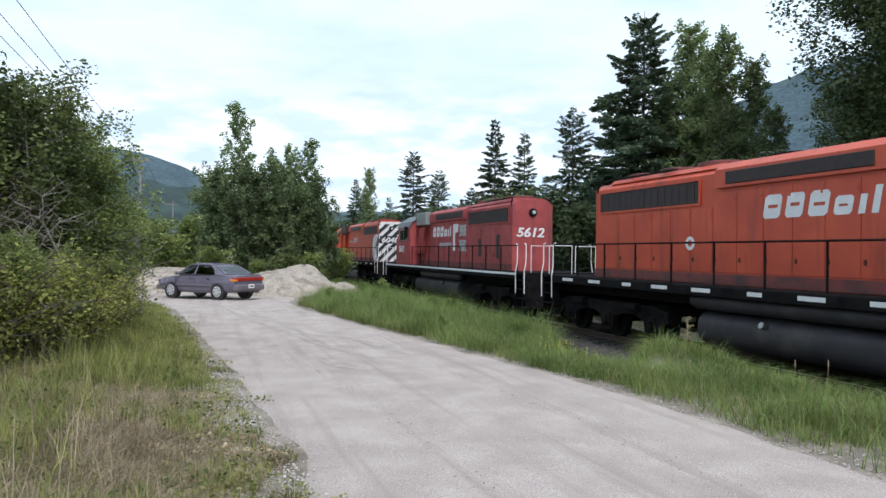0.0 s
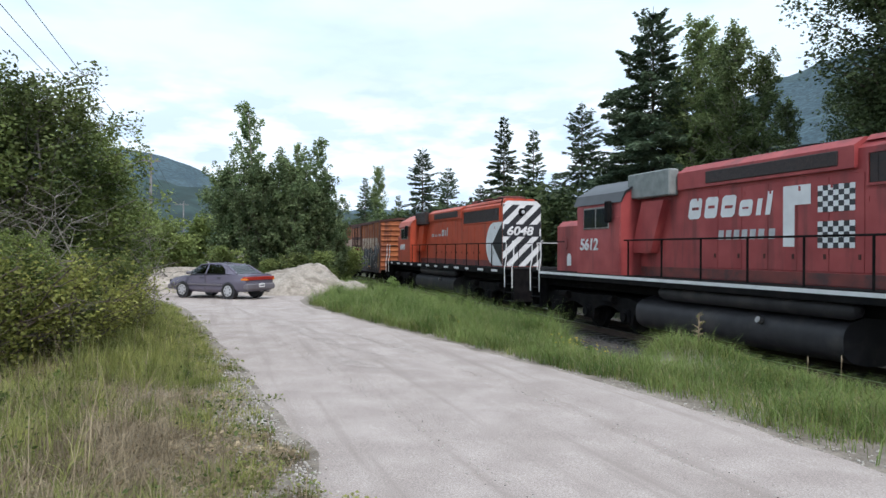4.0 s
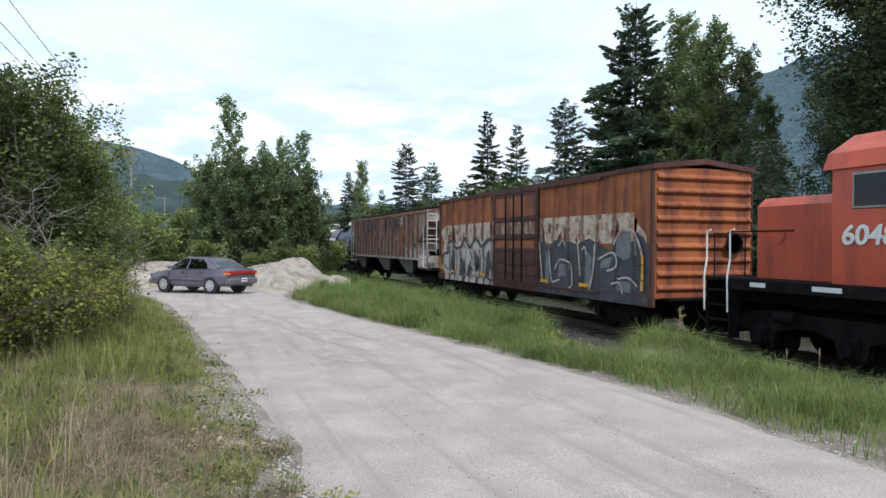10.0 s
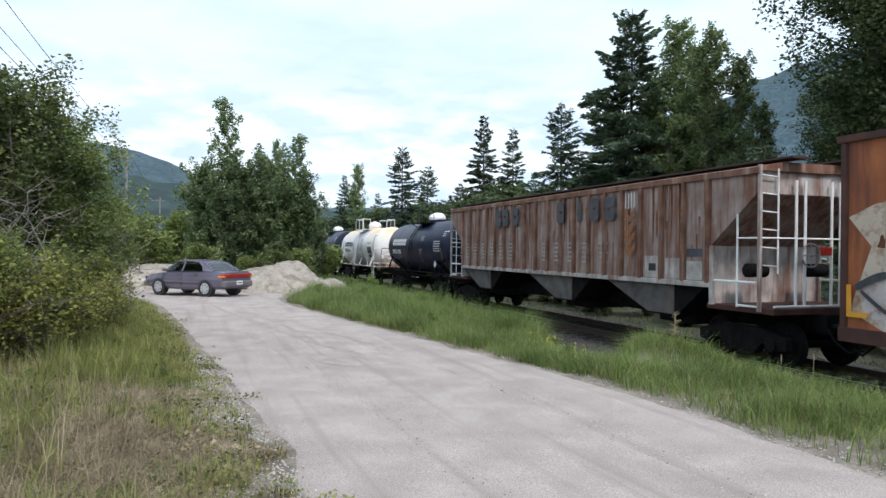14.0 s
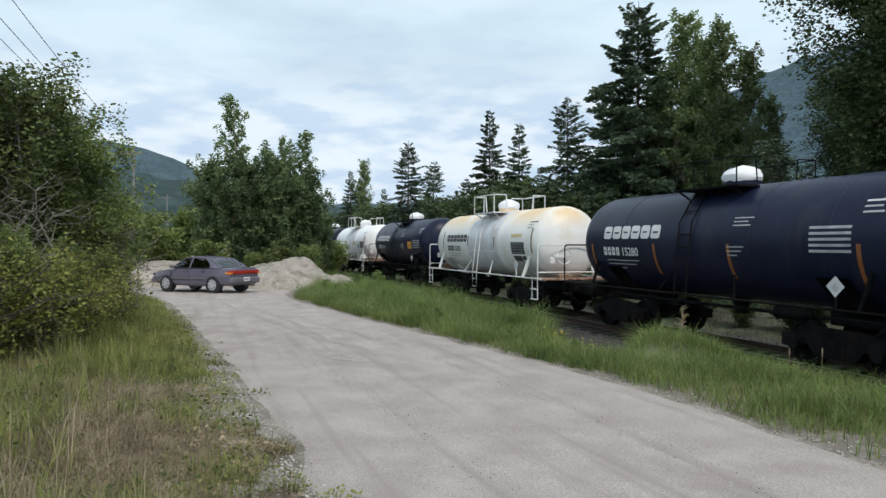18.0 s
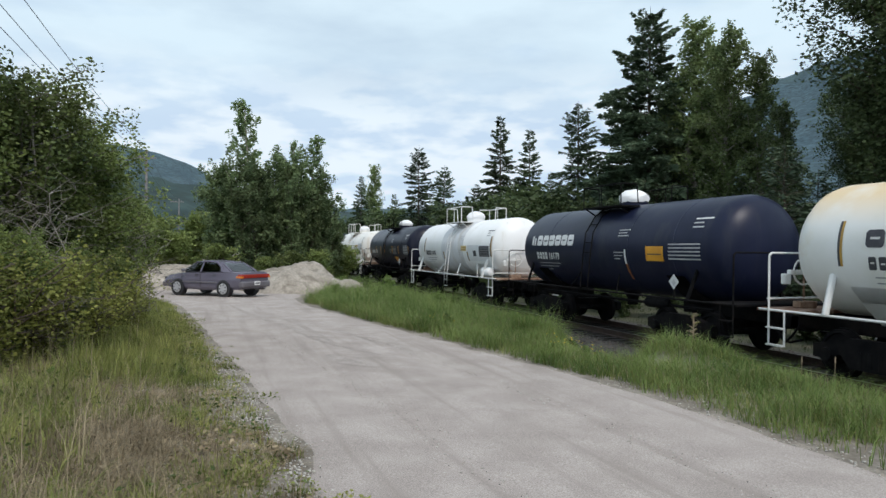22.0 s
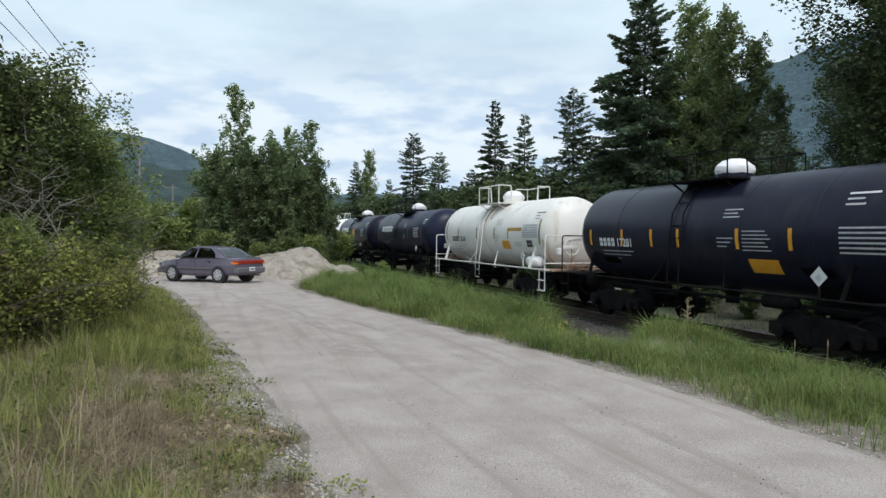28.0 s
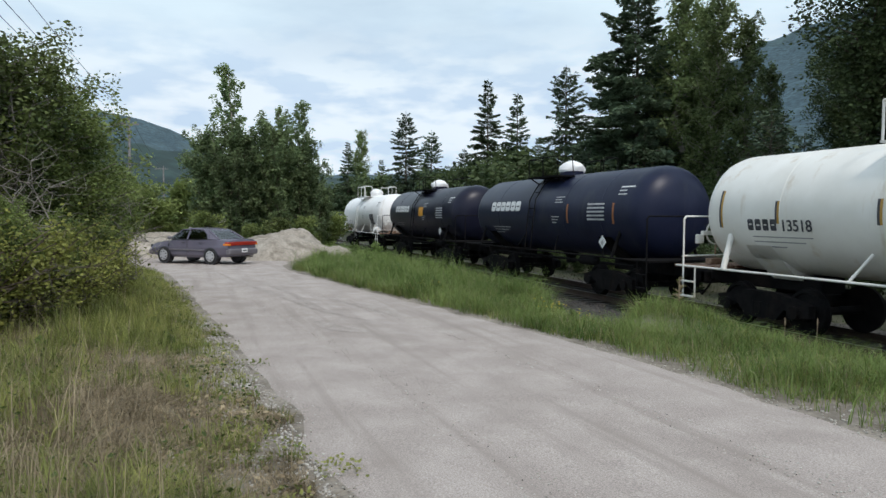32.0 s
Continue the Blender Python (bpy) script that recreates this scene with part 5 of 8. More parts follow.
def hopper(u0, u1):
    """Covered hopper: ribbed sides, sloping end sheets, three chutes, end cages with ladders."""
    mid, L = (u0 + u1) / 2, (u1 - u0) / 2
    v = thing("covered_hopper", "weathered grey covered hopper streaked with orange rust", "hopper car")
    TRAIN.append((v, mid, False))
    W, zb, zt = 1.52, 1.66, 4.02
    B = 7.28   # half length of the side at its foot
    part("body", Shape().prism([(-B, zb), (B, zb), (B, 2.47), (L - 0.10, 3.50), (L - 0.10, zt), (-L + 0.10, zt), (-L + 0.10, 3.50), (-B, 2.47)], -W, W, "y"), "hopper", v)
    roofp = [(-W - 0.03, zt - 0.05), (-W - 0.03, zt + 0.02), (-0.9, zt + 0.14), (0.9, zt + 0.14), (W + 0.03, zt + 0.02), (W + 0.03, zt - 0.05)]
    part("roof", Shape().prism(roofp, -L, L), "hopper_rib", v, "rusted roof")
    part("hatch_trough", Shape().box(-L + 0.8, L - 0.8, -0.3, 0.3, zt + 0.14, zt + 0.24, 0.03), "hopper_rib", v)
    for g in (-1, 1):
        part("running_board", Shape().box(-L - 0.1, L + 0.25, min(g * 0.45, g * 0.95), max(g * 0.45, g * 0.95), zt + 0.20, zt + 0.24), "railside", v, "rusted roof walkway")
        y = g * W
        part("top_chord", Shape().box(-L, L, min(y, y + g * 0.07), max(y, y + g * 0.07), zt - 0.12, zt + 0.02, 0.01), "hopper_rib", v)
        part("side_sill", Shape().box(-B, B, min(y - g * 0.1, y + g * 0.06), max(y - g * 0.1, y + g * 0.06), zb - 0.10, zb + 0.02, 0.01), "hopper_pale", v)
        for i in range(19):
            x = -B + 0.06 + i * (2 * B - 0.12) / 18
            part("side_post", Shape().prism([(x - 0.065, y), (x - 0.045, y + g * 0.085), (x + 0.045, y + g * 0.085), (x + 0.065, y)], zb, zt - 0.10, "z"), "hopper_rib", v)
        for e in (-1, 1):
            x = e * L
            # corner post with a tall ladder on the end, open cage beneath the sloping sheet
            part("corner_post", Shape().box(x - 0.035, x + 0.035, y - 0.03, y + 0.03, 1.15, zt + 0.06), "hopper_pale", v, "white corner post")
            s = Shape().cyl((x, g * 1.05, 1.9), (x, g * 1.05, zt), 0.020, 6)
            for k in range(6):
                z = 2.05 + 0.36 * k
                s.cyl((x, y, z + 0.03), (x, g * 1.05, z), 0.016, 6)
            part("end_ladder", s, "white", v, "white-painted end ladder")
            part("cage_post", Shape().cyl((x - e * 0.60, y, 1.2), (x - e * 0.60, y, 3.12), 0.022, 6), "white", v)
            part("cage_rail", Shape().cyl((x - e * 0.60, y, 2.62), (x, y, 2.62), 0.018, 6).cyl((x - e * 1.25, y, 1.72), (x, y, 1.72), 0.03, 6).cyl((x - e * 0.60, y, 1.24), (x, y, 1.24), 0.025, 6), "white", v, "white cage rails at the corner")
            part("post_brace", Shape().box(x - e * 1.33 - 0.05, x - e * 1.33 + 0.05, y - 0.04, y + 0.04, 1.2, 2.47), "hopper_pale", v)
            for yy in (0.60, 0.36):
                part("end_post", Shape().cyl((x + e * 0.02, g * yy, 1.25), (x + e * 0.02, g * yy, 3.80), 0.030, 6), "white", v, "white upright on the car's end")
            part("end_cylinder", Shape().lathe([(-0.32, 0.05), (-0.26, 0.15), (0.2, 0.15), (0.26, 0.05)], 14, "y", (x - e * 0.75, g * 0.85, 1.95)), "dark", v, "dark brake cylinder")
    for e in (-1, 1):
        part("end_sheet", Shape().box(min(e * B, e * (B + 0.02)), max(e * B, e * (B + 0.02)), -W + 0.02, W - 0.02, 1.22, 2.46), "hopper_pale", v, "whitish end sheet with stains")
        part("end_panel", Shape().box(min(e * (L - 0.10), e * (L - 0.08)), max(e * (L - 0.10), e * (L - 0.08)), -W + 0.02, W - 0.02, 3.52, zt - 0.02), "hopper_pale", v, "whitish end panel with rust")
        part("end_platform", Shape().box(min(e * (L + 0.3), e * (B - 0.2)), max(e * (L + 0.3), e * (B - 0.2)), -1.45, 1.45, 1.10, 1.22, 0.01), "sootdoor", v)
        part("end_rail", Shape().cyl((e * (L + 0.02), -1.5, 2.62), (e * (L + 0.02), 1.5, 2.62), 0.02, 6).cyl((e * (L + 0.3), -1.45, 1.27), (e * (L + 0.3), 1.45, 1.27), 0.025, 6), "white", v)
        part("brake_wheel", Shape().lathe([(0.0, 0.05), (0.02, 0.05), (0.03, 0.03)], 10, "x", (e * (L + 0.12), -0.32, 2.28)).rod([(e * (L + 0.13), -0.32 + 0.24 * math.cos(k * math.pi / 8), 2.28 + 0.24 * math.sin(k * math.pi / 8)) for k in range(17)], 0.018).cyl((e * (L + 0.13), -0.55, 2.28), (e * (L + 0.13), -0.09, 2.28), 0.013, 5).cyl((e * (L + 0.13), -0.32, 2.05), (e * (L + 0.13), -0.32, 2.51), 0.013, 5), "steel", v, "hand brake wheel")
        part("red_plate", Shape().box(min(e * (L + 0.03), e * (L + 0.06)), max(e * (L + 0.03), e * (L + 0.06)), 0.0, 0.34, 2.28, 2.46, 0.005), "redlens", v, "red plate on the end")
        coupler(v, e * (L + 0.55), e)
    # chutes: slopes painted black as shaded, side plates paler as lit
    for cx in (-5.2, -3.9 + 4.65, 5.4):
        part("chute", Shape().prism([(cx - 2.3, zb), (cx + 1.7, zb), (cx + 0.6, 0.82), (cx - 0.5, 0.82)], -W + 0.12, W - 0.12, "y"), "dark", v, "sloping discharge chute, black for the shade on its slopes")
        for g in (-1, 1):
            y = g * (W - 0.12)
            part("chute_side", Shape().prism([(cx - 2.25, zb - 0.10), (cx + 0.55, zb - 0.10), (cx + 0.55, 0.86), (cx - 0.45, 0.86)], min(y, y + g * 0.03), max(y, y + g * 0.03), "y"), "chute_grey", v, "grey side plate of a chute, its lit tone painted in")
        part("gate", Shape().box(cx - 0.6, cx + 0.7, -0.95, 0.95, 0.62, 0.82, 0.02), "dark", v)
    part("centre_sill", Shape().box(-L - 0.5, L + 0.5, -0.3, 0.3, 0.72, 1.1), "dark", v)
    for x in (-L + 0.95, L - 0.95):
        freight_truck(v, x)
    y = -W - 0.090
    # faded name: plain dark blocks, one to a panel
    slotted([(x, x + w, 0, 0.62) for x, w in ((-3.85, 0.44), (-3.25, 0.44), (-2.45, 0.44), (0.68, 0.42), (1.88, 0.15), (2.52, 0.46), (3.30, 0.46))], "letter_dark", v, side(0, y, 3.16), "name_shape")
    part("stalk_mark", Shape().box(4.40, 4.46, y - 0.002, y, 1.85, 3.0), "orange_mark", v, "rust-orange grain stalk")
    for k in range(4):
        z = 2.3 + 0.30 * k
        part("grain_mark", Shape().prism([(4.20, z + 0.28), (4.43, z), (4.66, z + 0.28), (4.66, z + 0.12), (4.43, z - 0.16), (4.20, z + 0.12)], y - 0.004, y - 0.002, "y"), "orange_mark", v, "rust-orange chevron")
    r = np.random.RandomState(23)
    for k in range(70):
        i = r.randint(18)
        x = -B + 0.06 + i * (2 * B - 0.12) / 18 + r.uniform(0.09, 0.66)
        z1 = zt - 0.12 if k % 3 else r.uniform(2.4, 3.6)
        z0, w = max(z1 - r.uniform(0.3, 1.9), zb + 0.05), r.uniform(0.02, 0.09)
        pts = [(x - w / 2, z1), (x + w / 2, z1), (x + w * r.uniform(0.2, 0.6), (z0 + z1) / 2), (x + w * 0.15, z0), (x - w * 0.15, z0 + 0.05), (x - w * r.uniform(0.2, 0.6), (z0 + z1) / 2 + 0.1)]
        part("rust_run", Shape().prism(pts, -W - 0.0035, -W - 0.0005, "y"), "rustflake" if k % 2 else "hopper_rib", v)
    for k in range(4):
        part("grain_beard", Shape().box(4.24 + 0.12 * k, 4.27 + 0.12 * k, y - 0.002, y, 3.42, 3.82), "letter", v)
    yp = -W - 0.006
    for x, w, z0, z1, m in ((4.97, 0.55, 1.70, 2.22, "hopper_pale"), (5.74, 0.52, 1.70, 2.18, "hopper_pale"), (6.50, 0.52, 1.70, 2.12, "hopper_pale"), (6.50, 0.52, 2.22, 2.40, "graffiti_dark"), (5.12, 0.28, 1.86, 2.04, "black")):
        part("stencil_patch", Shape().box(x, x + w, yp - 0.004 - 0.003 * (m == "black"), yp, z0, z1), m, v)
    for x in (-6.9, -6.1, -5.3, -4.5, -3.7, -2.9, -0.4, 0.4, 1.2, 2.0, 2.9):
        for k in range(5):
            part("stencil_bar", Shape().box(x, x + (0.42, 0.35, 0.45, 0.3, 0.4)[k], yp - 0.004, yp, 2.52 - 0.13 * k, 2.56 - 0.13 * k), "letter_grey", v)
    return v


def crumpled(shape, seed):
    """Pushes the points of a shape about, like wrapped sheeting."""
    shape.v = [(x * (1 + 0.16 * noise.noise((x * 4, y * 4, z * 4 + seed))), y * (1 + 0.16 * noise.noise((x * 4 + 7, y * 4, z * 4 + seed))), z + 0.05 * noise.noise((x * 5, y * 5, seed))) for x, y, z in shape.v]
    return shape


def split_mark(shell, x, z0, z1, w=0.10):
    """An upright mark, half dark and half amber."""
    shell(x, x + w * 0.5, z0, z1, "letter_dark", "vertical_mark")
    shell(x + w * 0.5, x + w, z0, z1, "amber_dull", "vertical_mark")


def tank_car(label, u0, u1, body, trim, radius=1.30, number="", maker=True, dome="white", rails=False, marks="amber", stain=None, logo=False, letter="letter", panel=True, valve_end=False, platform=True, mark_places=(-1.15, 1.4, 4.65), ladder_x=-0.4, cut=0.0):
    """Tank car. u0, u1: the tips of its heads along the train; cut: the hatch stands off the middle by half of this."""
    mid, half = (u0 + u1) / 2, (u1 - u0) / 2
    L = half
    v = thing("tank_car", label, "tank car")
    TRAIN.append((v, mid, False))
    zc = 2.42
    prof = [(0.0, 0.02), (0.04, 0.30), (0.13, 0.60), (0.30, 0.85), (0.50, 0.96), (0.72, 1.0)]
    rows = [(-L + h * 0.95, max(r, 0.001) * radius) for h, r in prof] + [(L - cut - h * 0.95, max(r, 0.001) * radius) for h, r in reversed(prof)]
    part("tank_shell", Shape().lathe(rows, 56, "x", (0, 0, zc)), body, v)
    # weld seams
    for x in (-L * 0.55, -L * 0.12, L * 0.30, L * 0.66):
        part("weld_seam", Shape().lathe([(x - 0.02, radius + 0.001), (x - 0.01, radius + 0.006), (x + 0.01, radius + 0.006), (x + 0.02, radius + 0.001)], 56, "x", (0, 0, zc)), body, v)
    if stain:
        part("shell_band", Shape().lathe([(-1.40, radius + 0.002), (-1.40, radius + 0.004), (1.65, radius + 0.004), (1.65, radius + 0.002)], 56, "x", (0, 0, zc)), stain, v, "band of greyed paint below the hatch")
    # saddles, sills and end platforms
    for g in (-1, 1):
        L = half - cut * (g > 0)
        E = L + 0.45
        part("stub_sill", Shape().box(min(g * E, g * (L - 2.7)), max(g * E, g * (L - 2.7)), -0.32, 0.32, 0.78, 1.12, 0.02), "dark", v)
        s = Shape()
        s.prism([(-1.2, 1.75), (-0.75, 1.3), (-0.4, 1.02), (0.4, 1.02), (0.75, 1.3), (1.2, 1.75), (0.9, 1.45), (0, 1.10), (-0.9, 1.45)], g * (L - 1.9) - 0.35, g * (L - 1.9) + 0.35)
        part("saddle", s, "dark" if trim == "dark" else trim, v)
        part("end_platform", Shape().box(min(g * E, g * (L - 0.55)), max(g * E, g * (L - 0.55)), -1.42, 1.42, 1.16, 1.22, 0.01), "rustpost" if rails else "dark", v)
        for h in (-1, 1):
            x0 = g * (L + 0.08) if rails else g * (E - 0.03)
            x1 = g * (L - 0.42)
            part("end_railing", Shape().rod([(x0, h * 1.46, 1.2), (x0, h * 1.46, 2.28), (x0, h * 1.40, 2.34), (x0, h * 0.02, 2.34)], 0.021), trim, v, "bent-pipe end railing")
            s = Shape()
            for k in range(2):
                z = 0.50 + 0.34 * k
                s.box(x0 - g * 0.40 if g > 0 else x0, x0 if g > 0 else x0 - g * 0.40, h * 1.46 - 0.08, h * 1.46 + 0.02, z, z + 0.03)
            s.cyl((x0, h * 1.46, 0.5), (x0, h * 1.46, 1.2), 0.02, 6).cyl((x0 - g * 0.4, h * 1.46, 0.5), (x0 - g * 0.4, h * 1.46, 1.2), 0.02, 6)
            part("sill_step", s, trim, v)
            y = h * 1.42
            # slanting struts from the running rail up to the shell
            for k, r in ((0.24, 0.028), (0.79, 0.065)):
                xa = g * (L * k)
                part("brace", Shape().cyl((xa, y, 1.20), (xa - g * (0.25 if r < 0.05 else -0.06), h * 1.16, 1.70 if r < 0.05 else 1.95), r * (0.7 if trim == "dark" else 1), 8), trim, v)
        coupler(v, g * (E - 0.1), g)
    for h in (-1, 1):
        y = h * 1.44
        part("running_rail", Shape().cyl((-half - 0.35, y, 1.20), (L + 0.35, y, 1.20), 0.024, 8), trim, v)
    if trim == "dark":
        part("brake_pipe", Shape().cyl((-L * 0.8, -0.7, 0.95), (L * 0.8, -0.7, 0.95), 0.04, 6), "dark", v)
        part("brake_cylinder", Shape().lathe([(-0.45, 0.14), (0.35, 0.14), (0.45, 0.05)], 12, "x", (L * 0.42, -0.75, 0.98)), "dark", v)
    part("bottom_outlet", Shape().lathe([(0.75, 0.16), (0.95, 0.16), (1.15, 0.3)], 14, "z", (0, 0, 0)), "dark", v)
    if rails:
        for g in (-1, 1):
            x = g * (half - cut * (g > 0) + 0.14)
            part("brake_wheel", Shape().rod([(x, -0.50 + 0.27 * math.cos(k * math.pi / 9), 1.96 + 0.27 * math.sin(k * math.pi / 9)) for k in range(19)], 0.02).rod([(x, -0.77, 1.96), (x, -0.23, 1.96)], 0.015).rod([(x, -0.5, 1.69), (x, -0.5, 2.23)], 0.015).lathe([(-0.03, 0.06), (0.03, 0.06)], 10, "x", (x, -0.5, 1.96)), trim, v, "white hand brake wheel")
            part("brake_gear_box", Shape().box(x - 0.10, x + 0.02, -1.02, -0.84, 1.70, 1.92, 0.02).box(x - 0.05, x + 0.05, -0.9, -0.5, 1.90, 2.0, 0.01), trim, v)
            part("rusty_bracket", Shape().box(x - 0.05, x + 0.16, -0.75, -0.3, 1.22, 1.36, 0.015).cyl((x, -0.5, 1.3), (x, -0.5, 1.9), 0.02, 6), "rustmark", v, "rust-brown bracket")
            part("low_rail", Shape().cyl((x, -1.44, 1.42), (x, 1.44, 1.42), 0.022, 6), trim, v)
    if valve_end:
        part("air_tank", Shape().lathe([(-0.5, 0.02), (-0.46, 0.14), (-0.36, 0.20), (0.36, 0.20), (0.46, 0.14), (0.5, 0.02)], 16, "x", (L - 1.25, -1.15, 1.42)), "tankwhite", v, "white air reservoir")
    # hatch housing under a white cover, platform and railing on top
    zt = zc + radius
    part("hatch_neck", Shape().lathe([(zt - 0.1, 0.42), (zt + 0.12, 0.42), (zt + 0.14, 0.36)], 18, "z"), body, v)
    part("hatch_cover", crumpled(Shape().lathe([(zt + 0.10, 0.42), (zt + 0.18, 0.45), (zt + 0.28, 0.43), (zt + 0.36, 0.36), (zt + 0.43, 0.27), (zt + 0.48, 0.10)], 18, "z"), mid), "cover" if dome == "white" else body, v, "white wrapped hatch cover" if dome == "white" else "")
    part("platform", Shape().box(-1.05, 1.05, -1.15, -0.5, zt - 0.10, zt - 0.06).box(-1.05, 1.05, 0.5, 1.15, zt - 0.10, zt - 0.06), trim, v)
    for x in (-0.9, 0.9):
        part("platform_bracket", Shape().rod([(x, -1.1, zt - 0.1), (x, -0.8, zt - 0.28)], 0.025).rod([(x, 1.1, zt - 0.1), (x, 0.8, zt - 0.28)], 0.025), trim, v)
    if platform:
        r = 0.023 if rails else 0.016
        ztop = zt + (0.62 if rails else 0.55)
        for g in (-1, 1):
            part("platform_railing", Shape().rod([(-1.02, g * 1.12, zt - 0.08), (-1.02, g * 1.12, ztop), (1.02, g * 1.12, ztop), (1.02, g * 1.12, zt - 0.08)], r).cyl((0, g * 1.12, zt - 0.08), (0, g * 1.12, ztop), r, 6), trim, v, "pipe railing round the hatch")
            for h in (-1, 1):
                part("platform_railing", Shape().rod([(g * 1.02, h * 1.12, ztop), (g * 1.02, h * 0.6, ztop), (g * 1.02, h * 0.55, zt)], r), trim, v)
    # ladders up to the platform
    for h in (-1, 1):
        s = Shape()
        xl = ladder_x
        arc = [(h * (radius + 0.07) * math.cos(a), zc + (radius + 0.07) * math.sin(a)) for a in [radians(q) for q in (-5, 20, 45, 62)]]
        for dx in (-0.21, 0.21):
            s.tube([(xl + dx, h * 1.46, 0.62), (xl + dx, h * 1.46, 1.25)] + [(xl + dx, a, b) for a, b in arc], 0.018, 6)
        ladder = part("ladder", s, trim, v, "narrow ladder up to the hatch")
        steps = [(h * 1.46, 0.64 + 0.3 * k) for k in range(3)] + [arc[0]] + [((arc[i][0] + arc[i + 1][0]) / 2, (arc[i][1] + arc[i + 1][1]) / 2) for i in range(3)]
        for a, b in steps:
            part("rung", Shape().cyl((xl - 0.21, a, b), (xl + 0.21, a, b), 0.013, 6), trim, ladder)
    for x in (-half + 1.9, L - 1.9):
        freight_truck(v, x)

    # markings: laid round the shell's curve in short vertical strips
    def on_shell(x0, x1, z0, z1, material, name, lift=0.006, n=6):
        s = Shape()
        vs, fs = [], []
        for i in range(n + 1):
            z = z0 + (z1 - z0) * i / n
            k = max(min((z - zc) / radius, 0.98), -0.98)
            y = -math.sqrt(1 - k * k) * (radius + lift)
            vs += [(x0, y, zc + k * (radius + lift)), (x1, y, zc + k * (radius + lift))]
        fs = [(2 * i, 2 * i + 1, 2 * i + 3, 2 * i + 2) for i in range(n)]
        return part(name, s.add(vs, fs), material, v)

    def slot(x0, x1, z0, z1, material, name, k=0):
        """A plain slotted block laid on the shell."""
        a, b = hollow(x0, x1, z0, z1, k)
        vs = []
        for x, z in a + b:
            q = max(min((z - zc) / radius, 0.98), -0.98)
            vs.append((x, -math.sqrt(1 - q * q) * (radius + 0.008), zc + q * (radius + 0.008)))
        return part(name, Shape().add(vs, [(i, (i + 1) % 8, 8 + (i + 1) % 8, 8 + i) for i in range(8)]), material, v)

    def letters(text, x, z, size, material, wide=1.0, bold=0.006):
        k = (z + size / 2 - zc) / radius
        a = math.asin(max(min(k, 0.95), -0.95))
        y = -math.cos(a) * (radius + 0.012)
        m = Matrix.Translation((x, y, zc + math.sin(a) * (radius + 0.012))) @ Matrix.Rotation(math.pi / 2 - a, 4, "X") @ Matrix.Translation((0, -size / 2, 0))
        return words(text, size, material, v, m, "car_number", wide, bold)

    if maker:
        x = -3.86
        for k in range(6):
            xa, w = x + k * 0.425, 0.37
            slot(xa, xa + w, 2.51, 2.85, letter, "maker_shape", (1, 2, 3, 0, 3, 2)[k])
    if logo:
        on_shell(-4.25, -4.14, 2.52, 2.84, letter, "maker_shape", n=3)
        on_shell(-4.08, -3.97, 2.52, 2.76, letter, "maker_shape", n=3)
    if number:
        x, zt0 = -3.88, 2.06
        for k in range(4):   # owner's initials as plain bars
            slot(x + k * 0.20, x + k * 0.20 + 0.15, zt0, zt0 + 0.23, letter, "owner_mark", (1, 2, 3, 3)[k])
        letters(number, x + 0.86, zt0, 0.23, letter, 0.95, 0.004)
    for k in range(3):
        on_shell(-3.8, -3.8 + (1.5, 1.3, 0.8)[k], 1.92 - 0.10 * k, 1.942 - 0.10 * k, "letter_dim" if letter == "letter" else "letter_grey", "stencil_bar", n=1)
    for k in range(3):
        on_shell(1.1, 1.1 + (0.55, 0.42, 0.5)[k], 2.92 - 0.08 * k, 2.945 - 0.08 * k, "letter_dim", "stencil_bar", n=1)
        on_shell(0.95, 0.95 + (0.5, 0.42, 0.3)[k], 2.30 - 0.09 * k, 2.325 - 0.09 * k, "letter_dim", "stencil_bar", n=1)
        on_shell(L - 1.25, L - 1.25 + (0.62, 0.35, 0.4)[k], 3.12 - 0.10 * k, 3.155 - 0.10 * k, letter if k == 0 else ("letter_dim" if letter == "letter" else "letter_grey"), "stencil_bar", n=1)
    if panel:
        xp, zp = (3.0, 1.66) if letter == "letter_dark" else (3.1, 2.22)
        if letter == "letter_dark":
            on_shell(xp, xp + 1.0, zp, zp + 0.74, "letter_dark", "data_panel", n=6)
            for k in range(5):
                on_shell(xp + 0.05, xp + 0.95, zp + 0.10 + 0.13 * k, zp + 0.13 + 0.13 * k, "letter_dim", "data_panel_bar", lift=0.009, n=1)
        else:
            for k in range(5):
                on_shell(xp, xp + 0.9, zp + 0.11 * k, zp + 0.05 + 0.11 * k, "letter_dim", "data_panel_bar", n=1)
    if marks:
        for x in mark_places:
            on_shell(x, x + 0.09, 2.12, 2.70, marks, "vertical_mark", n=6)
    # warning diamond, blank
    yd = -1.47
    for x in (L - 1.58,):
        part("placard", Shape().prism([(x - 0.19, 1.62), (x, 1.43), (x + 0.19, 1.62), (x, 1.81)], yd - 0.004, yd, "y"), "letter", v, "white diamond placard with grey print")
        part("placard_print", Shape().prism([(x - 0.08, 1.60), (x, 1.52), (x + 0.08, 1.60), (x, 1.68)], yd - 0.007, yd - 0.005, "y"), "letter_dim", v)
        part("placard_holder", Shape().box(x - 0.02, x + 0.02, yd, yd + 0.03, 1.2, 1.62), trim, v)
    return v, on_shell, slot


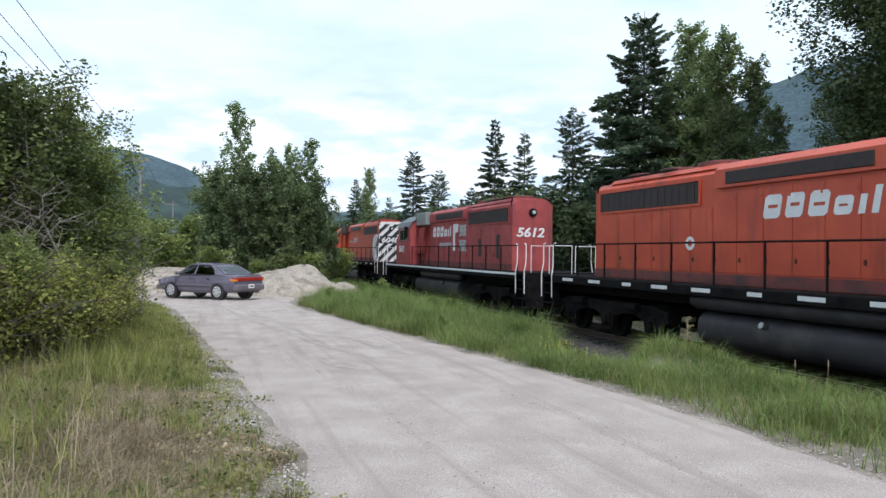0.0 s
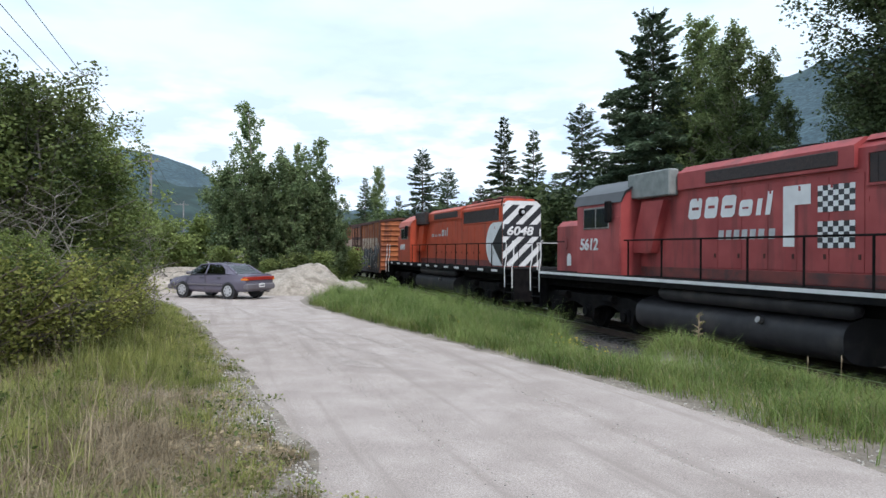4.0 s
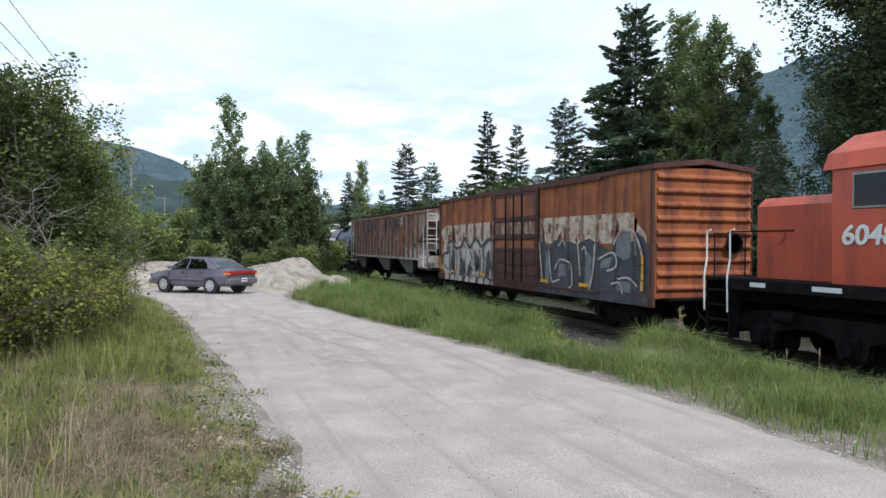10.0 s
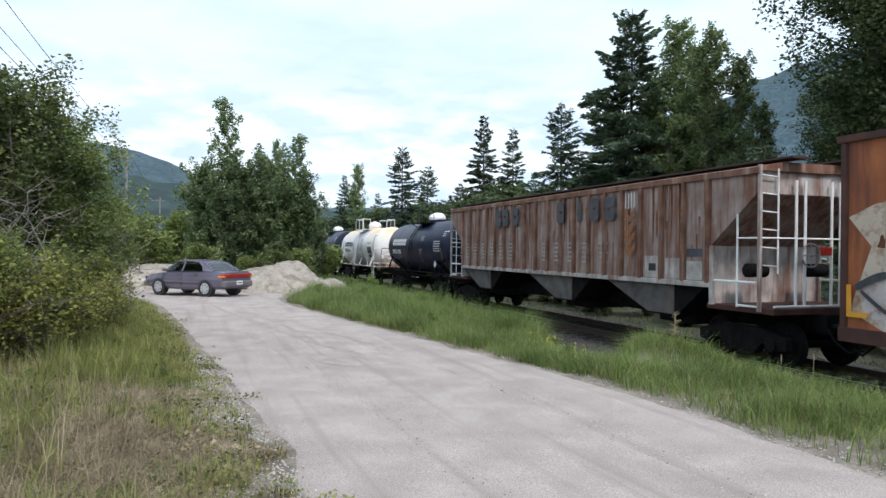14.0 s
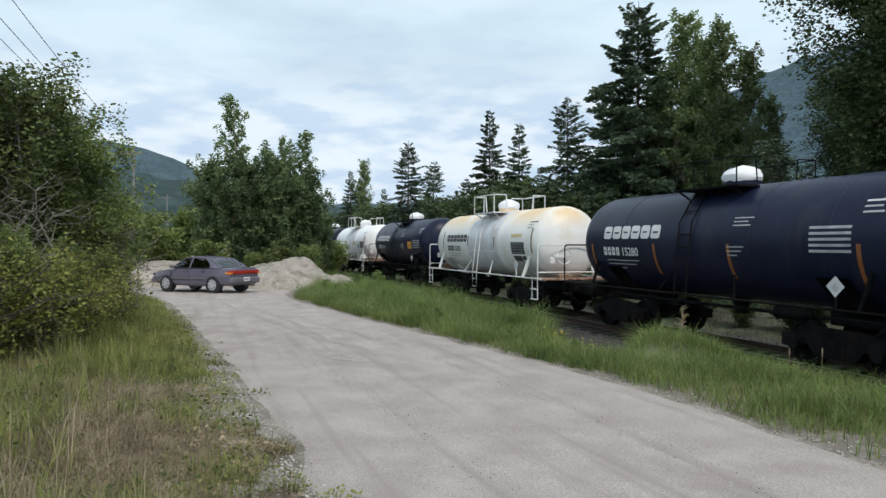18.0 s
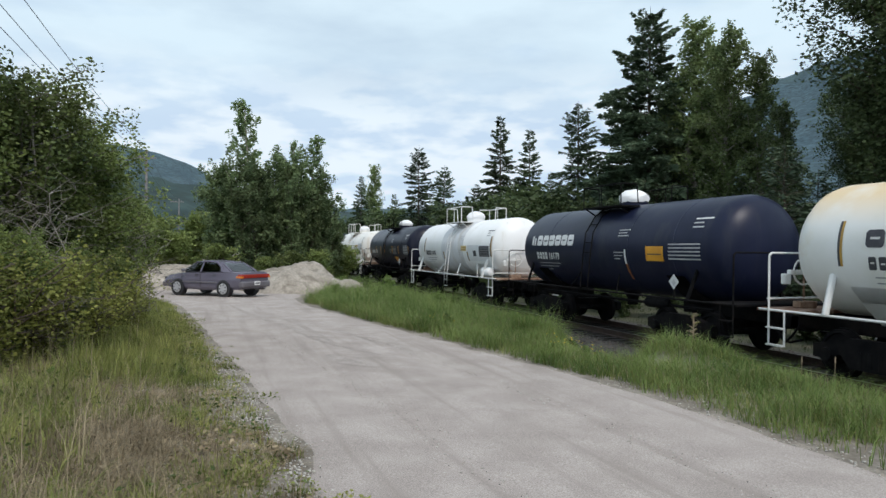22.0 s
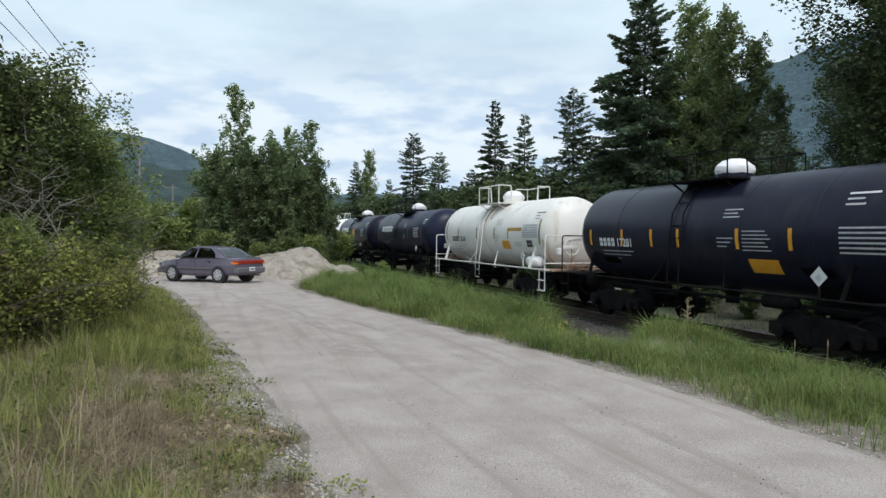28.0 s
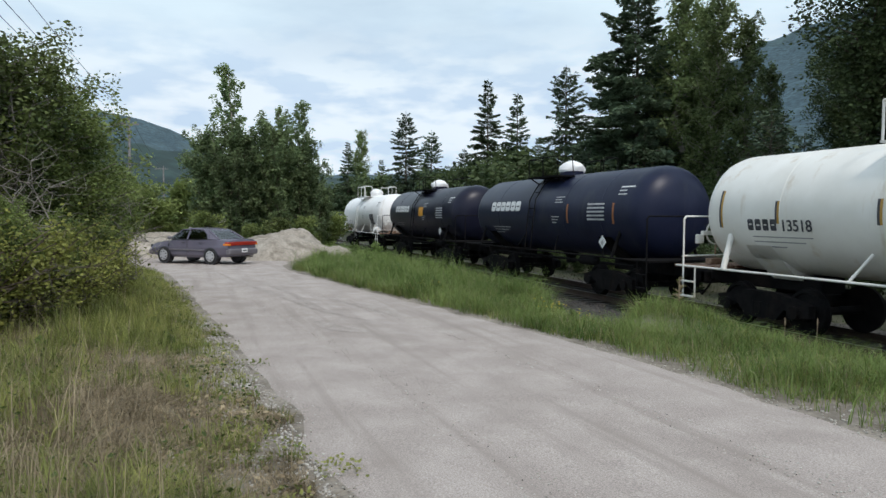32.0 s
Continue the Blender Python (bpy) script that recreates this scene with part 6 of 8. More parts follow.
locomotive("bright orange-red diesel locomotive with a black underframe", 71.9, "orange", "", emblem=1.0, turned=True, grabs="white")
locomotive("faded pinkish-red diesel locomotive numbered 5612", 50.7, "faded", "5612", sill_marks="line", emblem=1.0, filter_paint="filter_grey", fancy=True)
locomotive("orange-red diesel locomotive numbered 6048 with black and white end stripes", 29.25, "redpaint", "6048", striped=True, emblem=0.35)
boxcar(1.62, 17.45)
hopper(-17.51, -0.21)
t1 = tank_car("dark navy tank car with white lettering", -29.0, -18.2, "tankblue", "dark", 1.32, "15280", marks=None)
for x in (-4.5, -1.65, 0.94, 4.1):
    t1[1](x, x + 0.09, 1.62, 2.38, "orange_mark", "vertical_mark")
t2 = tank_car("yellowed white tank car with white railings", -42.5, -30.8, "tankcream", "white", 1.28, "15255", rails=True, marks=None, letter="letter_dark", stain="band", maker=False, panel=False, ladder_x=-0.15, cut=0.5)
for x, z0, z1 in ((-4.5, 2.11, 2.93), (-1.42, 2.27, 2.69), (1.32, 2.22, 2.66), (4.52, 2.05, 2.91)):
    split_mark(t2[1], x, z0, z1)
for k in range(6):
    xa = -3.93 + 0.41 * k
    t2[2](xa, xa + 0.36, 2.45, 2.76, "letter_dark", "maker_shape", (1, 2, 3, 0, 3, 2)[k])
t2[1](2.91, 4.0, 2.0, 2.43, "letter_dark", "data_panel")
t2[1](2.99, 3.66, 1.66, 1.94, "letter_dark", "data_panel")
t2[1](3.70, 4.0, 1.80, 1.94, "letter_dark", "data_panel")
for k in range(4):
    t2[1](2.96, 3.95, 2.05 + 0.10 * k, 2.065 + 0.10 * k, "letter_grey", "data_panel_bar", 0.009)
t2[1](2.91, 3.8, 2.6, 2.73, "stain_label", "faded_label")
t2[1](-1.36, 1.45, 2.07, 2.10, "tankwhite", "pipe_run", 0.03)
t3 = tank_car("dark navy tank car with white lettering and a yellow label", -54.9, -44.0, "tankblue", "dark", 1.30, "16179", marks=None, logo=True, panel=False)
t3[1](2.46, 3.2, 2.10, 2.48, "amber", "yellow_label")
t3[1](2.54, 3.12, 2.26, 2.29, "letter_dark", "label_bar", 0.009)
t3[1](1.46, 1.54, 2.0, 2.40, "letter", "vertical_mark")
t3[1](1.48, 1.56, 1.58, 2.0, "orange_mark", "vertical_mark")
for k in range(5):
    t3[1](3.4, 4.6, 2.15 + 0.09 * k, 2.185 + 0.09 * k, "letter_dim", "data_panel_bar")
t4 = tank_car("white tank car with white railings and air tank", -68.4, -56.6, "tankwhite", "white", 1.28, "11476", rails=True, marks=None, letter="letter_dark", stain="band", maker=False, valve_end=True, panel=False, ladder_x=-0.15, cut=0.4)
for x, z0, z1 in ((-4.21, 2.20, 2.92), (-1.15, 1.86, 2.24), (2.15, 1.85, 2.25), (4.83, 2.07, 2.89)):
    split_mark(t4[1], x, z0, z1, 0.13)
t4[1](3.61, 4.72, 2.06, 2.50, "letter_dark", "data_panel")
for k in range(4):
    t4[1](3.66, 4.67, 2.11 + 0.10 * k, 2.13 + 0.10 * k, "letter_grey", "data_panel_bar", 0.009)
t4[1](2.91, 3.27, 2.07, 2.31, "letter_dark", "data_panel")
t4[1](1.39, 2.09, 2.28, 2.52, "stain_label", "yellow_label")
for k in range(2):
    t4[1](1.43, 2.05, 2.33 + 0.10 * k, 2.37 + 0.10 * k, "amber_dull", "label_bar", 0.009)
t4[1](2.2, 4.6, 1.86, 2.54, "band_pale", "repainted_patch", 0.003)
t5 = tank_car("black tank car with amber reflectors", -80.33, -69.53, "tankblack", "dark", 1.33, "17281", maker=False, marks=None, panel=False)
for x in (-4.4, -2.8, -1.5, -0.45, 1.52, 2.95, 5.18):
    t5[1](x, x + 0.10, 2.08, 2.52, "amber", "amber_reflector")
t5[1](1.8, 2.62, 1.59, 1.88, "amber", "yellow_label")
for k in range(6):
    t5[1](4.1, 5.1, 2.05 + 0.09 * k, 2.085 + 0.09 * k, "letter_dim", "data_panel_bar")
    t5[1](1.72, 2.5 - 0.07 * (k % 3), 2.05 + 0.08 * k, 2.073 + 0.08 * k, "letter_dim", "stencil_bar")
t6 = tank_car("off-white tank car with ivory railings and amber bars", -93.1, -82.0, "tankivory", "tankivory", 1.28, "13518", rails=True, marks=None, letter="letter_dark", maker=False, valve_end=True, panel=False, ladder_x=-0.35)
for x, z0, z1 in ((-4.7, 2.1, 2.9), (-3.15, 2.2, 2.65), (-0.95, 2.2, 2.65), (0.90, 2.2, 2.64), (4.78, 2.05, 2.91)):
    split_mark(t6[1], x, z0, z1)
t6[1](1.63, 2.33, 1.83, 2.14, "amber", "yellow_label")
t6[1](3.78, 4.23, 1.93, 2.17, "letter_dark", "data_panel")
t6[1](3.83, 4.18, 2.03, 2.055, "letter_dim", "data_panel_bar", 0.009)
t6[1](2.21, 3.44, 2.50, 2.62, "amber_dull", "amber_bar")
t6[1](2.21, 2.30, 2.22, 2.50, "amber_dull", "amber_bar")
t6[1](3.51, 4.67, 2.26, 2.73, "letter_dim", "data_panel")
for k in range(5):
    t6[1](3.56, 4.62, 2.31 + 0.085 * k, 2.33 + 0.085 * k, "letter", "data_panel_bar", 0.009)
for x, z0, z1, w in ((-0.62, 2.75, 3.42, 0.05), (-0.12, 2.55, 3.45, 0.07), (-0.30, 2.9, 3.5, 0.16), (0.35, 2.95, 3.45, 0.06), (5.02, 1.35, 2.2, 0.10)):
    t6[1](x, x + w, z0, z1, "rust_run", "rust_run", 0.005)
for k in range(3):
    t6[1](2.78, 3.48 - 0.1 * k, 2.08 - 0.07 * k, 2.10 - 0.07 * k, "letter_grey", "stencil_bar", n=1)
tank_car("dark navy tank car with white lettering", -106.6, -95.0, "tankblue", "dark", 1.30, "", marks="orange_mark", mark_places=(1.9, 4.4))
t8 = tank_car("black tank car with an orange label", -120.2, -108.6, "tankblack", "dark", 1.30, "", marks=None)
t8[1](0.4, 1.1, 2.3, 2.75, "amber", "orange_label")
tank_car("white tank car with white railings", -133.6, -122.0, "tankwhite", "white", 1.28, "", rails=True, marks=None, letter="letter_dark", maker=False, valve_end=True)


# ---- far hills ----
def ridge(name, label, crest, dist, depth, material, bumps, seed):
    """A wooded hill: crest = (azimuth in degrees from -x towards +y, tangent of elevation) at the given distance; the slope runs down towards the camera."""
    az = [c[0] for c in crest]
    n, rows = 120, 12
    vs, fs = [], []
    for j in range(rows):
        f = j / (rows - 1)
        for i in range(n):
            a = az[0] + (az[-1] - az[0]) * i / (n - 1)
            h = float(np.interp(a, az, [c[1] for c in crest])) * dist
            d = dist - depth * f
            z = h * (1 - f) ** 1.25 + bumps * (1 - f * 0.6) * (noise.noise((a * 0.9, f * 5, seed)) + 0.5 * noise.noise((a * 3.0, f * 14, seed + 3)))
            r = radians(a)
            vs.append((-d * math.cos(r), d * math.sin(r), z + EYE_Z if f < 0.98 else -3))
    fs = [(j * n + i, j * n + i + 1, (j + 1) * n + i + 1, (j + 1) * n + i) for j in range(rows - 1) for i in range(n - 1)]
    me = raw_mesh(name, vs, fs, material)
    me.polygons.foreach_set("use_smooth", [True] * len(me.polygons))
    tagged(new(name, me), label, "hill", kind="structure")


ridge("backdrop_hill", "forested mountainside with haze painted in as blue-green", [(-40, 0.17), (-20, 0.15), (-9, 0.135), (-6, 0.13), (-3.6, 0.126), (-2, 0.113), (0, 0.098), (3, 0.075), (8, 0.058), (14, 0.058), (20, 0.062), (27, 0.06), (34, 0.10), (38, 0.15), (43, 0.218), (46.5, 0.24), (52, 0.262), (60, 0.27), (80, 0.20)], 1900, 1100, "hill", 18, 1)
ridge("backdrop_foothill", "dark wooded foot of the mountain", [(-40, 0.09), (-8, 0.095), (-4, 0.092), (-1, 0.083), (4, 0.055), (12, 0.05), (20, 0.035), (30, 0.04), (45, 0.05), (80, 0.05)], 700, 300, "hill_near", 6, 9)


# ---- foliage ----
def leaves(centres, sizes, rs, flat=0.35, droop=0.0, long=1.5):
    """Diamond-shaped leaves, one at each centre."""
    n = len(centres)
    a = rs.normal(size=(n, 3))
    a[:, 2] = a[:, 2] * flat - droop
    a /= np.linalg.norm(a, axis=1)[:, None] + 1e-9
    b = np.cross(a, rs.normal(size=(n, 3)))
    b /= np.linalg.norm(b, axis=1)[:, None] + 1e-9
    s = np.asarray(sizes)[:, None]
    c = np.cross(a, b)
    v = np.stack([centres - a * s * long * 0.5, centres + b * s * 0.45 + c * s * 0.08, centres + a * s * long * 0.5, centres - b * s * 0.45 + c * s * 0.08], 1)
    return v.reshape(-1, 3), np.arange(4 * n).reshape(n, 4)


def limb(shape, a, b, r0, r1, bend, rs, steps=4, n=6):
    a, b = Vector(a), Vector(b)
    pts = [a.lerp(b, i / steps) + Vector(rs.normal(size=3) * bend * math.sin(math.pi * i / steps)) for i in range(steps + 1)]
    for i in range(steps):
        shape.cyl(pts[i], pts[i + 1], r0 + (r1 - r0) * i / steps, n, r0 + (r1 - r0) * (i + 1) / steps, caps=False)
    return pts


def broadleaf(name, label, h, spread, seed, leaf="leaf", leaf_size=0.14, count=6000, stems=1, low=0.15, bark="bark", lobes=26, slim=1.0, category="tree", rise=(0.15, 0.7), tuft=1.0, cone=False):
    """Tapered trunk or stems, limbs, and a crown of single leaves gathered on the limb ends, with gaps between."""
    rs = np.random.RandomState(seed)
    t = thing(name, label, category)
    wood, ends = Shape(), []
    for k in range(stems):
        a = rs.uniform(0, 6.28)
        base = (0.25 * spread * (stems > 1) * math.cos(a) * rs.rand(), 0.25 * spread * (stems > 1) * math.sin(a) * rs.rand(), -0.1)
        top = (base[0] + rs.normal() * 0.12 * spread, base[1] + rs.normal() * 0.12 * spread, h * rs.uniform(0.82, 0.97) if k else h * 0.96)
        r0 = 0.018 * h / max(1, stems ** 0.5)
        pts = limb(wood, base, top, r0, 0.012, 0.02 * h, rs, 6)
        m = lobes // stems
        for i in range(m):
            f = low + (1 - low) * (i + rs.rand()) / m
            p = Vector(pts[0]).lerp(pts[-1], f) if f > 0.99 else pts[int(f * 6)].lerp(pts[min(int(f * 6) + 1, 6)], f * 6 - int(f * 6))
            reach = spread * (0.25 + 0.75 * math.sin(math.pi * min(1, (1 - f) * slim + 0.12)) ** 0.8) * rs.uniform(0.55, 1.1)
            if cone:   # widest below, narrowing to the top
                reach = spread * (0.24 + 0.76 * (1 - f) ** 0.8) * rs.uniform(0.5, 1.15)
            a = rs.uniform(0, 6.28)
            e = p + Vector((math.cos(a) * reach, math.sin(a) * reach, reach * rs.uniform(*rise)))
            q = limb(wood, p, e, 0.25 * r0 * (1 - f) + 0.012, 0.006, 0.05 * reach, rs, 3, 4)
            ends += [(v, reach) for v in q[1:]]
    part("trunk", wood, bark, t)
    per = count // len(ends)
    cs = []
    for v, reach in ends:
        sp = (0.18 * spread + 0.22 * reach) * tuft
        n = int(per * rs.uniform(0.5, 1.5) * (0.4 + 0.9 * min(reach / spread, 1.0)))
        cs.append(np.array(v)[None] + np.clip(rs.normal(size=(n, 3)), -1.7, 1.7) * (sp * 0.5, sp * 0.5, sp * (0.36 + 0.3 * (tuft < 0.9))))
    cs = np.concatenate(cs)
    cs = cs[cs[:, 2] > 0.12]
    vs, fs = leaves(cs, leaf_size * rs.uniform(0.6, 1.3, len(cs)), rs)
    part("crown", raw_mesh("crown", vs, fs, leaf), None, t)
    return t


def conifer(name, label, h, spread, seed, leaf="needles", count=24000, low=0.05, point=0.9):
    """Straight trunk with a bare leader, whorls of boughs that rise near the top and sag below, flat sprays of twigs along each."""
    rs = np.random.RandomState(seed)
    t = thing(name, label, "tree")
    wood = Shape().cyl((0, 0, -0.2), (0, 0, h), 0.013 * h, 8, 0.012)
    boughs, z = [], low * h
    while z < 0.975 * h:
        f = z / h
        full = spread * (1 - f) ** point * rs.uniform(0.78, 1.05) + 0.10
        for k in range(rs.randint(5, 9)):
            boughs.append((z + rs.normal() * 0.07, rs.uniform(0, 6.28), full * (rs.uniform(0.62, 1.12) if rs.rand() > 0.2 else rs.uniform(0.35, 0.6)), f))
        z += h * 0.026 * rs.uniform(0.7, 1.3)
    total = sum(b[2] + 0.25 for b in boughs)
    out = []
    for z0, a, reach, f in boughs:
        up = 0.75 * max(0.0, f - 0.55) / 0.45 + 0.06 + rs.normal() * 0.09
        sag = 0.42 * (1 - f)
        rad, tan = np.array((math.cos(a), math.sin(a), 0)), np.array((-math.sin(a), math.cos(a), 0))
        def on(s):
            return rad * (reach * s)[:, None] + np.array((0, 0, 1)) * (z0 + reach * (up * s - sag * s ** 2 + 0.22 * sag * s ** 4))[:, None]
        if reach > 0.5:
            p = on(np.array((0, 0.5, 1.0)))
            wood.cyl(p[0], p[1], 0.015 + 0.006 * reach, 4, 0.012, caps=False).cyl(p[1], p[2], 0.012, 4, 0.004, caps=False)
        n = max(8, int(count * (reach + 0.25) / total))
        s = 0.06 + 0.96 * rs.rand(n) ** 0.85
        g = rs.choice((-1, 1), n)
        go = rad * rs.uniform(0.45, 1.0, n)[:, None] + tan * (g * rs.uniform(0.3, 1.0, n))[:, None] + np.array((0, 0, 1)) * (rs.normal(size=n) * 0.16 - 0.14)[:, None]
        go /= np.linalg.norm(go, axis=1)[:, None]
        side_run = (0.05 + 0.36 * reach * (1.05 - s)) * rs.rand(n)
        c = on(s) + tan * (g * side_run)[:, None] + rad * (0.4 * side_run)[:, None] - np.array((0, 0, 1)) * (0.10 * side_run + (0.10 + 0.16 * reach) * rs.rand(n) ** 1.5 * (1 - f))[:, None]
        ln = rs.uniform(0.16, 0.44, n) * (0.6 + 0.7 * (1 - f))
        w = np.cross(go, rs.normal(size=(n, 3)) * (0.5, 0.5, 1.0))
        w /= np.linalg.norm(w, axis=1)[:, None] + 1e-9
        w *= (ln * rs.uniform(0.14, 0.25, n))[:, None]
        out.append(np.stack([c, c + go * (ln * 0.5)[:, None] + w, c + go * ln[:, None], c + go * (ln * 0.5)[:, None] - w], 1))
    v = np.concatenate(out).reshape(-1, 3)
    part("trunk", wood, "bark", t)
    part("crown", raw_mesh("crown", v, np.arange(len(v)).reshape(-1, 4), leaf), None, t)
    return t


def stand(ob, az, d, turn=0.0, scale=1.0, drop=0.0):
    """Sets a thing at an azimuth from the camera (degrees from -x towards +y) and a distance, on the ground."""
    x, y = -d * math.cos(radians(az)), d * math.sin(radians(az))
    ob.matrix_basis = Matrix.Translation((x, y, height(x, y) - drop)) @ Matrix.Rotation(turn, 4, "Z") @ Matrix.Diagonal((scale, scale, scale, 1))
    return ob


def again(ob, az, d, turn, scale=1.0):
    c = copy_thing(ob, Matrix())
    return stand(c, az, d, turn, scale)


# trees beyond the track
big = stand(conifer("spruce_tree", "tall dark spruce beyond the track", 16.2, 5.3, 11, count=80000, point=0.66), 35.1, 42)
fir = stand(conifer("fir_tree", "slender pointed fir beyond the track", 13.4, 3.5, 12, "needles_fresh", 24000), 23.3, 58)
fir_b = stand(conifer("fir_tree", "dark bushy fir beyond the track", 13.2, 4.2, 13, "needles", 28000, point=0.78), 29.6, 53)
young = stand(conifer("young_fir", "young dark fir at the edge of the wood", 6.4, 2.3, 14, "needles", 5500, point=0.75), 31.5, 47)
again(fir, 25.7, 58, 1.3, 0.9)
again(fir_b, 16.6, 76, 2.0, 1.03)
again(fir_b, 18.7, 72, 4.0, 0.82)
again(fir, 11.9, 98, 0.4, 0.95)
again(big, 33.0, 50, 2.2, 0.78)
again(fir_b, 36.8, 46, 1.0, 1.0)
again(fir_b, 21.4, 70, 3.0, 0.66)
again(fir, 27.4, 66, 3.3, 0.7)
again(fir, 14.6, 90, 5.0, 0.7)
for k, (a, d, s) in enumerate(((13.6, 84, 0.9), (15.4, 80, 1.0), (17.7, 74, 0.95), (20.1, 70, 1.1), (22.3, 64, 1.0), (24.5, 62, 1.1), (26.6, 60, 1.15), (28.3, 56, 1.0), (30.9, 52, 1.1), (32.0, 50, 1.2), (34.0, 46, 1.0), (43.6, 44, 1.0), (45.4, 42, 0.9), (47.0, 42, 1.0))):
    again(young, a, d, 0.9 * k, s)
aspen = stand(broadleaf("aspen_tree", "tall slender mid-green aspen beyond the track", 14.4, 2.3, 21, "leaf_aspen", 0.125, 22000, 1, 0.06, "palebark", 150, 0.9, rise=(0.4, 1.1), tuft=0.42, cone=True), 38.7, 41, 0.0, 1.05)
again(aspen, 41.1, 40, 1.0, 0.98)
again(aspen, 43.0, 40, 2.0, 0.87)
again(aspen, 39.8, 43, 3.6, 0.98)
again(aspen, 12.9, 100, 3.0, 1.0)
again(aspen, 44.6, 38, 4.0, 0.66)
again(aspen, 37.2, 44, 5.0, 0.88)
again(aspen, 40.0, 44, 2.5, 0.82)
cotton = stand(broadleaf("cottonwood_tree", "large dark cottonwood with open branches", 19.0, 3.6, 22, "leaf_dark", 0.13, 64000, 1, 0.06, "bark", 190, tuft=0.52), 52.0, 34)
again(cotton, 56.5, 34, 2.0, 1.0)
again(cotton, 49.8, 44, 4.0, 0.62)
hedge = stand(broadleaf("forest_shrub", "dense green undergrowth at the edge of the wood", 5.2, 2.6, 23, "leaf_dark", 0.23, 4600, 5, 0.05, "bark", 40, category="shrub"), 20, 60)
rs = np.random.RandomState(8)
for i in range(46):
    x = 6 - 3.1 * i + rs.uniform(-1, 1)
    y = rs.uniform(20, 27)
    c = copy_thing(hedge if i % 3 else young, Matrix())
    c.matrix_basis = Matrix.Translation((x, y, height(x, y))) @ Matrix.Rotation(rs.uniform(0, 6), 4, "Z") @ Matrix.Diagonal((1, 1, 1, 1)) @ Matrix.Scale((rs.uniform(0.6, 0.8) if -32 < x < -19 else rs.uniform(0.9, 1.4)) if i % 3 else rs.uniform(0.8, 1.15), 4)
# this side of the track
pop = stand(broadleaf("poplar_tree", "tall leaning poplar with a ragged top", 10.6, 1.9, 31, "leaf_grey", 0.12, 9000, 1, 0.10, "palebark", 54, 0.7, rise=(0.7, 1.7), tuft=0.42, cone=True), 2.6, 42)
clump = stand(broadleaf("poplar_clump", "broad clump of young poplars", 7.6, 1.5, 32, "leaf_grey", 0.12, 20000, 7, 0.04, "bark", 150, 0.8, rise=(0.7, 1.7), tuft=0.48), 1.0, 43, 0.0, 0.86)
again(clump, 3.4, 41, 1.0, 0.86)
again(clump, 6.1, 42, 2.4, 0.92)
again(pop, 8.1, 44, 3.0, 0.84)
again(pop, 6.2, 43, 5.0, 0.80)
again(clump, 8.2, 43, 4.0, 0.80)
again(clump, 4.8, 45, 5.3, 0.78)
again(clump, 9.7, 48, 1.7, 0.55)
bush = stand(broadleaf("roadside_bush", "leafy bush beside the railway", 2.9, 1.2, 33, "leaf_bush", 0.13, 5000, 5, 0.04, "bark", 40, category="shrub"), 8.6, 38, 0.0, 0.62)
again(bush, 6.0, 37, 2.0, 0.6)
again(bush, 10.3, 50, 1.0, 0.95)
for k, (a, d, s) in enumerate(((-3.5, 46, 1.2), (-1.2, 50, 1.4), (-5.5, 40, 1.2), (-8, 36, 1.3), (1.0, 38, 0.7), (4.6, 37, 0.5), (-2.2, 40, 0.9), (-10.5, 30, 1.3), (-6.8, 48, 1.6))):
    again(bush, a, d, k * 1.1, s)
# the near shrubs beside the road
shrub = stand(broadleaf("hawthorn_shrub", "dense dark-green shrub with grey stems", 4.9, 1.5, 41, "leaf", 0.056, 34000, 7, 0.05, "greybark", 170, category="shrub", tuft=0.44), -13.1, 13.0, 0.0, 0.90)
for a, d, turn, s in ((-19.0, 12.0, 2.0, 0.86), (-9.4, 14.4, 4.0, 0.84), (-14.5, 16.0, 1.0, 0.96), (-25.0, 12.0, 3.0, 0.8), (-7.3, 16.5, 0.6, 0.60), (-6.2, 19.0, 5.2, 0.55)):
    again(shrub, a, d, turn, s)
low_bush = stand(broadleaf("low_bush", "low bush with yellow-green leaves", 1.3, 0.95, 42, "leaf_yellow", 0.038, 5600, 7, 0.05, "bark", 70, category="shrub", tuft=0.6), -11.5, 11.2)
for a, d, turn, s in ((-8.5, 12.2, 1.0, 0.9), (-14.5, 10.5, 2.0, 1.1), (-5.6, 15.0, 3.0, 0.7), (-17.0, 10.2, 4.0, 1.0)):
    again(low_bush, a, d, turn, s)
for a, d, turn, s in ((-10.0, 11.8, 5.0, 0.33), (-13.5, 11.0, 2.5, 0.38), (-7.4, 13.4, 0.5, 0.32)):
    again(shrub, a, d, turn, s)


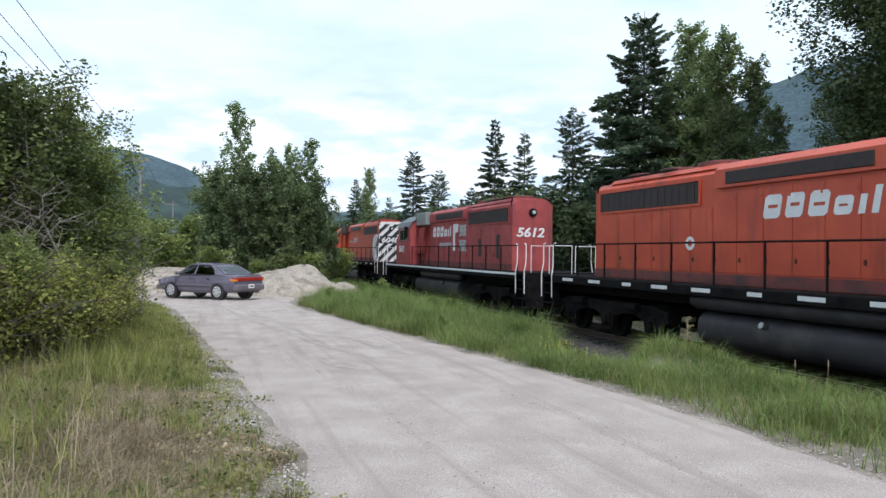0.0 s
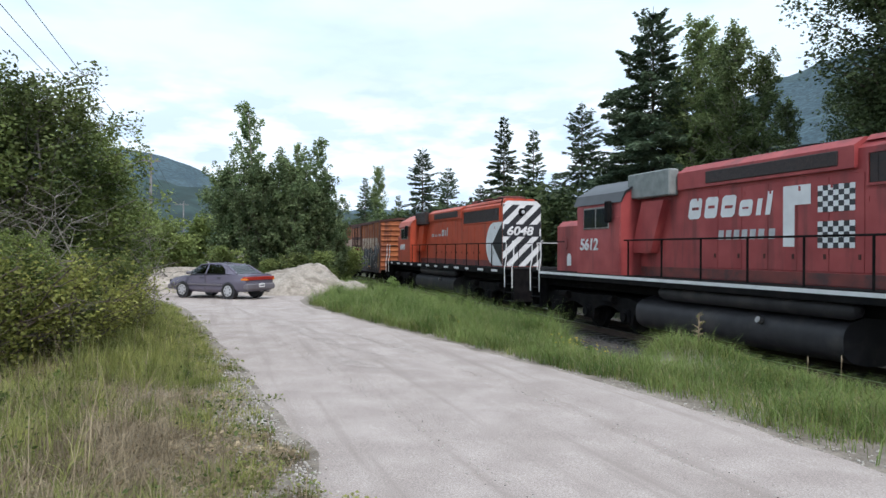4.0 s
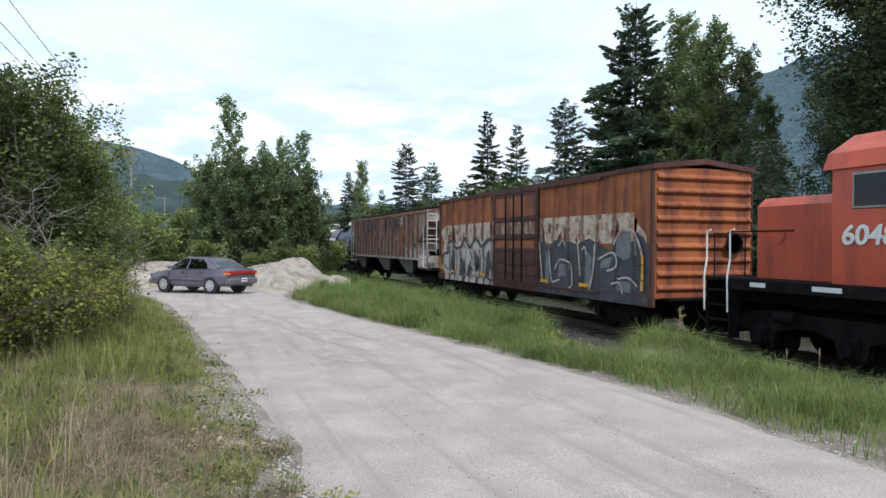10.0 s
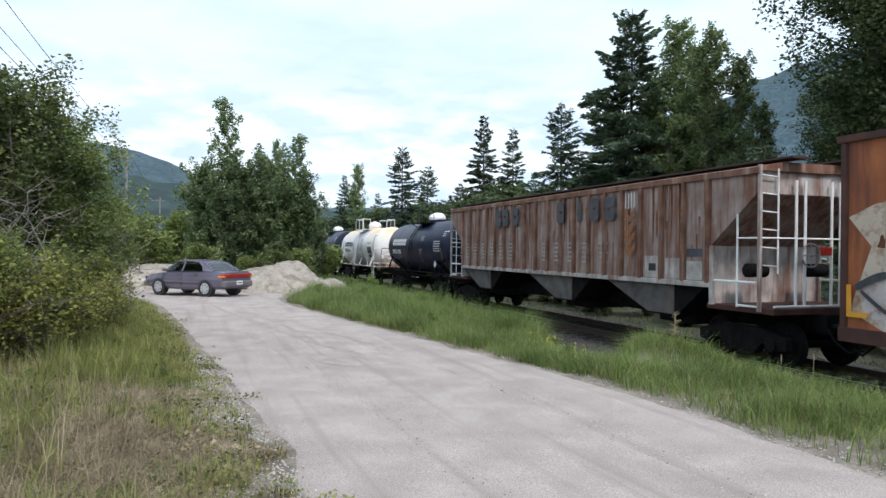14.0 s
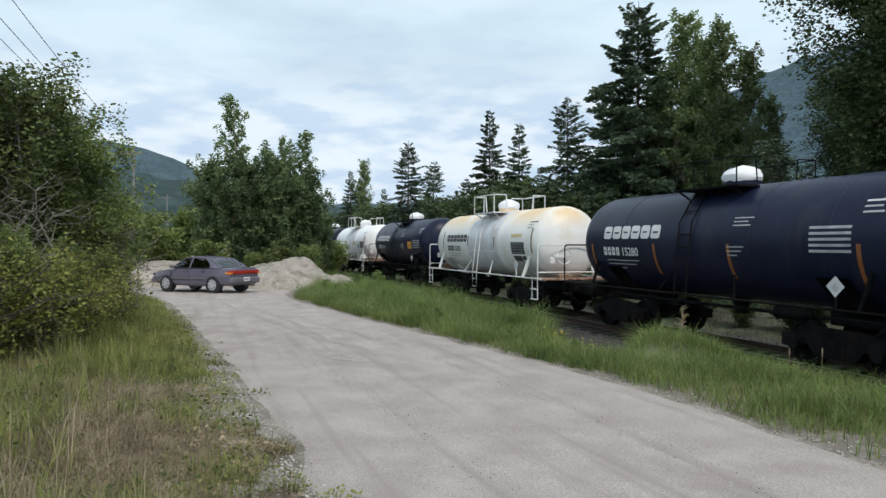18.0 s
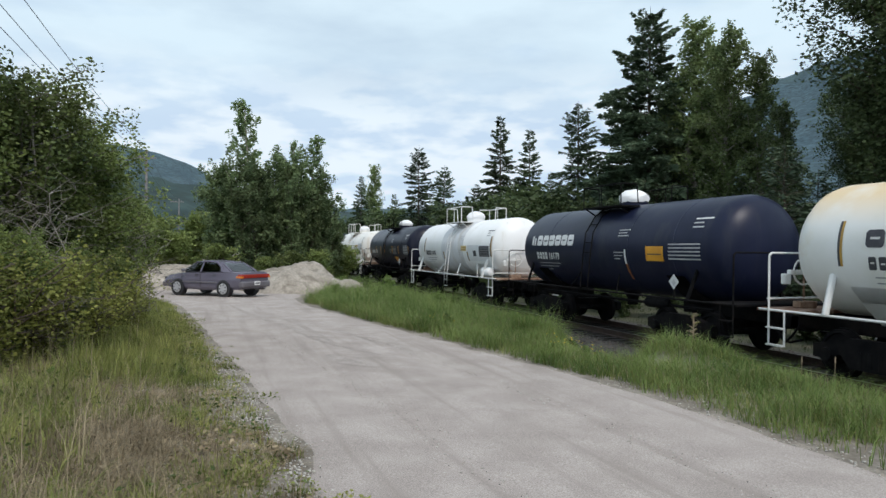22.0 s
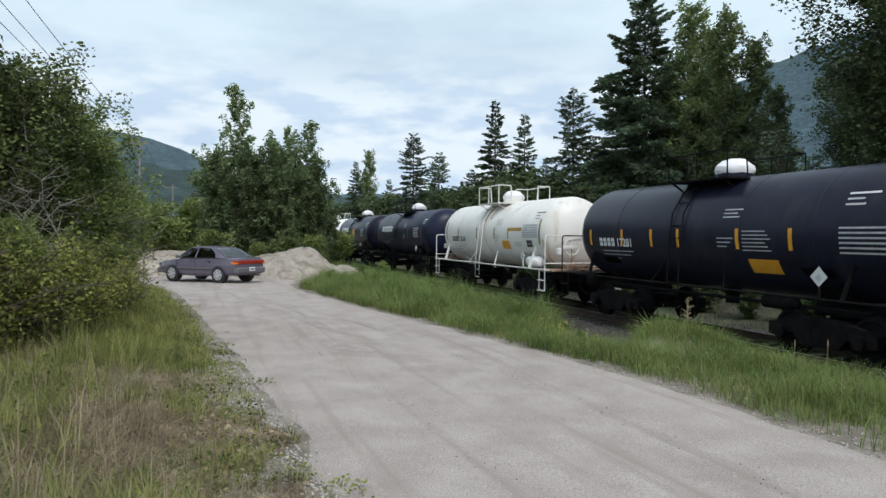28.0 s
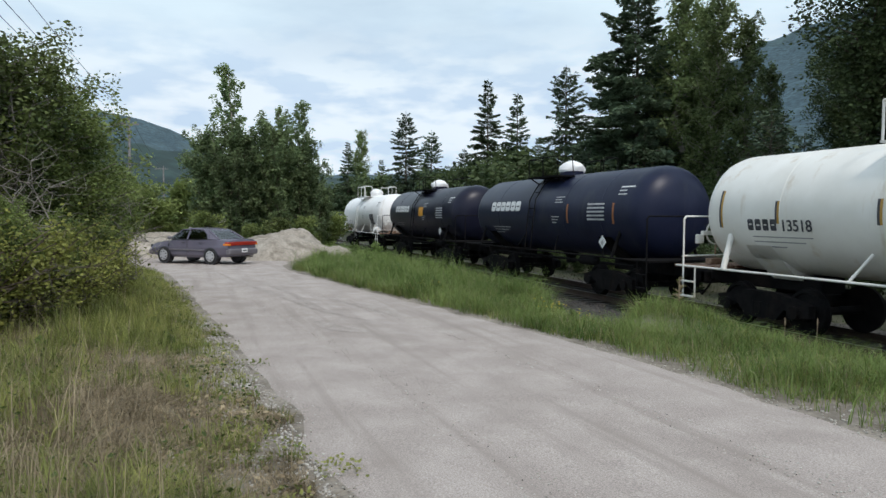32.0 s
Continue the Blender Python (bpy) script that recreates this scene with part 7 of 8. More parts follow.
def bare_shrub(label, h, seed, az, d, stems=9):
    """Dead arching stems with thin side twigs and no leaves."""
    r = np.random.RandomState(seed)
    t = thing("bare_shrub", label, "shrub")
    for k in range(stems):
        a, s = r.uniform(0, 6.28), Shape()
        lean = h * r.uniform(0.15, 0.45)
        pts = limb(s, (0.1 * math.cos(a), 0.1 * math.sin(a), -0.05), (lean * math.cos(a), lean * math.sin(a), h * r.uniform(0.6, 1.0)), 0.016, 0.005, 0.10 * h, r, 7, 5)
        for p in pts[2:]:
            for q in range(r.randint(2, 5)):
                b, ln = r.uniform(0, 6.28), r.uniform(0.25, 0.75)
                e = p + Vector((math.cos(b) * ln, math.sin(b) * ln, r.uniform(-0.1, 0.6) * ln))
                m = limb(s, p, e, 0.006, 0.002, 0.04, r, 3, 3)
                limb(s, m[2], m[2] + Vector(r.normal(size=3) * 0.16), 0.003, 0.0015, 0.02, r, 2, 3)
        part("stem", s, "greybark", t)
    return stand(t, az, d)


bare_shrub("leafless grey shrub tangled before the hedge", 2.9, 5, -15.6, 11.2)
bare_shrub("leafless grey shrub tangled before the hedge", 2.3, 6, -12.4, 11.8)
bare_shrub("leafless grey twigs arching from the hedge", 2.4, 7, -6.6, 15.2, 5)


# ---- grasses ----
def blades(place, count, seed, tall, wide, lean=0.35, near=1.0, tuft=1):
    """Bent grass blades: two quads each, narrowing to a point."""
    r = np.random.RandomState(seed)
    count -= count % tuft
    xy = np.repeat(np.array([place(r) for _ in range(count // tuft)]), tuft, 0) + (r.normal(size=(count, 2)) * 0.035 if tuft > 1 else 0)
    z = np.array([height(x, y) for x, y in xy])
    h = tall * r.uniform(0.45, 1.25, count) * np.repeat(r.uniform(0.65, 1.35, count // tuft), tuft)
    h *= near + (1 - near) * np.clip((-xy[:, 0] - 11) / 7, 0, 1)   # grazed shorter where the verge is narrow
    h *= 1 + 0.55 * np.exp(-((xy[:, 0] + 12.3) / 2.0) ** 2) * (xy[:, 1] > 6.5) * (near < 1)
    if near == 1.0:   # trodden short beside the road
        h *= np.array([0.40 + 0.60 * smooth01((road_edges(x)[0] - y - 0.1) / 1.3) for x, y in xy])
    h *= 0.9 + 0.5 * np.array([noise.noise((x * 0.9, y * 0.9, 40)) for x, y in xy])
    a = r.uniform(0, 2 * np.pi, count)
    d = np.stack([np.cos(a), np.sin(a)], 1)
    w = wide * r.uniform(0.7, 1.3, count)
    n = np.stack([-d[:, 1], d[:, 0]], 1) * w[:, None]
    k = lean * r.uniform(0.2, 1.6, count) * h
    v = np.zeros((count, 5, 3))
    v[:, 0, :2], v[:, 0, 2] = xy - n, z - 0.02
    v[:, 1, :2], v[:, 1, 2] = xy + n, z - 0.02
    m = xy + d * (k * 0.3)[:, None]
    v[:, 2, :2], v[:, 2, 2] = m + n * 0.7, z + h * 0.6
    v[:, 3, :2], v[:, 3, 2] = m - n * 0.7, z + h * 0.6
    v[:, 4, :2], v[:, 4, 2] = xy + d * k[:, None], z + h
    i = np.arange(count)[:, None] * 5
    f = np.concatenate([i + (0, 1, 2), i + (0, 2, 3), i + (3, 2, 4)])
    return v.reshape(-1, 3), f


def verge(r):
    """A spot on the verge: clumped, thin by the cinder gap and on the worn road edge."""
    while True:
        x = 4 - 42 * r.rand() ** 1.25
        right = road_edges(x)[1]
        y = right - 0.1 + ((9.6 if x > -13 else 9.0) - right) * r.rand()
        if x < -26 and y < right + 0.6:
            continue
        p = 0.80 + 0.9 * noise.noise((x * 0.8, y * 0.8, 5)) + 0.5 * noise.noise((x * 2.6, y * 2.6, 8))
        p -= 2.4 * math.exp(-((x + 17.0) / 2.2) ** 2 - ((y - 9.3) / 1.3) ** 2)
        p -= 1.8 * math.exp(-((x + 1.67 * y - 0.3) / 1.25) ** 2) * smooth01((y - right - 1.0) / 0.7)
        p -= 0.30 * smooth01((right + 0.25 - y) / 0.3)
        if x > -8.5:
            p -= 0.25 * smooth01((right + 0.6 - y) / 0.5) * (0.5 + 1.5 * noise.noise((x * 1.3, 2, 2))) + 0.5 * smooth01((y - 8.8) / 0.8)
        if r.rand() < p:
            return x, y


def bank(r):
    """A spot on the bank: patchy, thin by the road."""
    while True:
        d, a = 3.2 + 25 * r.rand() ** 1.45, radians(r.uniform(-19, 9))
        x, y = -d * math.cos(a), d * math.sin(a)
        left = road_edges(x)[0]
        if y > left + 0.02 + 0.35 * noise.noise((x * 1.6, 4.0, 1.0)):
            continue
        p = 1.0 + 0.8 * noise.noise((x * 0.7, y * 0.7, 2)) + 0.6 * noise.noise((x * 2.3, y * 2.3, 4))
        p -= (0.50 if x > -13 else 0.2) * smooth01((y - left + 0.85) / 0.8)
        if r.rand() < p:
            return x, y


def green_bank(r):
    while True:
        x, y = bank(r)
        k = smooth01((-x - 4) / 9) * 0.55 + 0.30 + 1.0 * noise.noise((x * 0.9, y * 0.9, 9)) + 0.25 * smooth01((-1.5 - y) / 2)
        if r.rand() < k:
            return x, y


def dry_bank(r):
    """Where the bank has dried out: patches, mostly towards the camera."""
    while True:
        x, y = bank(r)
        if r.rand() < 0.5 + 1.3 * noise.noise((x * 0.9, y * 0.9, 31)) + 0.30 * smooth01((x + 9) / 4):
            return x, y


def field(name, label, material, sets):
    vs, fs, k = [], [], 0
    for v, f in sets:
        vs.append(v)
        fs.append(f + k)
        k += len(v)
    tagged(new(name, raw_mesh(name, np.concatenate(vs), np.concatenate(fs), material)), label, "grass", kind="stuff")


field("verge_grass", "tall lush green grass between road and track", "grass", [blades(verge, 120000, 1, 0.38, 0.0042, 1.3, 0.56, 5), blades(verge, 24000, 2, 0.62, 0.0038, 0.8, 0.48)])
field("verge_dry_grass", "straw-coloured stalks among the verge grass", "grass_dry", [blades(verge, 18000, 3, 0.36, 0.0028, 1.0, 0.62)])
field("verge_mid_grass", "yellow-green grass along the road's edge", "grass_mid", [blades(verge, 60000, 7, 0.30, 0.0038, 1.4, 0.62)])
field("bank_grass", "mixed green grass on the bank", "grass_mid", [blades(green_bank, 56000, 4, 0.24, 0.0042, 0.9, 1.0, 9), blades(lambda r: (lambda x: (x, road_edges(x)[0] - 0.1 - 1.9 * r.rand()))(-9 - 17 * r.rand()), 18000, 14, 0.38, 0.004, 0.6)])
field("bank_dry_grass", "dry straw-coloured grass on the bank", "grass_dry", [blades(dry_bank, 30000, 5, 0.15, 0.0036, 1.8, 1.0, 10), blades(dry_bank, 12000, 15, 0.10, 0.0045, 4.5), blades(bank, 40000, 17, 0.12, 0.0034, 2.6), blades(bank, 2500, 16, 0.55, 0.0026, 0.5)])
# far grass takes the dark leaf colour to paint in shade from trees and train
field("far_grass", "green grass along the far side of the track, darkened for shade", "leaf_dark", [blades(lambda r: (6 - 60 * r.rand(), 14.9 + 6 * r.rand() ** 1.3), 22000, 6, 0.34, 0.010)])
rs = np.random.RandomState(18)
for i in range(44):
    x, y = 8 - 1.5 * i + rs.uniform(-0.6, 0.6), rs.uniform(16.6, 18.2)
    c = copy_thing(hedge, Matrix())
    c.matrix_basis = Matrix.Translation((x, y, height(x, y))) @ Matrix.Rotation(rs.uniform(0, 6), 4, "Z") @ Matrix.Scale(rs.uniform(0.22, 0.36), 4)


def pebbles(name, label, count, place, size, seed, material):
    vs, fs = chips(count, place, size, seed)
    vs[:, 2] += 0.004
    tagged(new(name, raw_mesh(name, vs, fs, material)), label, "stones", kind="stuff")


pebbles("road_pebbles", "loose pale pebbles along the road", 900, lambda r: (lambda x: (x, road_edges(x)[r.randint(2)] + r.normal() * 0.25))(-2.5 - 14 * r.rand() ** 1.4), 0.010, 31, "palestone")
pebbles("bank_pebbles", "pale stones scattered in the bank", 3800, lambda r: (lambda x: (x, road_edges(x)[0] + 0.15 - 1.7 * r.rand() ** 1.5))(-3.0 - 10 * r.rand() ** 1.3), 0.010, 32, "palestone")


def edge_spot(r):
    """Where low weeds creep out over the road's edge."""
    while True:
        x = -3.4 - 17 * r.rand() ** 1.2
        y = road_edges(x)[0] + 0.42 - 1.3 * r.rand()
        if noise.noise((x * 1.5, y * 1.5, 12)) > 0.05 + 0.35 * smooth01((y - road_edges(x)[0]) / 0.4):
            return x, y


def ground_cover(name, label, count, place, seed, size, tall, material):
    """Low broad leaves close to the soil."""
    r = np.random.RandomState(seed)
    c = np.array([(x, y, height(x, y) + 0.03 + tall * r.rand() ** 2) for x, y in (place(r) for _ in range(count))])
    vs, fs = leaves(c, size * r.uniform(0.6, 1.4, count), r, 0.5)
    tagged(new(name, raw_mesh(name, vs, fs, material)), label, "weeds", kind="stuff")


ground_cover("creeping_weeds", "low green weeds creeping over the road's edge", 3600, edge_spot, 61, 0.022, 0.05, "grass_mid")
ground_cover("bank_weeds", "small broad-leaved weeds among the bank grass", 6000, green_bank, 62, 0.030, 0.16, "grass")
ground_cover("dead_leaves", "dry brown leaves and straw on the bank", 7000, dry_bank, 63, 0.032, 0.03, "grass_dry")
pebbles("road_grit", "pale grit lying loose on the road", 5000, lambda r: (lambda x, f: (x, road_edges(x)[0] * (1 - f) + road_edges(x)[1] * f))(-3.0 - 13 * r.rand() ** 1.6, r.rand()), 0.0065, 33, "palestone")
pebbles("dark_grit", "darker grit lying loose on the road", 1500, lambda r: (lambda x, f: (x, road_edges(x)[0] * (1 - f) + road_edges(x)[1] * f))(-3.0 - 13 * r.rand() ** 1.3, r.rand()), 0.0042, 34, "stone")


# tyre marks pressed into the gravel
def tyre_mark(pts, w):
    vs, fs = [], []
    n = 26
    P = [Vector((p[0], p[1], 0)) for p in pts]
    line = []
    for k in range(n + 1):
        f = k / n * (len(P) - 1)
        i = min(int(f), len(P) - 2)
        a, b = P[max(i - 1, 0)], P[i]
        c, d = P[i + 1], P[min(i + 2, len(P) - 1)]
        t = f - i
        line.append(0.5 * ((2 * b) + (c - a) * t + (2 * a - 5 * b + 4 * c - d) * t * t + (3 * b - a - 3 * c + d) * t ** 3))
    for k, p in enumerate(line):
        d = (line[min(k + 1, n)] - line[max(k - 1, 0)]).normalized()
        h = w * (0.3 + 0.7 * math.sin(math.pi * k / n)) * (0.8 + 0.5 * noise.noise((p.x * 2, p.y * 2, 3)))
        for q in (-0.5, 0.5):
            x, y = p.x - d.y * h * q, p.y + d.x * h * q
            vs.append((x, y, road_top(x, y) + 0.004))
    fs = [(2 * i, 2 * i + 1, 2 * i + 3, 2 * i + 2) for i in range(n)]
    tagged(new("tyre_mark", raw_mesh("tyre_mark", vs, fs, "track_mark")), "darker tyre mark in the gravel", "tyre mark", "tyre marks", "structure")


for pts, w in (([(-24.5, 0.6), (-20, 1.1), (-16.6, 1.7), (-14.3, 2.02), (-12.9, 2.24), (-11.26, 2.74)], 0.26), ([(-20.0, 1.6), (-17.5, 1.95), (-15.66, 2.12), (-13.07, 2.27)], 0.18), ([(-15.6, 2.6), (-14.2, 3.0), (-12.99, 3.32), (-11.76, 3.42)], 0.24), ([(-11.6, 1.9), (-10.7, 2.08), (-10.1, 2.4)], 0.40)):
    tyre_mark(pts, w)
# weeds on the verge
weed = stand(broadleaf("verge_weed", "leafy green weed on the verge", 0.80, 0.36, 51, "grass", 0.07, 600, 5, 0.05, "bark", 24, category="weed"), 14, 30)
rs = np.random.RandomState(77)
for i in range(20):
    x = -19 - 20 * rs.rand()
    y = road_edges(x)[1] + 0.7 + 3.2 * rs.rand()
    c = copy_thing(weed, Matrix())
    c.matrix_basis = Matrix.Translation((x, y, height(x, y))) @ Matrix.Rotation(rs.uniform(0, 6), 4, "Z") @ Matrix.Scale(rs.uniform(0.45, 0.8), 4)
for x, y, k in ((-13.3, 9.6, 0.9), (-12.6, 9.3, 0.7), (-12.0, 8.9, 0.6), (-11.6, 9.2, 0.7), (-13.0, 8.8, 0.6), (-10.9, 6.1, 0.30), (-10.4, 6.3, 0.26), (-15.1, 5.2, 0.45), (-10.1, 5.9, 0.24)):
    c = copy_thing(weed, Matrix())
    c.matrix_basis = Matrix.Translation((x, y, height(x, y))) @ Matrix.Scale(k, 4)
for i in range(12):
    d, a = 6 + 12 * rs.rand(), rs.uniform(-15, 2)
    x, y = -d * math.cos(radians(a)), d * math.sin(radians(a))
    if y < road_edges(x)[0] - 0.3:
        c = copy_thing(weed, Matrix())
        c.matrix_basis = Matrix.Translation((x, y, height(x, y))) @ Matrix.Rotation(rs.uniform(0, 6), 4, "Z") @ Matrix.Scale(rs.uniform(0.16, 0.30), 4)
# yellow flower heads
vs, fs = leaves(np.array([(x, y, height(x, y) + z) for x, y, z in ((-10.5 + 1.4 * a, 6.1 + 0.9 * b, 0.14 + 0.16 * c) for a, b, c in np.random.RandomState(3).rand(60, 3) - (0.5, 0.5, 0))] + [(x, y, height(x, y) + z) for x, y, z in ((-15.2 + 0.6 * a, 5.1 + 0.5 * b, 0.2 + 0.15 * c) for a, b, c in np.random.RandomState(4).rand(30, 3) - (0.5, 0.5, 0))]), [0.028] * 90, np.random.RandomState(5), 0.4, 0, 1.0)
tagged(new("yellow_flowers", raw_mesh("yellow_flowers", vs, fs, "yellowflower")), "small yellow flowers in the verge", "flowers", kind="stuff")
# one tall thin weed on the crest of the hump, gone to seed
stand(broadleaf("tall_weed", "tall thin weed with pale seed heads", 0.62, 0.11, 57, "leaf_yellow", 0.024, 120, 2, 0.45, "drystalk", 18, category="weed", tuft=0.8), 38.6, 12.2)
# dry upright stalks
for k, (x, y, h) in enumerate(((-9.2, 9.5, 0.95), (-9.0, 9.6, 0.7), (-8.9, 9.9, 1.0), (-9.6, 9.2, 0.6), (-8.2, 9.3, 0.5), (-7.9, 9.8, 0.55))):
    solid("dry_stalk", Shape().rod([(0, 0, -0.05), (0.03 * (-1) ** k, 0.01, h * 0.6), (0.05 * (-1) ** k, 0, h)], 0.006, 5).lathe([(h - 0.02, 0.006), (h + 0.04, 0.014), (h + 0.12, 0.004)], 6, "z", (0.05 * (-1) ** k, 0, 0)), "drystalk", "dry brown stalk standing in the verge", "weed", "dry stalks", at=Matrix.Translation((x, y, height(x, y))))


# ---- sand heaps ----
def heap(name, label, x, y, lx, ly, h, seed, turn=0.0):
    n = 44
    vs, fs = [], []
    for i in range(n):
        for j in range(n):
            a, b = -1.15 + 2.3 * i / (n - 1), -1.15 + 2.3 * j / (n - 1)
            r = math.hypot(a, b) * (1 + 0.22 * noise.noise((a * 1.7, b * 1.7, seed)))
            z = h * max(0.0, 1 - r ** 2.6) * (1 + 0.45 * noise.noise((a * 2.1, b * 2.1, seed + 5))) + 0.10 * h * noise.noise((a * 6, b * 6, seed + 9)) + 0.05 * h * noise.noise((a * 15, b * 15, seed + 2))
            px, py = a * lx * math.cos(turn) - b * ly * math.sin(turn), a * lx * math.sin(turn) + b * ly * math.cos(turn)
            vs.append((px, py, z if r < 1.05 else -0.35))
    fs = [(i * n + j, (i + 1) * n + j, (i + 1) * n + j + 1, i * n + j + 1) for i in range(n - 1) for j in range(n - 1)]
    me = raw_mesh(name, vs, fs, "sand")
    me.polygons.foreach_set("use_smooth", [True] * len(me.polygons))
    ob = tagged(new(name, me), label, "sand mound")
    ob.matrix_basis = Matrix.Translation((x, y, height(x, y) - 0.02))


heap("sand_mound", "pale heap of tipped sand behind the car", -33.4, 4.0, 3.2, 2.7, 1.2, 2)
heap("sand_mound", "low pale heap of sand and soil", -37.5, -2.0, 3.0, 4.6, 1.0, 7)
heap("sand_mound", "small pale spill of sand", -30.2, 5.9, 1.5, 1.2, 0.55, 4)


# ---- the parked car ----
def parked_car(at):
    """Four-door saloon. Local x: towards its nose; y to its left; z up from the road."""
    v = thing("saloon_car", "grey-mauve four-door saloon parked by the road", "car", at)

    def loft(rings):
        n = len(rings[0][1])
        vs = [(x, y, z) for x, ring in rings for y, z in ring]
        fs = [(k * n + i, k * n + (i + 1) % n, (k + 1) * n + (i + 1) % n, (k + 1) * n + i) for k in range(len(rings) - 1) for i in range(n)]
        return Shape().add(vs, fs + [tuple(range(n - 1, -1, -1)), tuple((len(rings) - 1) * n + i for i in range(n))])

    def ring(w, z0, z1, belt=0.62):
        m = z0 + (z1 - z0) * belt
        half = [(0, z0), (w * 0.86, z0), (w * 0.96, z0 + 0.10), (w, m - 0.05), (w * 0.985, m + 0.03), (w * 0.93, z1 - 0.03), (w * 0.80, z1), (0, z1 + 0.015)]
        return half + [(-y, z) for y, z in reversed(half[1:-1])]

    body = [(-2.12, ring(0.70, 0.42, 0.80)), (-2.08, ring(0.78, 0.32, 0.93)), (-1.95, ring(0.82, 0.28, 0.965)), (-1.5, ring(0.84, 0.26, 0.97)), (-1.0, ring(0.845, 0.24, 0.955)),
            (0.0, ring(0.845, 0.22, 0.93)), (0.75, ring(0.84, 0.23, 0.91)), (1.3, ring(0.83, 0.25, 0.86)), (1.8, ring(0.80, 0.28, 0.78)), (2.05, ring(0.74, 0.32, 0.70)), (2.13, ring(0.64, 0.40, 0.62))]
    part("body", loft(body), "carpaint", v)

    def cring(wb, wt, z0, z1):
        half = [(0, z0), (wb, z0), (wb - 0.01, z0 + 0.03), (wt + 0.02, z1 - 0.05), (wt - 0.04, z1), (0, z1 + 0.02)]
        return half + [(-y, z) for y, z in reversed(half[1:-1])]

    part("roof", loft([(-0.98, cring(0.56, 0.53, 1.25, 1.27)), (-0.86, cring(0.60, 0.57, 1.285, 1.32)), (-0.60, cring(0.62, 0.58, 1.32, 1.362)), (-0.25, cring(0.63, 0.58, 1.33, 1.385)), (0.05, cring(0.63, 0.58, 1.33, 1.382)), (0.28, cring(0.61, 0.56, 1.31, 1.350)), (0.42, cring(0.58, 0.54, 1.28, 1.30))]), "carpaint", v)
    part("interior", Shape().box(-1.45, 0.95, -0.70, 0.70, 0.80, 0.955, 0.02), "seat", v)
    for x in (-0.75, 0.1):
        for g in (-1, 1):
            part("seat_back", Shape().prism([(x, 0.95), (x + 0.14, 0.95), (x + 0.02, 1.20), (x - 0.10, 1.20)], min(g * 0.12, g * 0.55), max(g * 0.12, g * 0.55), "y"), "seat", v)
    for g in (-1, 1):
        for pts, w in (([(1.06, 0.73, 0.92), (0.36, 0.575, 1.33)], 0.028), ([(0.0, 0.795, 0.93), (-0.03, 0.605, 1.34)], 0.035), ([(-1.10, 0.77, 0.95), (-1.02, 0.70, 1.13), (-0.72, 0.60, 1.32)], 0.045), ([(-1.55, 0.68, 0.965), (-0.93, 0.56, 1.29)], 0.042)):
            part("pillar", Shape().rod([(x, g * y, z) for x, y, z in pts], w, 8), "carpaint", v)
        part("quarter_panel", Shape().add([(-1.55, g * 0.70, 0.955), (-1.08, g * 0.785, 0.955), (-1.0, g * 0.715, 1.12), (-0.74, g * 0.615, 1.31), (-0.95, g * 0.57, 1.28)] + [(-1.55, g * 0.67, 0.955), (-1.08, g * 0.755, 0.955), (-1.0, g * 0.685, 1.12), (-0.74, g * 0.585, 1.31), (-0.95, g * 0.54, 1.28)],
                                          [(0, 1, 2, 3, 4), (9, 8, 7, 6, 5)] + [(i, (i + 1) % 5, 5 + (i + 1) % 5, 5 + i) for i in range(5)]), "carpaint", v)
    for g in (-1, 1):
        def pane(pts):
            return Shape().add([(x, g * (0.795 - (z - 0.93) * 0.42 + 0.006), z) for x, z in pts] + [(x, g * (0.795 - (z - 0.93) * 0.42 - 0.012), z) for x, z in pts],
                               [tuple(range(len(pts))), tuple(range(2 * len(pts) - 1, len(pts) - 1, -1))] + [(i, (i + 1) % len(pts), len(pts) + (i + 1) % len(pts), len(pts) + i) for i in range(len(pts))])
        part("side_window", pane([(0.92, 0.96), (0.36, 1.30), (0.02, 1.325), (0.02, 0.96)]), "tint", v, "tinted front side window")
        part("side_window", pane([(-0.06, 0.96), (-0.06, 1.325), (-0.62, 1.31), (-0.90, 1.17), (-1.02, 0.97)]), "tint", v, "tinted rear side window")
        part("door_seam", Shape().box(-0.03, -0.015, g * 0.846 - 0.004, g * 0.846 + 0.004, 0.34, 0.92), "black", v)
        part("door_seam", Shape().box(0.98, 0.995, g * 0.842 - 0.004, g * 0.842 + 0.004, 0.34, 0.88), "black", v)
        part("side_moulding", Shape().box(-0.9, 0.95, g * 0.848 - 0.012, g * 0.848 + 0.012, 0.50, 0.56, 0.006), "carlow", v)
        for x in (0.12, -0.82):
            part("door_handle", Shape().box(x, x + 0.15, g * 0.845 - 0.015, g * 0.845 + 0.015, 0.80, 0.83, 0.005), "black", v)
        part("door_mirror", Shape().box(0.72, 0.86, g * 0.94 - 0.09, g * 0.94 + 0.09, 0.93, 1.05, 0.03), "carlow", v)
        part("tail_light", Shape().box(-2.145, -1.93, min(g * 0.42, g * 0.80), max(g * 0.42, g * 0.80), 0.72, 0.87, 0.02), "redlens", v, "red tail light")
        part("turn_signal", Shape().box(-2.15, -1.86, min(g * 0.70, g * 0.818), max(g * 0.70, g * 0.818), 0.725, 0.80, 0.01), "amberlens", v)
        part("head_light", Shape().box(1.98, 2.10, min(g * 0.42, g * 0.72), max(g * 0.42, g * 0.72), 0.58, 0.70, 0.02), "glass", v)
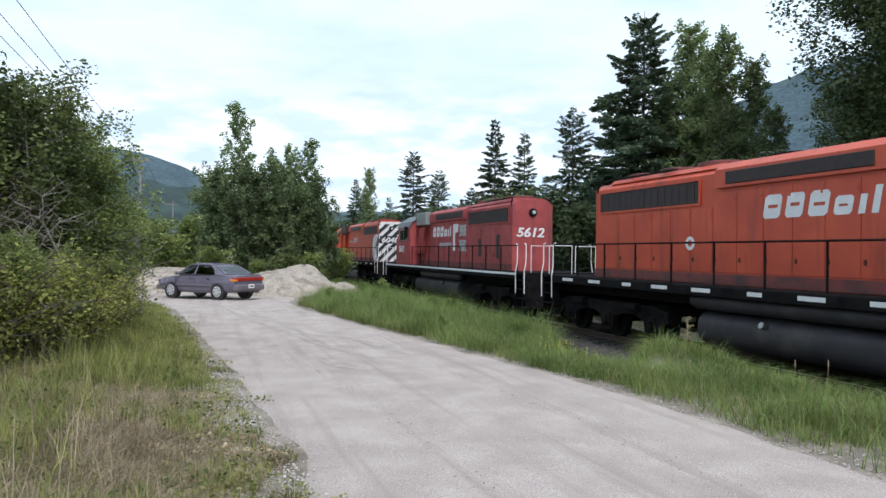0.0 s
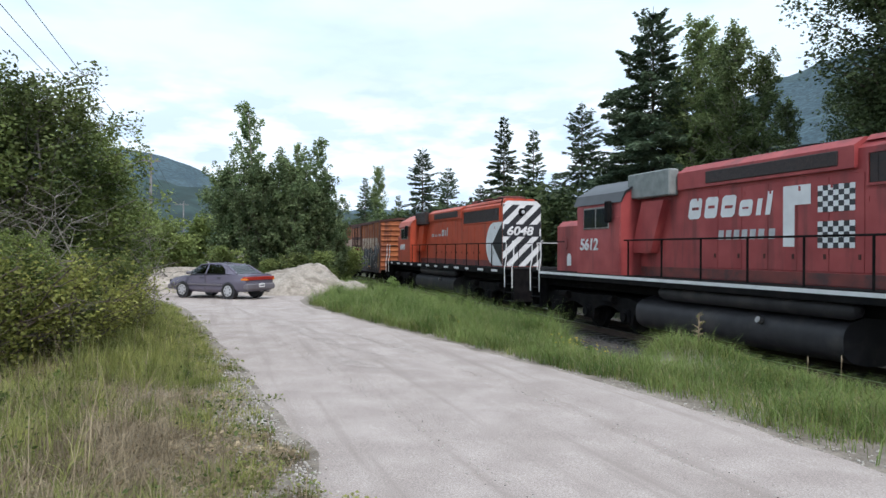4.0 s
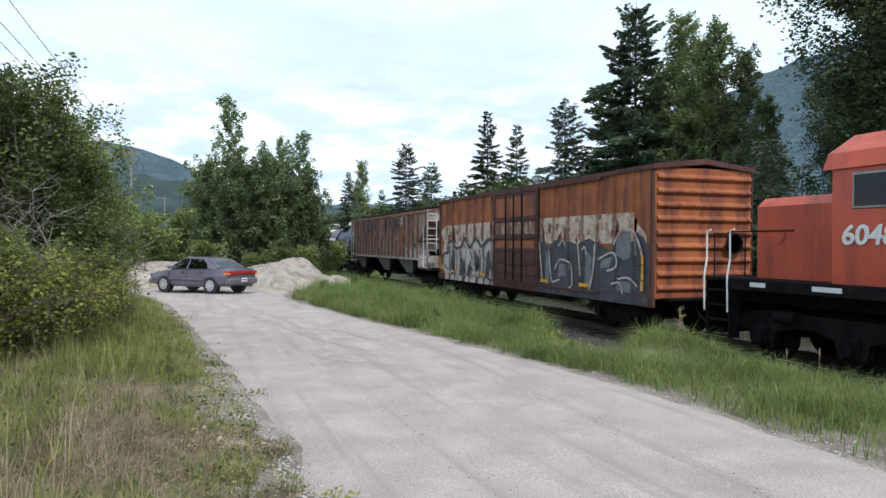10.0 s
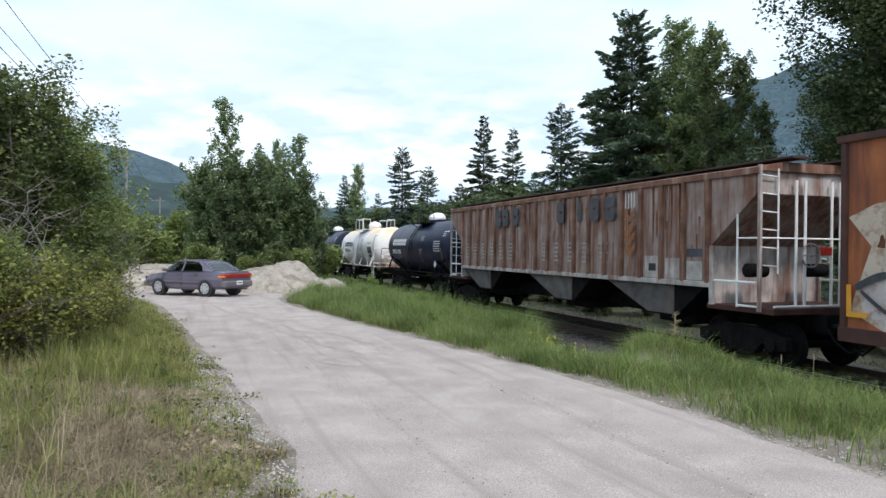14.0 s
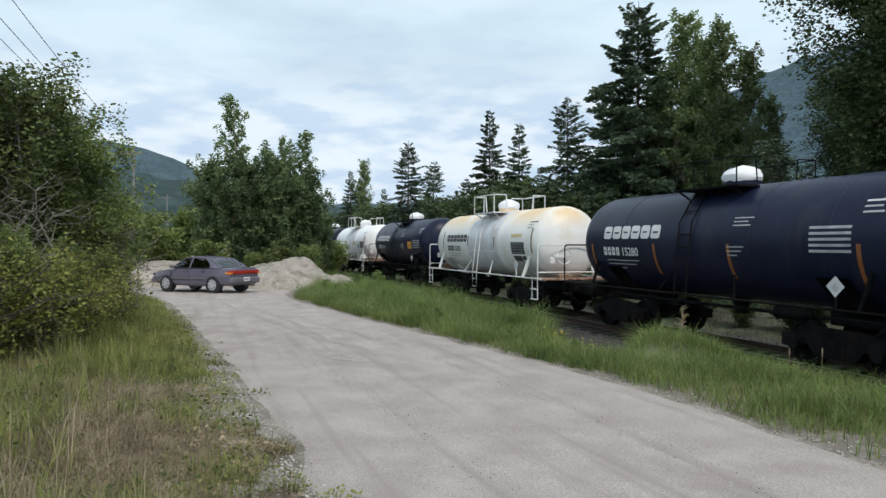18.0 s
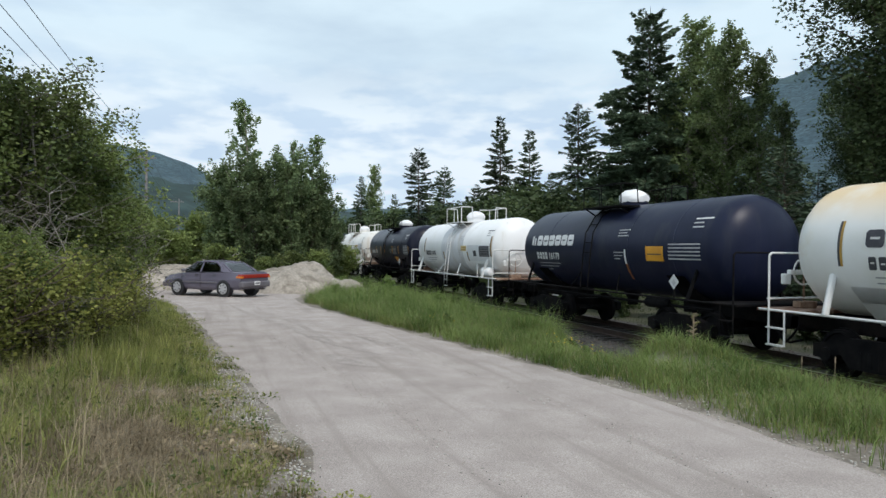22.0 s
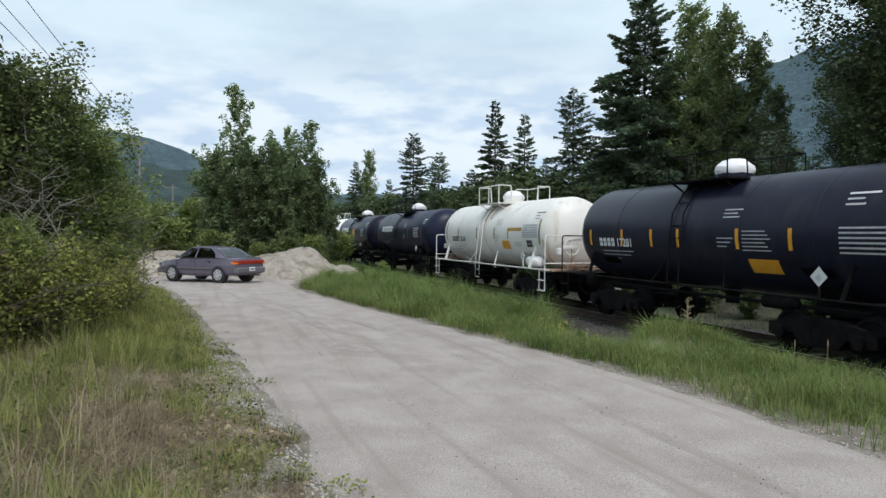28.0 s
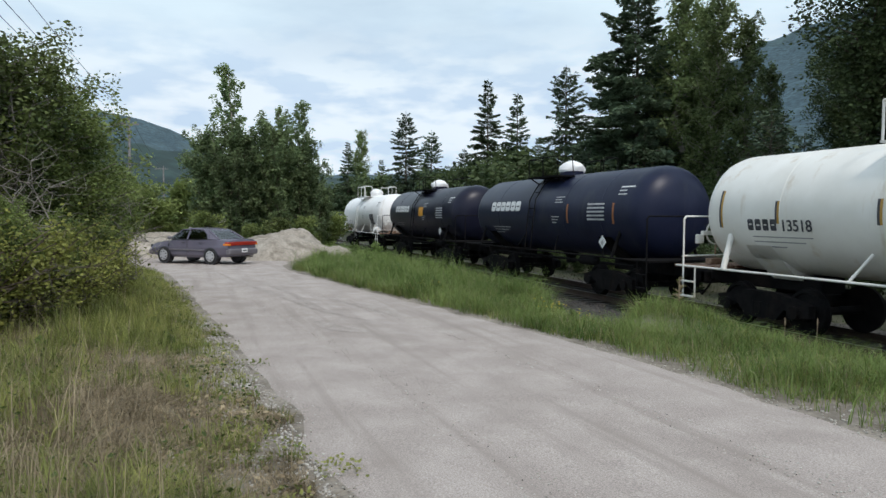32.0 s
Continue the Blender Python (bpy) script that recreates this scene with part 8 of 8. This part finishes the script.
        for x in (-1.235, 1.23):
            arch = part("wheel_arch", Shape().lathe([(g * 0.60, 0.33), (g * 0.846, 0.345), (g * 0.851, 0.33), (g * 0.851, 0.30)], 24, "y", (x, 0, 0.30)), "black", v)
            w = part("wheel", Shape().lathe([(g * 0.66, 0.20), (g * 0.66, 0.28), (g * 0.68, 0.30), (g * 0.82, 0.30), (g * 0.855, 0.285), (g * 0.86, 0.20)], 26, "y", (x, 0, 0.30)), "rubber", v, "black tyre")
            part("wheel_cover", Shape().lathe([(g * 0.84, 0.215), (g * 0.868, 0.21), (g * 0.875, 0.14), (g * 0.868, 0.04)], 22, "y", (x, 0, 0.30)), "hub", w, "silver wheel cover")
            for k in range(7):
                a = k * 2 * math.pi / 7
                part("cover_slot", Shape().cyl((x + 0.15 * math.cos(a), g * 0.862, 0.30 + 0.15 * math.sin(a)), (x + 0.15 * math.cos(a), g * 0.878, 0.30 + 0.15 * math.sin(a)), 0.03, 8), "black", w)
    part("rear_window", Shape().add([(-1.53, -0.62, 0.985), (-1.53, 0.62, 0.985), (-0.94, 0.52, 1.305), (-0.94, -0.52, 1.305), (-1.51, -0.62, 0.965), (-1.51, 0.62, 0.965), (-0.92, 0.52, 1.285), (-0.92, -0.52, 1.285)],
                                    [(0, 1, 2, 3), (4, 5, 6, 7), (0, 1, 5, 4), (1, 2, 6, 5), (2, 3, 7, 6), (3, 0, 4, 7)]), "tint", v, "tinted rear window")
    part("windscreen", Shape().add([(1.06, -0.66, 0.935), (1.06, 0.66, 0.935), (0.36, 0.54, 1.325), (0.36, -0.54, 1.325), (1.04, -0.66, 0.91), (1.04, 0.66, 0.91), (0.34, 0.54, 1.30), (0.34, -0.54, 1.30)],
                                   [(0, 1, 2, 3), (4, 5, 6, 7), (0, 1, 5, 4), (1, 2, 6, 5), (2, 3, 7, 6), (3, 0, 4, 7)]), "tint", v)
    part("light_bar", Shape().box(-2.15, -2.08, -0.46, 0.46, 0.73, 0.87, 0.01), "redlens", v, "red reflector bar between the tail lights")
    part("rear_bumper", Shape().box(-2.20, -1.95, -0.80, 0.80, 0.36, 0.60, 0.05), "carlow", v)
    part("front_bumper", Shape().box(1.95, 2.20, -0.76, 0.76, 0.30, 0.52, 0.05), "carlow", v)
    part("number_plate", Shape().box(-2.215, -2.20, -0.16, 0.16, 0.45, 0.60, 0.004), "plate", v, "white plate with a plain bar")
    part("plate_bar", Shape().box(-2.219, -2.215, -0.12, 0.12, 0.50, 0.55), "letter_dark", v)
    part("exhaust", Shape().cyl((-2.2, -0.45, 0.27), (-1.7, -0.45, 0.27), 0.03, 8), "steel", v)
    return v


CAR_TURN = math.degrees(math.atan2(-1.15 - 0.58, -30.1 + 28.35))
_c, _s = math.cos(radians(CAR_TURN)), math.sin(radians(CAR_TURN))
# rear left wheel at (-1.235, 0.84) in its own space
_cx, _cy = -28.35 - (_c * -1.235 - _s * 0.80), 0.58 - (_s * -1.235 + _c * 0.80)
parked_car(pose(_cx, _cy, height(_cx, _cy) + 0.06, 0, 0, CAR_TURN))


# ---- utility poles and wires ----
def utility_pole(x, y, h, arm=True):
    p = thing("utility_pole", "weathered wooden utility pole with a crossarm", "utility pole", Matrix.Translation((x, y, height(x, y))))
    part("post", Shape().cyl((0, 0, -0.3), (0, 0, h), 0.15, 10, 0.10), "pole", p)
    part("crossarm", Shape().box(-0.05, 0.05, -1.4, 0.8, h - 0.65, h - 0.53, 0.01), "pole", p)
    for y0 in (-1.17, -0.52, 0.32):
        part("insulator", Shape().lathe([(h - 0.53, 0.03), (h - 0.45, 0.06), (h - 0.38, 0.04)], 10, "z", (0, y0, 0)), "steel", p)
    return p


POLES = ((12, -6.2, 10.6), (-68, -5.4, 10.6), (-130, -5.0, 10.6))
for x, y, h in POLES:
    utility_pole(x, y, h)
for y0 in (-1.17, -0.52, 0.32):
    line = []
    for (xa, ya, ha), (xb, yb, hb) in zip(POLES, POLES[1:]):
        za, zb = height(xa, ya) + ha - 0.38, height(xb, yb) + hb - 0.38
        pts = [(xa + (xb - xa) * k / 16, ya + (yb - ya) * k / 16 + y0, za + (zb - za) * k / 16 - 0.9 * math.sin(math.pi * k / 16)) for k in range(17)]
        line += pts[1:] if line else pts
    solid("overhead_wire", Shape().tube(line, 0.014), "wire", "thin dark overhead wire between the poles", "cable")


# ---- what moves ----
RUN = (-82.52, -72.89, -62.94, -52.69, -42.24, -31.77, -21.13, -10.58, -0.18, 10.5, 20.96, 31.46, 41.8, 51.7, 61.35, 70.68, 79.91)


def rolled(t):
    """How far the train has run at t seconds (0 near the middle of the clip)."""
    return float(np.interp(t, [2 * k for k in range(17)], RUN))


def motions():
    for v, u, turned in TRAIN:
        walk(v, [(2 * k, pose(u + s, TRACK_Y, 0, 0, 0, 180 if turned else 0)) for k, s in enumerate(RUN)])
    flipped = {v for v, u, turned in TRAIN if turned}
    for w, (x, y, z), r in WHEELSETS:
        g = -1 if w.parent.parent in flipped else 1
        walk(w, [(0.1 * k, pose(x, y, z, 0, g * math.degrees(rolled(0.1 * k) / r) % 360, 0)) for k in range(321)])


motions()
